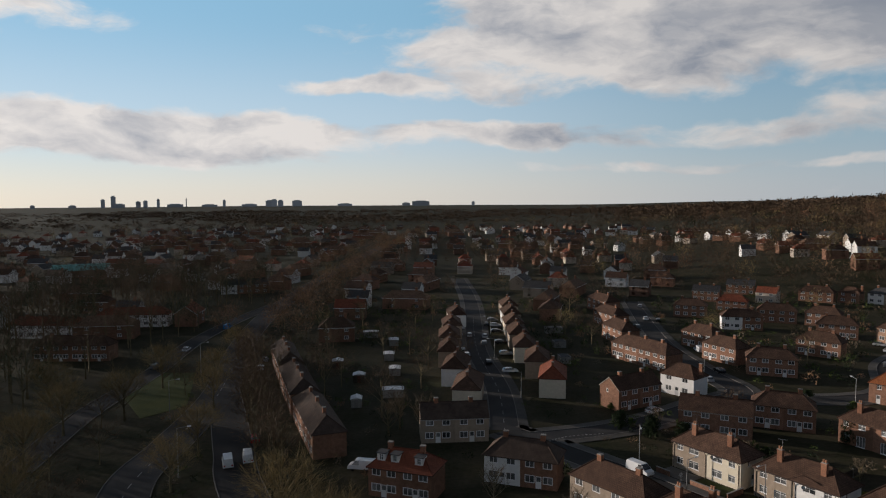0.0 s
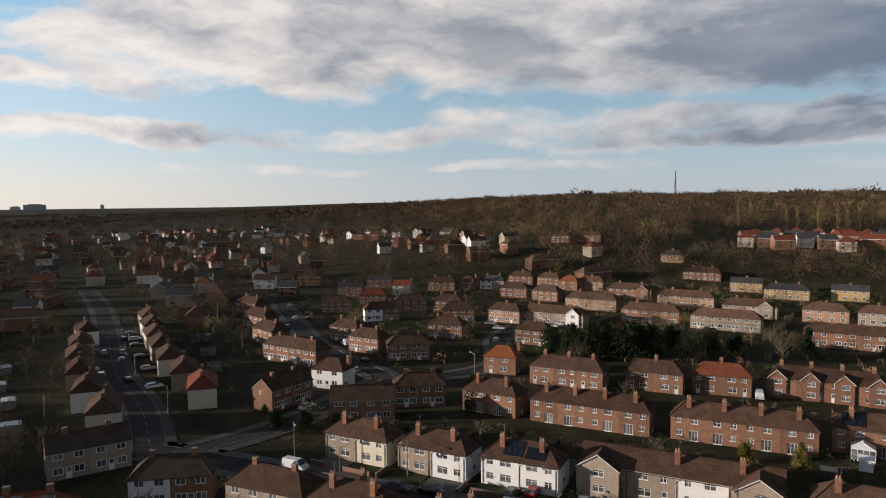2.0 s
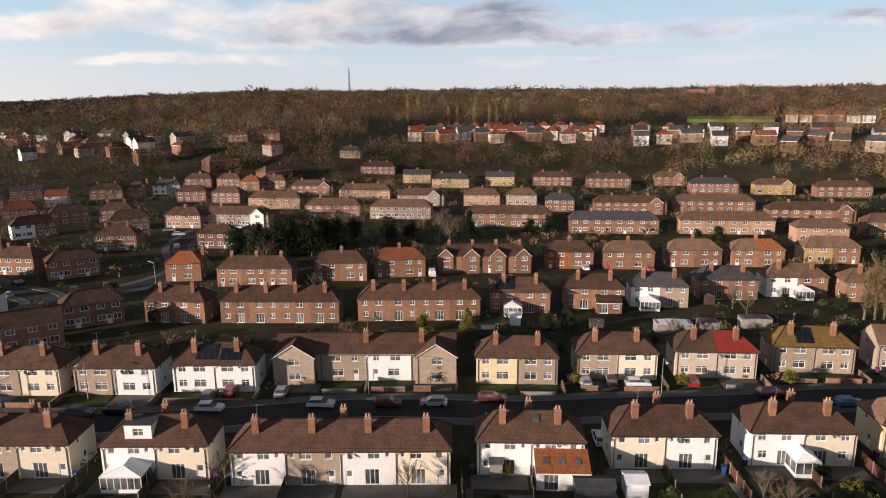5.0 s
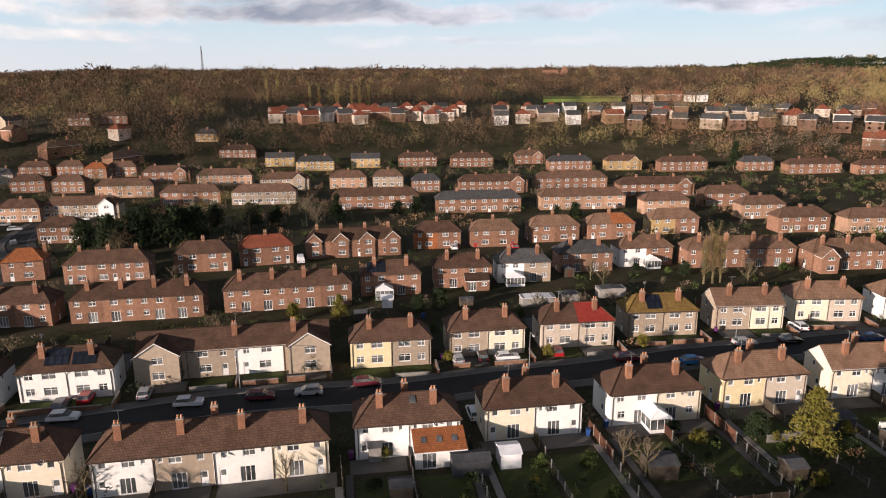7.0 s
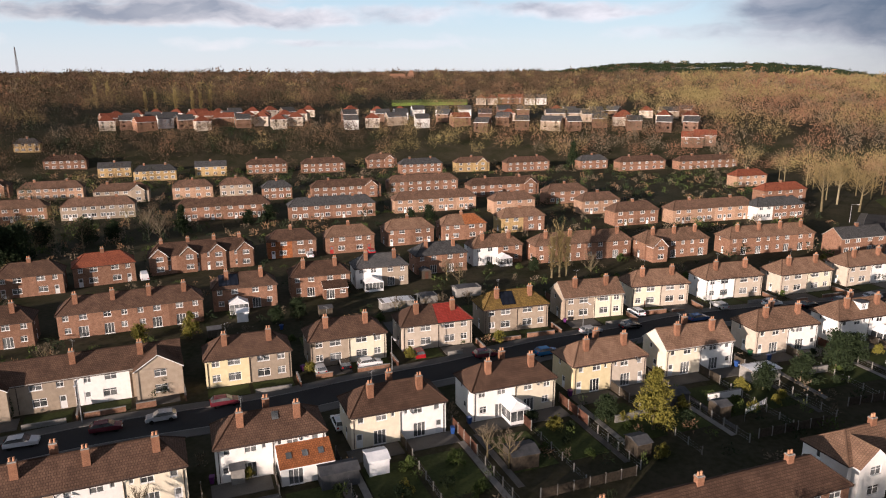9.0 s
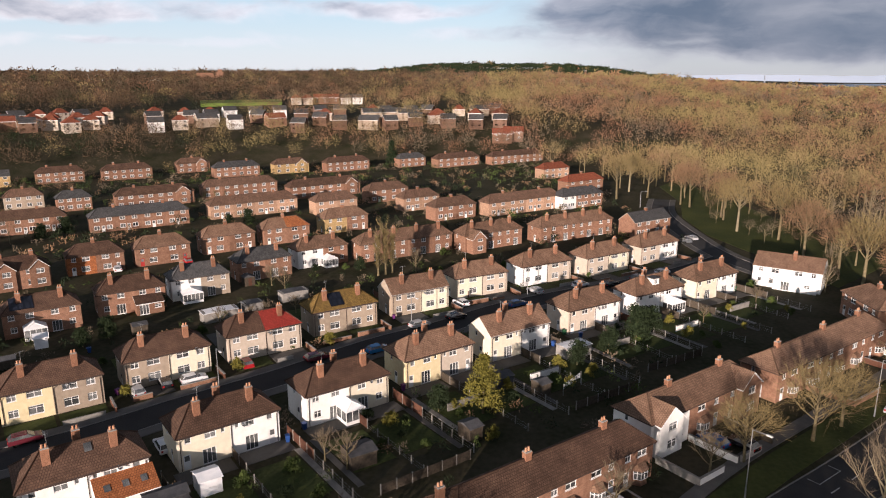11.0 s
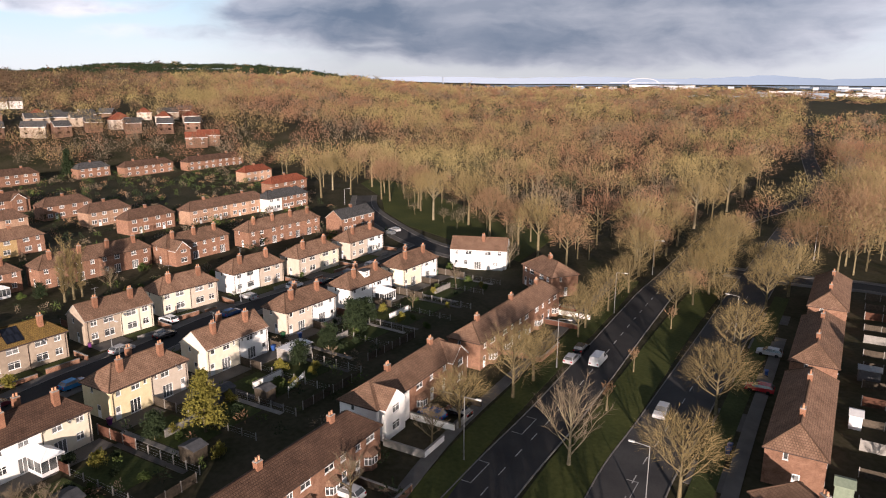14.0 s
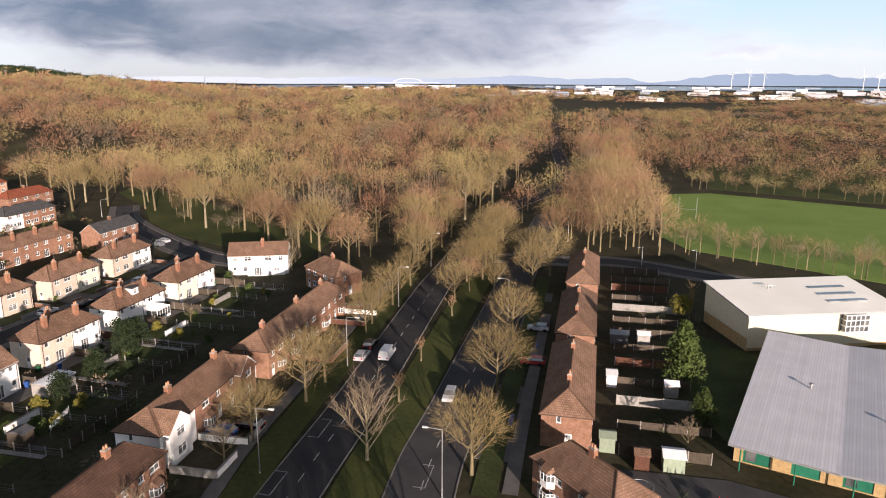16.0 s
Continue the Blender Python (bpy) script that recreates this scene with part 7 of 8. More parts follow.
# wheeled bins beside the houses
def wheeled_bin(x, y, ang, colour):
    key = ("bin", colour)
    if key not in MESHES:
        c = {"purple": (.12, .02, .13), "blue": (.02, .07, .24), "green": (.02, .09, .04)}[colour]
        mt = material("bin_plastic_" + colour, tuple(v * .8 for v in c), c, rough=.45, bump=0, vary=.05, spec=.4)
        bm, lid, wh = bmesh.new(), bmesh.new(), bmesh.new()
        lo = [(-.21, -.25, .06), (.21, -.25, .06), (.21, .25, .06), (-.21, .25, .06)]
        hi = [(-.29, -.36, .98), (.29, -.36, .98), (.29, .32, .98), (-.29, .32, .98)]
        for i in range(4):
            face(bm, (lo[i], lo[(i + 1) % 4], hi[(i + 1) % 4], hi[i]))
        face(bm, lo[::-1])
        box(lid, -.31, .31, -.39, .36, .98, 1.05)
        box(lid, -.27, .27, .36, .44, .92, .98)
        tube(wh, (-.28, .26, .11), (.28, .26, .11), .11, .11, 8, cap=True)
        MESHES[key] = (mesh_from(bm, mt, "bin"), mesh_from(lid, mt, "lid"), mesh_from(wh, TYRE, "wheels"))
    body, lid, wh = MESHES[key]
    ob = tagged(part("wheeled_bin", body, None, m=pose(x, y, .05, 0, 0, ang)), "%s plastic wheeled bin beside a house" % colour, "bin", "wheeled bins")
    part("lid", lid, None, ob)
    part("axle", wh, None, ob)


random.seed(53)
for k, (x, y, a, w) in enumerate(B_ROW):
    for s in (-1, 1):
        if (k + s) % 3:
            wheeled_bin(*local(x, y, a, s * (w / 2 + .6), rnd(-1.5, 1.0)), a + rnd(-20, 20), random.choice(("purple", "blue", "blue", "green")))
for x, y, c in ((40.6, -60.6, "purple"), (55.6, -69.4, "blue"), (56.3, -70.6, "blue"), (121.5, -30.8, "blue"), (70.5, -95.0, "blue"), (100.6, 46.5, "purple"), (143.2, -3.4, "blue"), (133, 4.6, "purple"), (118.0, 58.5, "blue")):
    wheeled_bin(x, y, rnd(0, 90), c)
bm = bmesh.new()
for k in range(20):
    a, b = 6.28318 * k / 20, 6.28318 * (k + 1) / 20
    tube(bm, (1.5 * math.cos(a), 1.5 * math.sin(a), .7), (1.5 * math.cos(b), 1.5 * math.sin(b), .7), .04, .04, 5)
ob = tagged(part("trampoline", bm, METAL, m=pose(34.5, -68.2, .04)), "round black garden trampoline on the lawn", "trampoline")
bm = bmesh.new()
face(bm, [(1.32 * math.cos(6.28318 * k / 20), 1.32 * math.sin(6.28318 * k / 20), .68) for k in range(20)])
part("mat", bm, FELT, ob)
for k in range(4):
    bm = bmesh.new()
    tube(bm, (1.45 * math.cos(k * 1.571), 1.45 * math.sin(k * 1.571), 0), (1.5 * math.cos(k * 1.571), 1.5 * math.sin(k * 1.571), .7), .03, .03, 5)
    part("leg", bm, METAL, ob)
# washing line and play things
bm = bmesh.new()
for k in range(9):
    box(bm, k * .62, k * .62 + .5, -.01, .01, 1.1 + .12 * math.sin(k * 1.3), 1.85)
ob = tagged(part("washing_line", bm, WHITE_POLY, m=pose(97.5, -22.5, 0, 0, 0, -40)), "white washing hung on a garden line", "washing line")
bm = bmesh.new()
for xx in (-.1, 5.8):
    tube(bm, (xx, 0, 0), (xx, 0, 1.95), .04, .04, 6)
tube(bm, (-.1, 0, 1.9), (5.8, 0, 1.9), .012, .012, 4)
part("line_posts", bm, METAL, ob)
for x, y, c in ((25.6, -70.5, "red"), (22.5, -70.5, "cyan"), (20.6, -69.2, "red")):
    bm = bmesh.new()
    box(bm, -.5, .5, -.5, .5, 1.1, 1.2)
    for sx in (-.45, .45):
        for sy in (-.45, .45):
            tube(bm, (sx, sy, 0), (sx, sy, 2.1), .05, .05, 6)
    ob = tagged(part("slide", bm, paint(c, COLOURS[c]), m=pose(x, y, .05, 0, 0, rnd(0, 90))), "small coloured playground slide", "slide")
    bm = bmesh.new()
    face(bm, ((.5, -.35, 1.2), (2.6, -.35, .1), (2.6, .35, .1), (.5, .35, 1.2)))
    face(bm, ((.5, -.35, 1.2), (.5, -.35, 1.45), (2.6, -.35, .35), (2.6, -.35, .1)))
    face(bm, ((.5, .35, 1.2), (.5, .35, 1.45), (2.6, .35, .35), (2.6, .35, .1)))
    part("chute", bm, WHITE_POLY, ob)
# goal frame on the field
bm = bmesh.new()
for a, b in (((0, 0, 0), (0, 0, 7)), ((6, 0, 0), (6, 0, 7)), ((0, 0, 3), (6, 0, 3))):
    tube(bm, a, b, .06, .06, 6)
tagged(part("goal_posts", bm, METAL, m=pose(106, -232, 0, 0, 0, 20)), "thin white goal posts on the field", "goal")

# ---- the far suburb ----
TAKEN = [tuple(o.matrix_basis.translation.xy) for o in scene.objects if o.name.startswith(("house", "terrace", "school"))]
ROADS = [p for line in (MAIN, BIG_L, BIG_R, SLIP, SIDE_A, SIDE_B[4:], SIDE_C, END[1:]) for p in curve(line, 5)]


def free(x, y, d_house=17, d_road=11):
    return all((x - a) ** 2 + (y - b) ** 2 > d_house ** 2 for a, b in TAKEN) and all((x - a) ** 2 + (y - b) ** 2 > d_road ** 2 for a, b in ROADS)


FAR_KINDS = []
for wall, rf, w, d, shape in ((BRICK, TILE, 12, 8, "hip"), (BRICK, TILE_RED, 12, 8, "gable"), (WHITE, TILE, 11, 8, "gable"), (PEBBLE, SLATE, 13, 8, "gable"), (BRICK, TILE_TAN, 20, 8, "hip"), (PEBBLE_PINK, TILE_RED, 9, 8, "hip"),
                             (BRICK_DARK, SLATE, 9, 8, "gable"), (WHITE, SLATE, 9, 7, "gable")):
    bm = bmesh.new()
    e, r = 5.0, 3.0
    at = lambda a, k, c: (a, -d / 2 + k, c)
    holes = [(-w * .27, 1.5, 1.5, 1.2), (w * .27, 1.5, 1.5, 1.2), (-w * .27, 4, 1.3, 1.1), (w * .27, 4, 1.3, 1.1)]
    holed_wall(bm, -w / 2, w / 2, -1.5, e, holes, at)
    face(bm, ((w / 2, d / 2, -1.5), (-w / 2, d / 2, -1.5), (-w / 2, d / 2, e), (w / 2, d / 2, e)))
    for s in (-1, 1):
        face(bm, ((s * w / 2, -s * -d / 2, -1.5), (s * w / 2, -s * d / 2, -1.5), (s * w / 2, -s * d / 2, e), (s * w / 2, s * d / 2, e)))
        if shape == "gable":
            face(bm, ((s * w / 2, -d / 2, e), (s * w / 2, d / 2, e), (s * w / 2, 0, e + r)))
    wm = mesh_from(bm, wall, "house")
    bm = bmesh.new()
    X, Y = w / 2 + .3, d / 2 + .4
    rx = X - Y * .9 if shape == "hip" else X
    for s in (-1, 1):
        q = [(s * X, s * Y, e - .1), (-s * X, s * Y, e - .1), (-s * rx, 0, e + r), (s * rx, 0, e + r)]
        face(bm, q)
        lo = [Vector(p) - Vector((0, 0, .2)) for p in q]
        for i, j in ((0, 1), (1, 2), (3, 0)):
            face(bm, (q[i], lo[i], lo[j], q[j]), 1)
        if shape == "hip":
            face(bm, ((s * X, -s * Y, e - .1), (s * X, s * Y, e - .1), (s * rx, 0, e + r)) if s > 0 else ((s * X, s * -1 * -Y, e - .1), (s * X, Y, e - .1), (s * rx, 0, e + r)))
    bmesh.ops.recalc_face_normals(bm, faces=bm.faces)
    rm = mesh_from(bm, [rf, UPVC], "roof")
    bm = bmesh.new()
    box(bm, w * .2, w * .2 + 1, -.4, .4, e + r - 1.2, e + r + 1.3)
    cm = mesh_from(bm, CHIMNEY, "chimney")
    FAR_KINDS.append((wm, rm, cm, holes, d))


DISTANT = []


def far_house(x, y, ang, k, panes=True, group="houses of the far suburb"):
    wm, rm, cm, holes, d = FAR_KINDS[k]
    if math.hypot(x, y) > 590 and group == "houses of the far suburb":
        DISTANT.append((x, y, ang, k))
        TAKEN.append((x, y))
        return
    ob = tagged(part("house", wm, None, m=pose(x, y, ground_at(x, y) if math.hypot(x, y) > 330 else 0, 0, 0, ang)),
                ("distant brick house with a brown hipped roof", "distant brick house with a red gabled roof", "distant white gabled house", "distant grey gabled house", "distant brick row with a tan roof", "distant cream house with a red roof",
                 "distant dark brick gabled house", "distant white house with a slate roof")[k], "house", group)
    part("roof", rm, None, ob)
    if group == "houses of the far suburb":
        part("chimney", cm, None, ob)
    if panes:
        for hx, z, w, h in holes:
            part("window", glazed_mesh(w, h, 1), None, ob, m=pose(hx, -d / 2 + .05, z))
    TAKEN.append((x, y))


random.seed(61)
count = 0
for i in range(-17, 25):
    for j in range(0, 34):
        x0, y0 = -40 + i * 27 + rnd(-6, 6), 205 + j * 34 + rnd(-7, 7)
        r, a = math.hypot(x0, y0), bearing(x0, y0)
        if not -36 < a < 46 or r > 1150 or (a > 30 and r > 640) or (a > 38 and r > 560):
            continue
        if noise.noise((x0 * .008, y0 * .008, 5)) < -.28 or count > 420 or not free(x0, y0, 19, 13) or random.random() < smooth(r, 600, 1150) * .3:
            continue
        turn = 40 * noise.noise((x0 * .004, y0 * .004, 7)) + random.choice((0, 0, 90))
        far_house(x0, y0, turn, random.choice((0, 0, 1, 2, 2, 3, 4, 5, 6, 7)), panes=r < 340)
        count += 1
bm = bmesh.new()
slots = []
for x, y, ang, k in DISTANT:
    for me in FAR_KINDS[k][:3]:
        f0 = len(bm.faces)
        tmp = me.copy()
        tmp.transform(pose(x, y, ground_at(x, y), 0, 0, ang))
        bm.from_mesh(tmp)
        bm.faces.ensure_lookup_table()
        idx = []
        for mt in me.materials:
            if mt not in slots:
                slots.append(mt)
            idx.append(slots.index(mt))
        for f in bm.faces[f0:]:
            f.material_index = idx[min(f.material_index, len(idx) - 1)]
        bpy.data.meshes.remove(tmp)
tagged(part("distant_houses", bm, slots), "countless small houses of the distant suburb", "houses", kind="stuff")
# low hall with a teal roof across the carriageway
bm = bmesh.new()
box(bm, -16, 16, -9, 9, 0, 5)
hall = tagged(part("hall", bm, BRICK_DARK, m=pose(-230, 441, 0, 0, 0, 25)), "low dark hall under a pale teal sheet roof", "hall")
bm = bmesh.new()
for s in (-1, 1):
    q = [(-16.5, s * 9.5, 4.8), (16.5, s * 9.5, 4.8), (16.5, 0, 8.2), (-16.5, 0, 8.2)]
    face(bm, q if s < 0 else q[::-1])
part("roof", bm, material("teal_sheet_roof", (.16, .38, .34), (.20, .44, .40), bump=.05, spec=.3), hall)
for x0, y0, k in ((-222, 372, 4), (-250, 380, 4), (-170, 330, 4), (-196, 300, 2), (-226, 296, 2), (-172, 262, 2), (-190, 232, 4), (-150, 300, 0)):
    if free(x0, y0, 14, 10):
        far_house(x0, y0, rnd(-8, 8), k)
# new estate below the wood and houses on the hill
for k in range(33):
    a, r = 52.0 + (k % 11) * 1.38 + .5 * (k // 11) + rnd(-.25, .25), 466 + (k // 11) * 27 + rnd(-8, 8)
    far_house(r * math.sin(radians(a)), r * math.cos(radians(a)), -a + rnd(-25, 25), random.choice((5, 5, 5, 7, 5, 6, 1)), panes=False, group="houses of the new estate")
for k in range(48):
    a, r = 70.5 + (k % 16) * 1.75 + rnd(-.5, .5), 458 + (k // 16) * 30 + rnd(-8, 8)
    x, y = r * math.sin(radians(a)), r * math.cos(radians(a))
    if free(x, y, 12, 10):
        far_house(x, y, -a + rnd(-25, 25), random.choice((1, 5, 5, 6, 3, 6, 5, 7)), panes=False, group="houses of the new estate")
for a, r, k in ((80.7, 632, 5), (82.6, 642, 1), (97.2, 430, 1), (84.6, 630, 7)):
    far_house(r * math.sin(radians(a)), r * math.cos(radians(a)), -a, k, group="houses of the new estate")
    far_house((r + 3) * math.sin(radians(a + .9)), (r + 3) * math.cos(radians(a + .9)), -a, k, group="houses of the new estate")
flat("meadow", [(r * math.sin(radians(a)), r * math.cos(radians(a))) for a, r in ((73.5, 610), (79.6, 630), (79.6, 700), (73.5, 690))], ground_at(630, 150) + 1.5, FIELD, "green meadow on the hillside", "meadow", thick=6)

# ---- skyline and the far plain ----
random.seed(83)


def tower(a, r, w, h, mt, label, d=None):
    x, y = r * math.sin(radians(a)), r * math.cos(radians(a))
    bm = bmesh.new()
    d = d or w
    box(bm, -w / 2, w / 2, -d / 2, d / 2, -20, h)
    ob = tagged(part("tower_block", bm, mt, m=pose(x, y, ground_at(x, y), 0, 0, -a)), label, "building")
    if h > 12:
        bm = bmesh.new()
        box(bm, -w * .3, w * .3, -d * .3, d * .3, h, h + 3 + h * .04)
        part("roof_plant", bm, mt, ob)


# air haze painted into the base colours of the distant buildings
HAZE_BLUE = material("painted_haze_blue", (.20, .24, .29), (.26, .30, .35), bump=0)
HAZE_GREY = material("painted_haze_grey", (.44, .45, .47), (.52, .53, .55), bump=0)
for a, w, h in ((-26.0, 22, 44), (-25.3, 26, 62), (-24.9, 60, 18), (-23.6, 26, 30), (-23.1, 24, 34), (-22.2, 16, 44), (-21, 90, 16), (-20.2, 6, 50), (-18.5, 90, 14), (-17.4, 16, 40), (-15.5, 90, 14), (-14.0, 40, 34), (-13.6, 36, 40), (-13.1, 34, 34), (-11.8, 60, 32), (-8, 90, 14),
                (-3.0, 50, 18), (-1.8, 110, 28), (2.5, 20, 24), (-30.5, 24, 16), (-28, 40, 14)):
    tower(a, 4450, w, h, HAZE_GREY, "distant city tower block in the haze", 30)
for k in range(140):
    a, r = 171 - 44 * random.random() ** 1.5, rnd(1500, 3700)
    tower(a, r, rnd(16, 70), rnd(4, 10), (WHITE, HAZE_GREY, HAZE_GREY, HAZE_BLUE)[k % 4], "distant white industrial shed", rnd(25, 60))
for a, h in ((66.5, 12), (70.3, 11), (78.5, 10), (80.3, 9)):
    tower(a, 1500, 26, h, WHITE, "white block among the trees on the hill", 14)
tower(74.0, 1150, 40, 13, BRICK, "brick mansion on the wooded hill", 14)
tower(75.1, 1150, 10, 18, BRICK, "brick mansion tower on the wooded hill", 12)
bm = bmesh.new()
for s in (-1, 1):
    for q in (-1, 1):
        tube(bm, (s * 2.2, q * 2.2, -5), (s * .3, q * .3, 62), .35, .25, 4)
for k in range(12):
    z, w = k * 5, 2.2 - 1.9 * k / 12
    for s in (-1, 1):
        tube(bm, (-s * w, -w, z), (s * w, -w, z + 5), .18, .18, 3)
        tube(bm, (-w, -s * w, z), (-w, s * w, z + 5), .18, .18, 3)
x, y = 1480 * math.sin(radians(47.0)), 1480 * math.cos(radians(47.0))
tagged(part("radio_mast", bm, TRIM_DARK, m=pose(x, y, ground_at(x, y))), "slender steel lattice mast on the hill", "mast")
bm = bmesh.new()
box(bm, -2.5, 2.5, -2.5, 2.5, -10, 44)
x, y = 3300 * math.sin(radians(116.6)), 3300 * math.cos(radians(116.6))
tagged(part("chimney_stack", bm, HAZE_BLUE, m=pose(x, y, 0)), "distant tall chimney on the plain", "chimney")
# blue hills beyond the estuary: a backdrop, its air haze painted as faint blue emission
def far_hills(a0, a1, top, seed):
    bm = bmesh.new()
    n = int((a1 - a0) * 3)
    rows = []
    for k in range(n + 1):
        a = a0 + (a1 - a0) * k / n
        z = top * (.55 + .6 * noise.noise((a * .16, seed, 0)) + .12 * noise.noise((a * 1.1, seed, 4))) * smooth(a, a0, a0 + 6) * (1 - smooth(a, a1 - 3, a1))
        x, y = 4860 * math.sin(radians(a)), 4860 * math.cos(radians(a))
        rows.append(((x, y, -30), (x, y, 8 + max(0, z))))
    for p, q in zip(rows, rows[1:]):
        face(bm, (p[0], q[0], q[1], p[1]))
    mt = bpy.data.materials.new("glowing_haze_blue")
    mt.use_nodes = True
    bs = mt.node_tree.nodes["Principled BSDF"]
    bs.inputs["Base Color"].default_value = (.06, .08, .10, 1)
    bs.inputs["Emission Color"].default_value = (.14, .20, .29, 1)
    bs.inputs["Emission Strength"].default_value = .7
    tagged(part("backdrop", bm, mt), "hazy blue hills beyond the far plain", "hills", kind="structure")


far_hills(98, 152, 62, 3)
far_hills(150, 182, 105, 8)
# arched bridge, turbines, water
bm = bmesh.new()
for k in range(16):
    a, b = (k / 16) * math.pi, ((k + 1) / 16) * math.pi
    tube(bm, (-92 * math.cos(a), 0, 8 + 30 * math.sin(a)), (-92 * math.cos(b), 0, 8 + 30 * math.sin(b)), 1.7, 1.7, 5)
box(bm, -190, 190, -4, 4, 12, 14)
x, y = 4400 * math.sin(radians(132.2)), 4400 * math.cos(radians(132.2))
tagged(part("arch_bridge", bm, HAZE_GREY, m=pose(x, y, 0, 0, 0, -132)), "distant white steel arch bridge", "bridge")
for a in (157.0, 158.2, 159.2, 165.5, 166.4):
    bm = bmesh.new()
    tube(bm, (0, 0, -5), (0, 0, 62), 1.6, 1.0, 6)
    x, y = 3700 * math.sin(radians(a)), 3700 * math.cos(radians(a))
    ob = tagged(part("wind_turbine", bm, WHITE, m=pose(x, y, 0, 0, 0, -a)), "distant white wind turbine", "wind turbine", "turbines on the shore")
    for q in range(3):
        bm = bmesh.new()
        b = q * 2.094 + rnd(0, 2)
        tube(bm, (0, -2, 62), (28 * math.cos(b), -2, 62 + 28 * math.sin(b)), 1.1, .4, 4)
        part("blade", bm, WHITE, ob)
bm = bmesh.new()
ring = [(math.radians(112 + 4 * k), 3000 + 260 * math.sin(k * 1.1), 4150) for k in range(17)]
for (a, r0, r1), (b, s0, s1) in zip(ring, ring[1:]):
    face(bm, [(r * math.sin(t), r * math.cos(t), .9) for t, r in ((a, r0), (a, r1), (b, s1), (b, s0))])
bmesh.ops.recalc_face_normals(bm, faces=bm.faces)
tagged(part("water", bm, material("estuary_water", (.10, .12, .13), (.14, .16, .17), scale=.01, fine=.1, rough=.25, bump=.1, coords="World", spec=.5)), "pale estuary water beyond the plain", "water", kind="structure")

# ---- woodland ----
rng = np.random.default_rng(7)


def crown_shape(n, length, width, low=-.7, limbs=16):
    """A bare crown one unit wide and high: n fine twigs that fan out along curved limbs, and the limbs; two arrays of triangles."""
    k = np.arange(limbs)
    a = rng.uniform(0, 6.2832) + k * 2.39996 + rng.uniform(-.3, .3, limbs)
    e = -.24 + 1.2 * (k + .5) / limbs
    c = np.sqrt(np.clip(1 - e * e, .03, 1))
    end = np.stack([np.cos(a) * c, np.sin(a) * c, e], 1) * rng.uniform(.70, .95, limbs)[:, None]
    fork = np.stack([0 * a, 0 * a, low + .45 * k / limbs], 1)
    bend = np.stack([end[:, 0] * .42, end[:, 1] * .42, fork[:, 2] * .45 + end[:, 2] * .5], 1)

    def along(j, t):
        t = t[:, None]
        return fork[j] * (1 - t) ** 2 + bend[j] * 2 * t * (1 - t) + end[j] * t * t, (bend[j] - fork[j]) * (1 - t) + (end[j] - bend[j]) * t

    def unit(v):
        return v / np.linalg.norm(v, axis=1)[:, None]

    j = rng.integers(limbs, size=n)
    t = rng.uniform(0, 1, n) ** .45 * .66 + .36
    p, tan = along(j, t)
    p = p + rng.normal(size=(n, 3)) * (.18 * t)[:, None]
    out = unit(unit(tan) * .2 + unit(p + [0, 0, .4]) * .8 + rng.normal(size=(n, 3)) * .62)
    s = unit(np.cross(out, rng.normal(size=(n, 3))))
    L = length * rng.uniform(.6, 1.25, (n, 1))
    W = width * rng.uniform(.6, 1.2, (n, 1))
    twigs = np.stack([p - s * W / 2, p + s * W / 2, p + out * L], 1)
    wood = []
    for t0, t1, w in ((0, .38, .030), (.34, .72, .019), (.68, 1.0, .011)):
        p, _ = along(k, np.full(limbs, t0))
        q, _ = along(k, np.full(limbs, t1))
        s = unit(np.cross(q - p, rng.normal(size=(limbs, 3)))) * w
        wood.append(np.stack([p - s, p + s, q], 1)[::2])
    return twigs, np.concatenate(wood)


def trunk_shape():
    """A three-sided trunk, one unit high."""
    tri = []
    k = [0, 2.094, 4.189]
    for i in range(3):
        a, b = k[i], k[(i + 1) % 3]
        p = [(.018 * math.cos(a), .018 * math.sin(a), -.1), (.018 * math.cos(b), .018 * math.sin(b), -.1), (.007 * math.cos(b), .007 * math.sin(b), .62), (.007 * math.cos(a), .007 * math.sin(a), .62)]
        tri += [(p[0], p[1], p[2]), (p[0], p[2], p[3])]
    return np.array(tri, dtype=float)


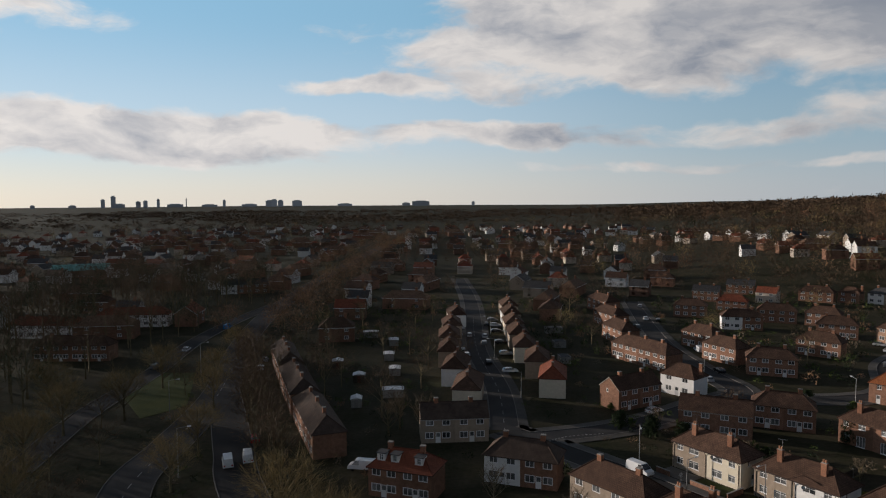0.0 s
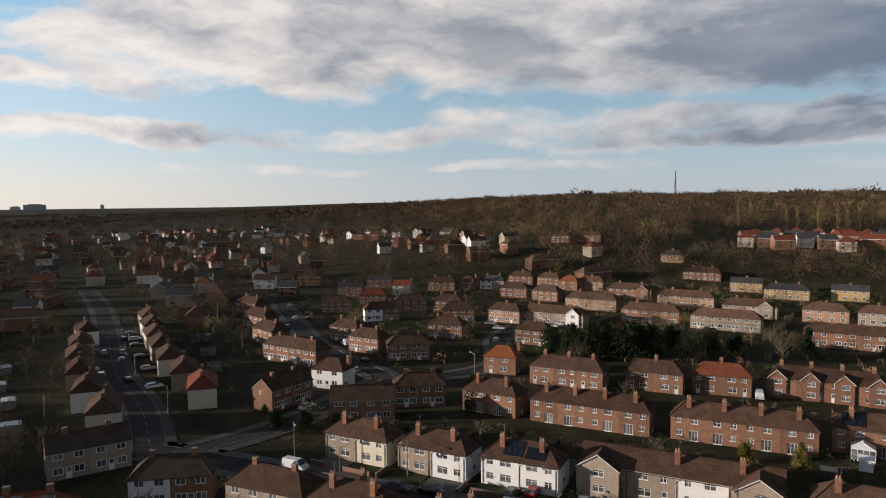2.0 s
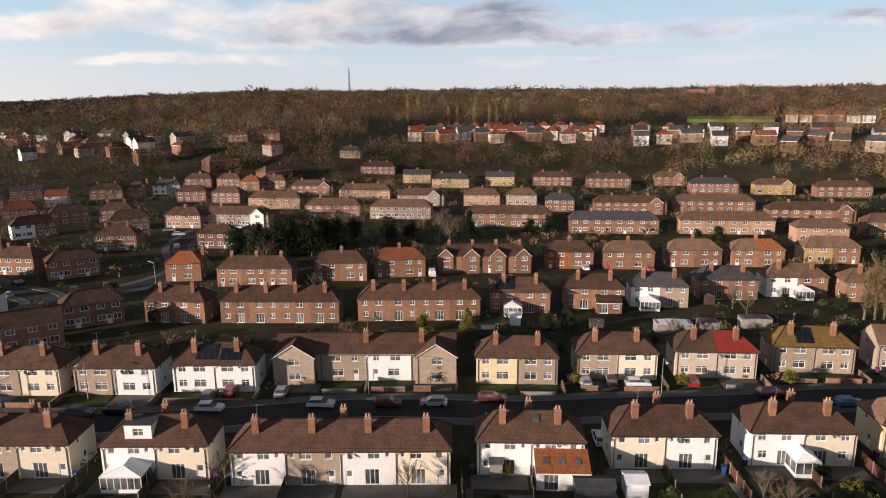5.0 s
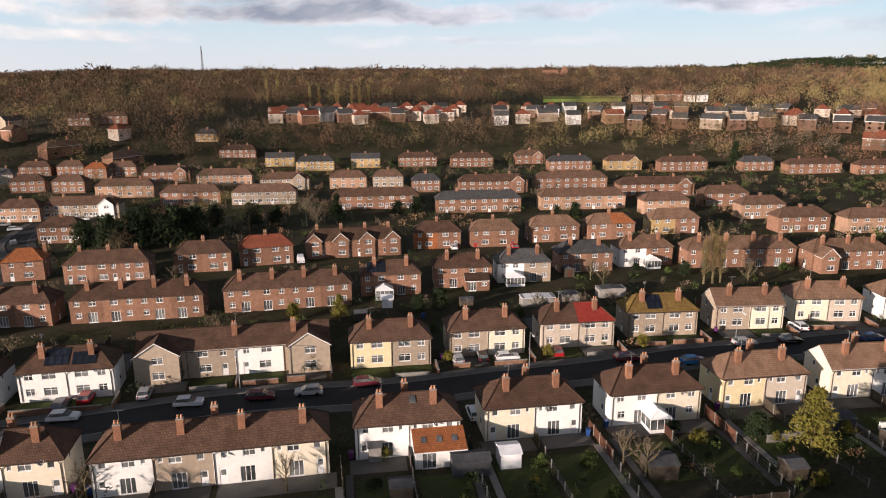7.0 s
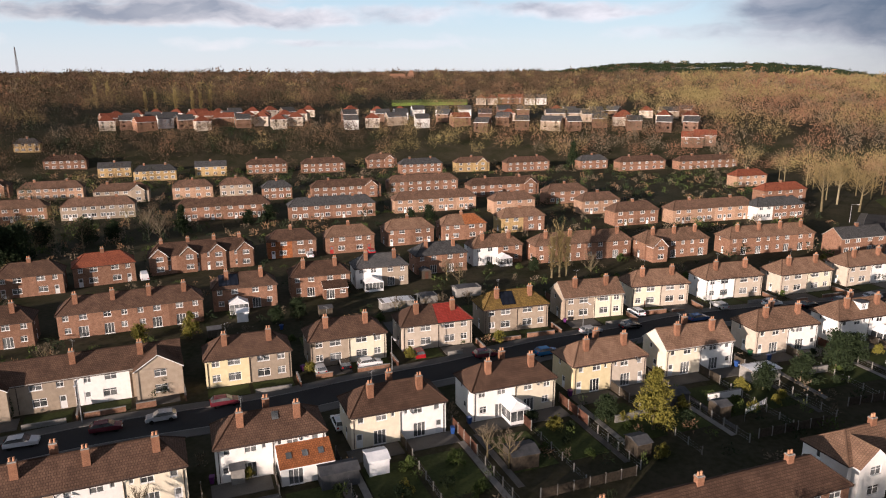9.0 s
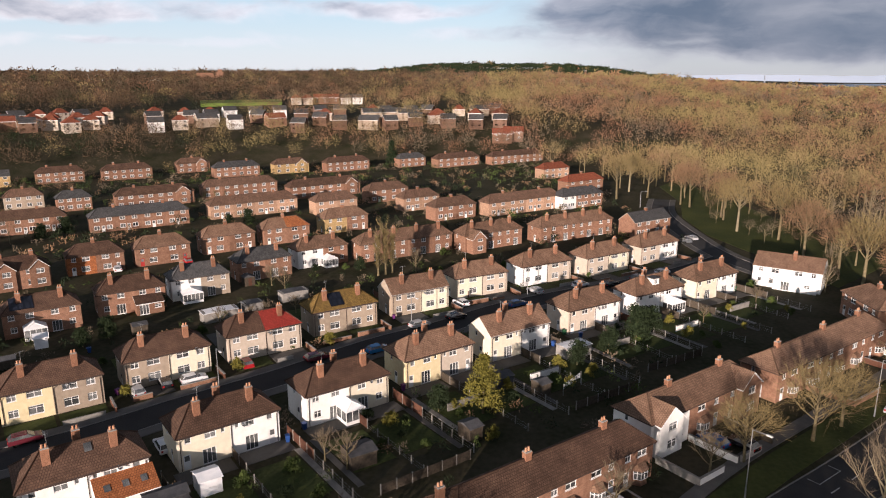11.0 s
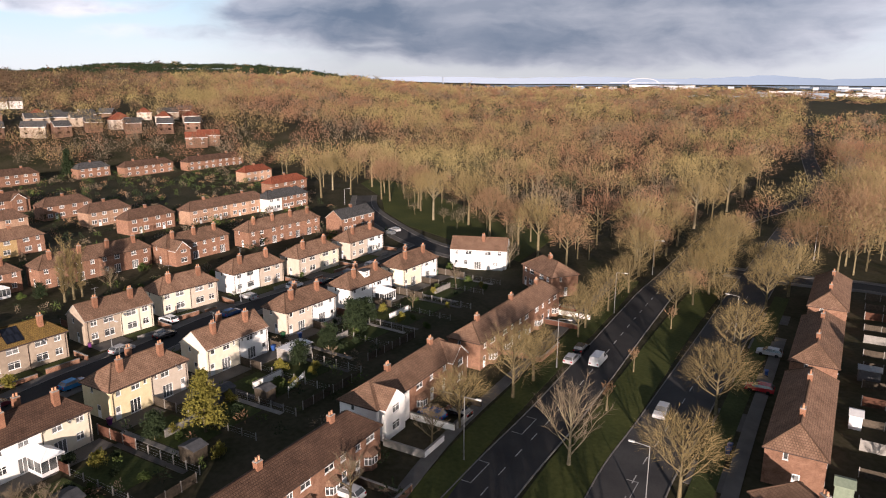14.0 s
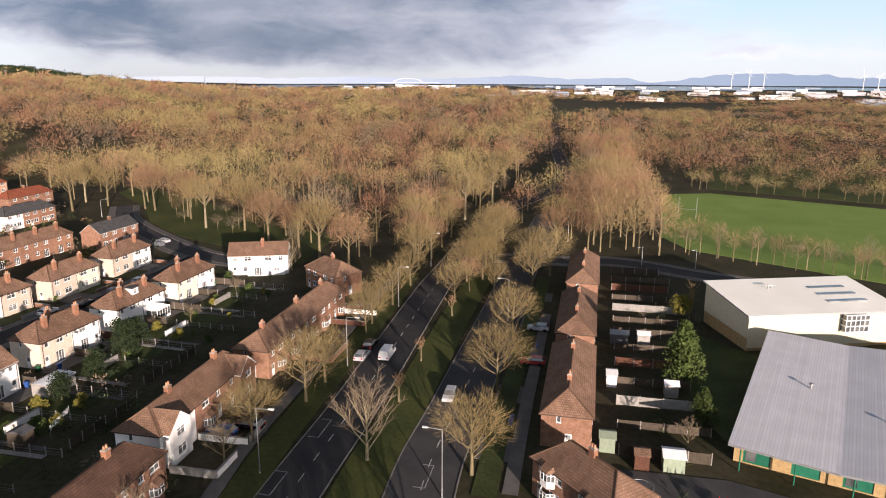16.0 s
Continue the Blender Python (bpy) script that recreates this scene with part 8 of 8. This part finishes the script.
def scatter(name, label, places, blades, length, width, mats, variants=6, trunks=True, category="wood", centre=.60, high=.37, low=-.85):
    """One joined mesh of many trees; places: x, y, height, crown radius, material."""
    crowns = [crown_shape(blades, length, width, low) for _ in range(variants)]
    trunk = trunk_shape()
    tris, idx = [], []
    for x, y, h, r, mi in places:
        z = ground_at(x, y) if math.hypot(x, y) > 330 else 0.0
        t = rng.uniform(0, 6.2832)
        R = np.array([[math.cos(t), -math.sin(t), 0], [math.sin(t), math.cos(t), 0], [0, 0, 1]])
        c, limbs = crowns[rng.integers(variants)]
        tris.append(c @ R.T * [r, r, h * high] + [x, y, z + h * centre])
        idx.append(np.full(len(c), mi))
        if trunks:
            tris.append(limbs @ R.T * [r, r, h * high] + [x, y, z + h * centre])
            idx.append(np.zeros(len(limbs), int))
            tris.append((trunk @ R.T) * [h * 1.0, h * 1.0, h] + [x, y, z])
            idx.append(np.zeros(len(trunk), int))
    co = np.concatenate(tris).reshape(-1, 3).astype(np.float32)
    n = len(co) // 3
    me = bpy.data.meshes.new(name)
    me.vertices.add(len(co))
    me.vertices.foreach_set("co", co.ravel())
    me.loops.add(len(co))
    me.loops.foreach_set("vertex_index", np.arange(len(co), dtype=np.int32))
    me.polygons.add(n)
    me.polygons.foreach_set("loop_start", np.arange(0, len(co), 3, dtype=np.int32))
    me.polygons.foreach_set("material_index", np.concatenate(idx).astype(np.int32))
    me.update(calc_edges=True)
    for mt in mats:
        me.materials.append(mt)
    return tagged(new(name, me), label, category, kind="stuff")


HOMES = np.array(TAKEN)
LANES = np.array(ROADS)


def clear_of(x, y, d_house, d_road):
    return ((HOMES[:, 0] - x) ** 2 + (HOMES[:, 1] - y) ** 2).min() > d_house ** 2 and ((LANES[:, 0] - x) ** 2 + (LANES[:, 1] - y) ** 2).min() > d_road ** 2


def in_wood(x, y):
    """The wood between the end of the streets and the dual carriageway."""
    r, a = math.hypot(x, y), bearing(x, y)
    if r < 160 or a > 143.5 or a < 96:
        return False
    if y > -99:
        return x > 268 and y < -80 + max(0, x - 320) * .38
    return (x - 119) * .868 + (y + 121) * .497 > 8


def kind_at(x, y, n=3):
    """Which sort of twigs grows here, in broad drifts."""
    v = noise.noise((x * .011, y * .011, 3)) + rng.uniform(-.42, .42)
    return 7 if v > .32 else 1 if v > .02 else 2 if v > -.2 else 6 if v > -.48 else 3


def lift(x, y):
    """Drifts of taller and lower trees."""
    return 1.08 + .42 * noise.noise((x * .014, y * .014, 17)) + .2 * noise.noise((x * .04, y * .04, 23))


def grid(step, x0, x1, y0, y1, jitter=.36):
    for x in np.arange(x0, x1, step):
        for y in np.arange(y0, y1, step):
            yield x + rng.uniform(-jitter, jitter) * step, y + rng.uniform(-jitter, jitter) * step


MATS = [BARK, TWIG_OLIVE, TWIG_BROWN, TWIG_GREY, LEAF, TWIG_SHADED, TWIG_RED, TWIG_STRAW]
random.seed(19)
singles, near_wood, mid_wood, far_wood, last_wood, ridge_wood = 0, [], [], [], [], []
for x, y in grid(12.6, 110, 640, -660, -20, .38):
    r, a = math.hypot(x, y), bearing(x, y)
    if not in_wood(x, y) or r > 640 or not clear_of(x, y, 12, 5.6 if r < 330 else 4.8):
        continue
    edge = not in_wood(x - 10 * math.sin(radians(a)), y - 10 * math.cos(radians(a))) or not in_wood(x - 24 * math.sin(radians(a)), y - 24 * math.cos(radians(a)))
    if r < 330 and edge and singles < 85:
        singles += 1
        tree(random.choice(("wood0", "wood1", "wood2", "brown0", "brown1")), x, y, rnd(.8, 1.1))
    elif r < 360:
        near_wood.append((x, y, rng.uniform(10.5, 18) * lift(x, y), rng.uniform(5.4, 7.6), 4 if rng.random() < .03 else kind_at(x, y)))
    elif rng.random() < .95:
        mid_wood.append((x, y, rng.uniform(10.5, 18) * lift(x, y), rng.uniform(5.6, 8.0), 4 if rng.random() < .04 else kind_at(x, y)))
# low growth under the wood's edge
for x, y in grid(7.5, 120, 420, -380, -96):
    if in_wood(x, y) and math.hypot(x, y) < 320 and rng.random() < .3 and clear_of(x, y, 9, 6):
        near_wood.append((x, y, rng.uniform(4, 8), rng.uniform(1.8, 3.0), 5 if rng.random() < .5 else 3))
# a belt of trees below the new estate
for a in np.arange(50, 99, .62):
    for r in (438, 449):
        if rng.random() < .72:
            x, y = (r + rng.uniform(-5, 5)) * math.sin(radians(a)), (r + rng.uniform(-5, 5)) * math.cos(radians(a))
            if clear_of(x, y, 6.5, 6):
                mid_wood.append((x, y, rng.uniform(7.5, 11), rng.uniform(3.4, 4.8), 5 if rng.random() < .5 else 2))
# the slope behind the top row, and trees between the houses of the suburb
for x, y in grid(9.6, -420, 640, 120, 660):
    r, a = math.hypot(x, y), bearing(x, y)
    if not -37 < a < 101 or r > 640 or r < 150:
        continue
    p = .9 * smooth(r, 386, 405) if a > 36 else .12 + .3 * smooth(r, 300, 420) if a > 4 else .16
    if 36 < a and r < 388:
        p = .24 + .08 * (a < 52)
    if 48 < a < 68 and 436 < r < 545:
        p *= .5
    if 70 < a < 98 and r > 432:
        p *= .5
    estate = 48 < a < 98 and 436 < r < 545
    if rng.random() < p and clear_of(x, y, 6.2 if estate else 9.0, 6.5):
        big = rng.uniform(.35, .55) if estate else rng.uniform(.38, .8) if r < 388 and a > 30 else rng.uniform(.6, 1.0) if r < 388 else rng.uniform(.8, 1.08)
        # most trees here take the twigs with painted shade
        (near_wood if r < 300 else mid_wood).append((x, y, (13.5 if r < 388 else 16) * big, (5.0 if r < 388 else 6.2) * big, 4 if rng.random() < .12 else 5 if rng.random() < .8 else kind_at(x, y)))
for x, y in grid(9.6, 300, 640, -90, 120):
    r, a = math.hypot(x, y), bearing(x, y)
    p = (.9 if r > 440 else .75) * smooth(r, 388, 405)
    if 70 < a < 98 and r > 432:
        p *= .5
    if r < 640 and a < 100 and rng.random() < p and clear_of(x, y, 10, 8):
        mid_wood.append((x, y, rng.uniform(11, 16), rng.uniform(4.4, 6.4), kind_at(x, y)))
# beside the carriageway, where it leaves to the left; tall belt beyond x -92 added to cast shade
for x, y in grid(9.0, -190, -30, 70, 420):
    if clear_of(x, y, 9, 7.5) and rng.random() < (.72 if x < -92 else .42):
        near_wood.append((x, y, rng.uniform(14, 20) if x < -92 else rng.uniform(6, 10), rng.uniform(4.6, 6.4) if x < -92 else rng.uniform(3.6, 5.0), 4 if rng.random() < .2 else 5))
for u in np.arange(0, 1.001, .09):
    for v in (-3, 5, 13):
        x, y = 92 + 56 * u + v * .83 + rng.uniform(-2.5, 2.5), -173 - 82 * u + v * .55 + rng.uniform(-2.5, 2.5)
        if clear_of(x, y, 9, 6):
            near_wood.append((x, y, rng.uniform(14.5, 19), rng.uniform(4.6, 6.2), 2 if rng.random() < .65 else 1))
# before the terraces and round the junction
for y in np.arange(116, 236, 5.5):
    for d in (-6.5, -9.5):
        x = -24 - .345 * (y - 125) + d + rng.uniform(-.8, .8)
        if ((LANES[:, 0] - x) ** 2 + (LANES[:, 1] - y) ** 2).min() > 4.3 ** 2 and rng.random() < .95:
            near_wood.append((x, y + rng.uniform(-2, 2), rng.uniform(11, 14), rng.uniform(3.6, 4.8), 5))
# the avenue of bare trees that follows the carriageway to the north
for y in np.arange(236, 900, 8.5):
    for d in (9.5, 17, 25, -9):
        x = -64 - 10 * smooth(y, 200, 300) + 24 * smooth(y, 480, 960) + d + rng.uniform(-2.5, 2.5)
        if clear_of(x, y, 8, 5.5) and rng.random() < .85:
            mid_wood.append((x, y + rng.uniform(-3, 3), rng.uniform(9, 14), rng.uniform(4, 5.6), 2 if rng.random() < .7 else 5))
# round the field and across the carriageway
for x, y in grid(9.5, 96, 260, -420, -172):
    side = (x - 104) * .868 + (y + 150) * .497
    if -4 < side + 14 and (x - 119) * .868 + (y + 121) * .497 < -6 and clear_of(x, y, 10, 5.6) and rng.random() < .85:
        near_wood.append((x, y, rng.uniform(13, 18), rng.uniform(4.8, 6.6), kind_at(x, y)))
for k in range(44):
    near_wood.append((92 - k * 2.9 + rng.uniform(-2, 2), -181 - k * .5 + rng.uniform(-3, 3), rng.uniform(8, 12.5), rng.uniform(2.0, 3.2), 2 if k % 3 else 3))
for k in range(34):
    near_wood.append((140 - k * 5.2 + rng.uniform(-3, 3), -300 - k * .8 + rng.uniform(-6, 6), rng.uniform(7, 11), rng.uniform(3, 4.6), kind_at(k * 30, 50)))
for x, y in grid(12, -260, 420, -1250, -316):
    r, a = math.hypot(x, y), bearing(x, y)
    if 143 < a < 172 and noise.noise((x * .007, y * .007, 9)) > (-.18 if a > 152 else -.6) and clear_of(x, y, 8, 4.8) and not in_wood(x, y):
        k = 1.45 - .45 * smooth(a, 146, 158)
        (mid_wood if r < 520 else far_wood).append((x, y, rng.uniform(9, 13) * k, rng.uniform(5.0, 7.0), 4 if rng.random() < .1 else kind_at(x, y)))
# the hill and the wood's depth
for x, y in grid(11.5, -760, 1320, -960, 1320):
    r, a = math.hypot(x, y), bearing(x, y)
    if not 628 < r < 1300 or not -37 < a < 143.5:
        continue
    if a > 100:
        p = .95 if r < 1050 else .4
    elif a > 8:
        p = .25 + .7 * smooth(a, 8, 40)
        if noise.noise((x * .004, y * .004, 2)) < .2 - .75 * smooth(a, 8, 45):
            p *= .2
        if 72.5 < a < 80.5 and r < 710:
            p = .05
    else:
        p = .30 if noise.noise((x * .006, y * .006, 12)) > -.1 else .08
    if rng.random() < p and clear_of(x, y, 9, 9):
        k = rng.uniform(.8, 1.1) * (.75 if a < 8 else 1) * (1 + .45 * smooth(r, 1000, 1250) * max(0, noise.noise((x * .011, y * .011, 21)) + .2))
        # the hill mostly gets the shade-painted twigs, fading out towards bearing 104
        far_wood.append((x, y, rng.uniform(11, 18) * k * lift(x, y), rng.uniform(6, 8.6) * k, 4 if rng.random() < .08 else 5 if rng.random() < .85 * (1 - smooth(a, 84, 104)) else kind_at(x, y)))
for x, y in grid(21, -1700, 2700, -2500, 2700):
    r, a = math.hypot(x, y), bearing(x, y)
    if not 1290 < r < 2700 or not -37 < a < 172:
        continue
    p = .9 if 14 < a < 100 else .5 if a < 14 else .30
    if 84 < a < 112 and r > 1700:
        p = .95
    if a > 112 and r > 1700:
        p *= .4
    elif 100 < a < 140:
        p = .85
    if noise.noise((x * .002, y * .002, 14)) < (-.35 if a > 14 else -.02):
        p *= .25
    if rng.random() < p * (1 if 84 < a < 112 else 1 - .5 * smooth(r, 1900, 2700)):
        k = (.6 if a < 12 or a > 140 else 1) * (1 + .8 * max(0, noise.noise((x * .01, y * .01, 31)))) * rng.uniform(.75, 1.25)
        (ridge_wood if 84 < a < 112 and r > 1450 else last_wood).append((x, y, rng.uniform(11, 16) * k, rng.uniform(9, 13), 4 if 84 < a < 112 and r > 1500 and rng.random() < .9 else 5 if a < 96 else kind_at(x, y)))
scatter("woodland", "bare olive and brown trees of the near wood", near_wood, 480, .26, .019, MATS)
scatter("woodland", "bare brown trees among the houses and slopes", mid_wood, 195, .26, .039, MATS, trunks=False, centre=.52, high=.45)
scatter("woodland", "bare brown woods over the hill", far_wood, 64, .36, .10, MATS, trunks=False)
scatter("woodland", "dark evergreen wood on the far ridge", ridge_wood, 64, .45, .34, MATS, trunks=False)
scatter("woodland", "dim woods along the horizon", last_wood, 30, .6, .36, MATS, trunks=False)

# hedges and shrubs of the gardens
shrubs = []
for x, y in grid(4.6, -60, 400, -110, 330):
    r, a = math.hypot(x, y), bearing(x, y)
    if r < 385 and a < 112 and (r > 95 or a > 25) and rng.random() < (.62 if r < 190 else .62) and noise.noise((x * .05, y * .05, 1)) > -.4 and clear_of(x, y, 8.6, 5.5) and not (x > 205 and y < -78):
        d = (x - 94.6) * .845 + (y - 53) * .535
        if -20 < d < -9.5 or y < -106:
            continue
        k = 1.0 if r < 190 else 1.45
        shrubs.append((x, y, rng.uniform(.9, 2.9) * k, rng.uniform(.6, 1.7) * k, int(rng.choice([0, 0, 1, 1, 2, 3]))))
for x, y in grid(3.6, 20, 110, -130, -60):
    if (x - 50.7) * .845 + (y + 82.6) * .535 < -9 and (x - 44) * .845 + (y + 100) * .535 > -10 and clear_of(x, y, 7, 5) and rng.random() < .45 and x > 30 and math.hypot(x - 30, y + 110) > 24:
        shrubs.append((x, y, rng.uniform(.8, 2.2), rng.uniform(.5, 1.2), int(rng.choice([0, 1, 2]))))
scatter("garden_shrubs", "dark evergreen and bare shrubs in the gardens", shrubs, 48, .36, .19, [LEAF, LEAF_GREEN, TWIG_GREY, TWIG_BROWN], trunks=False, category="shrubs", centre=.42, high=.52, low=-.6)
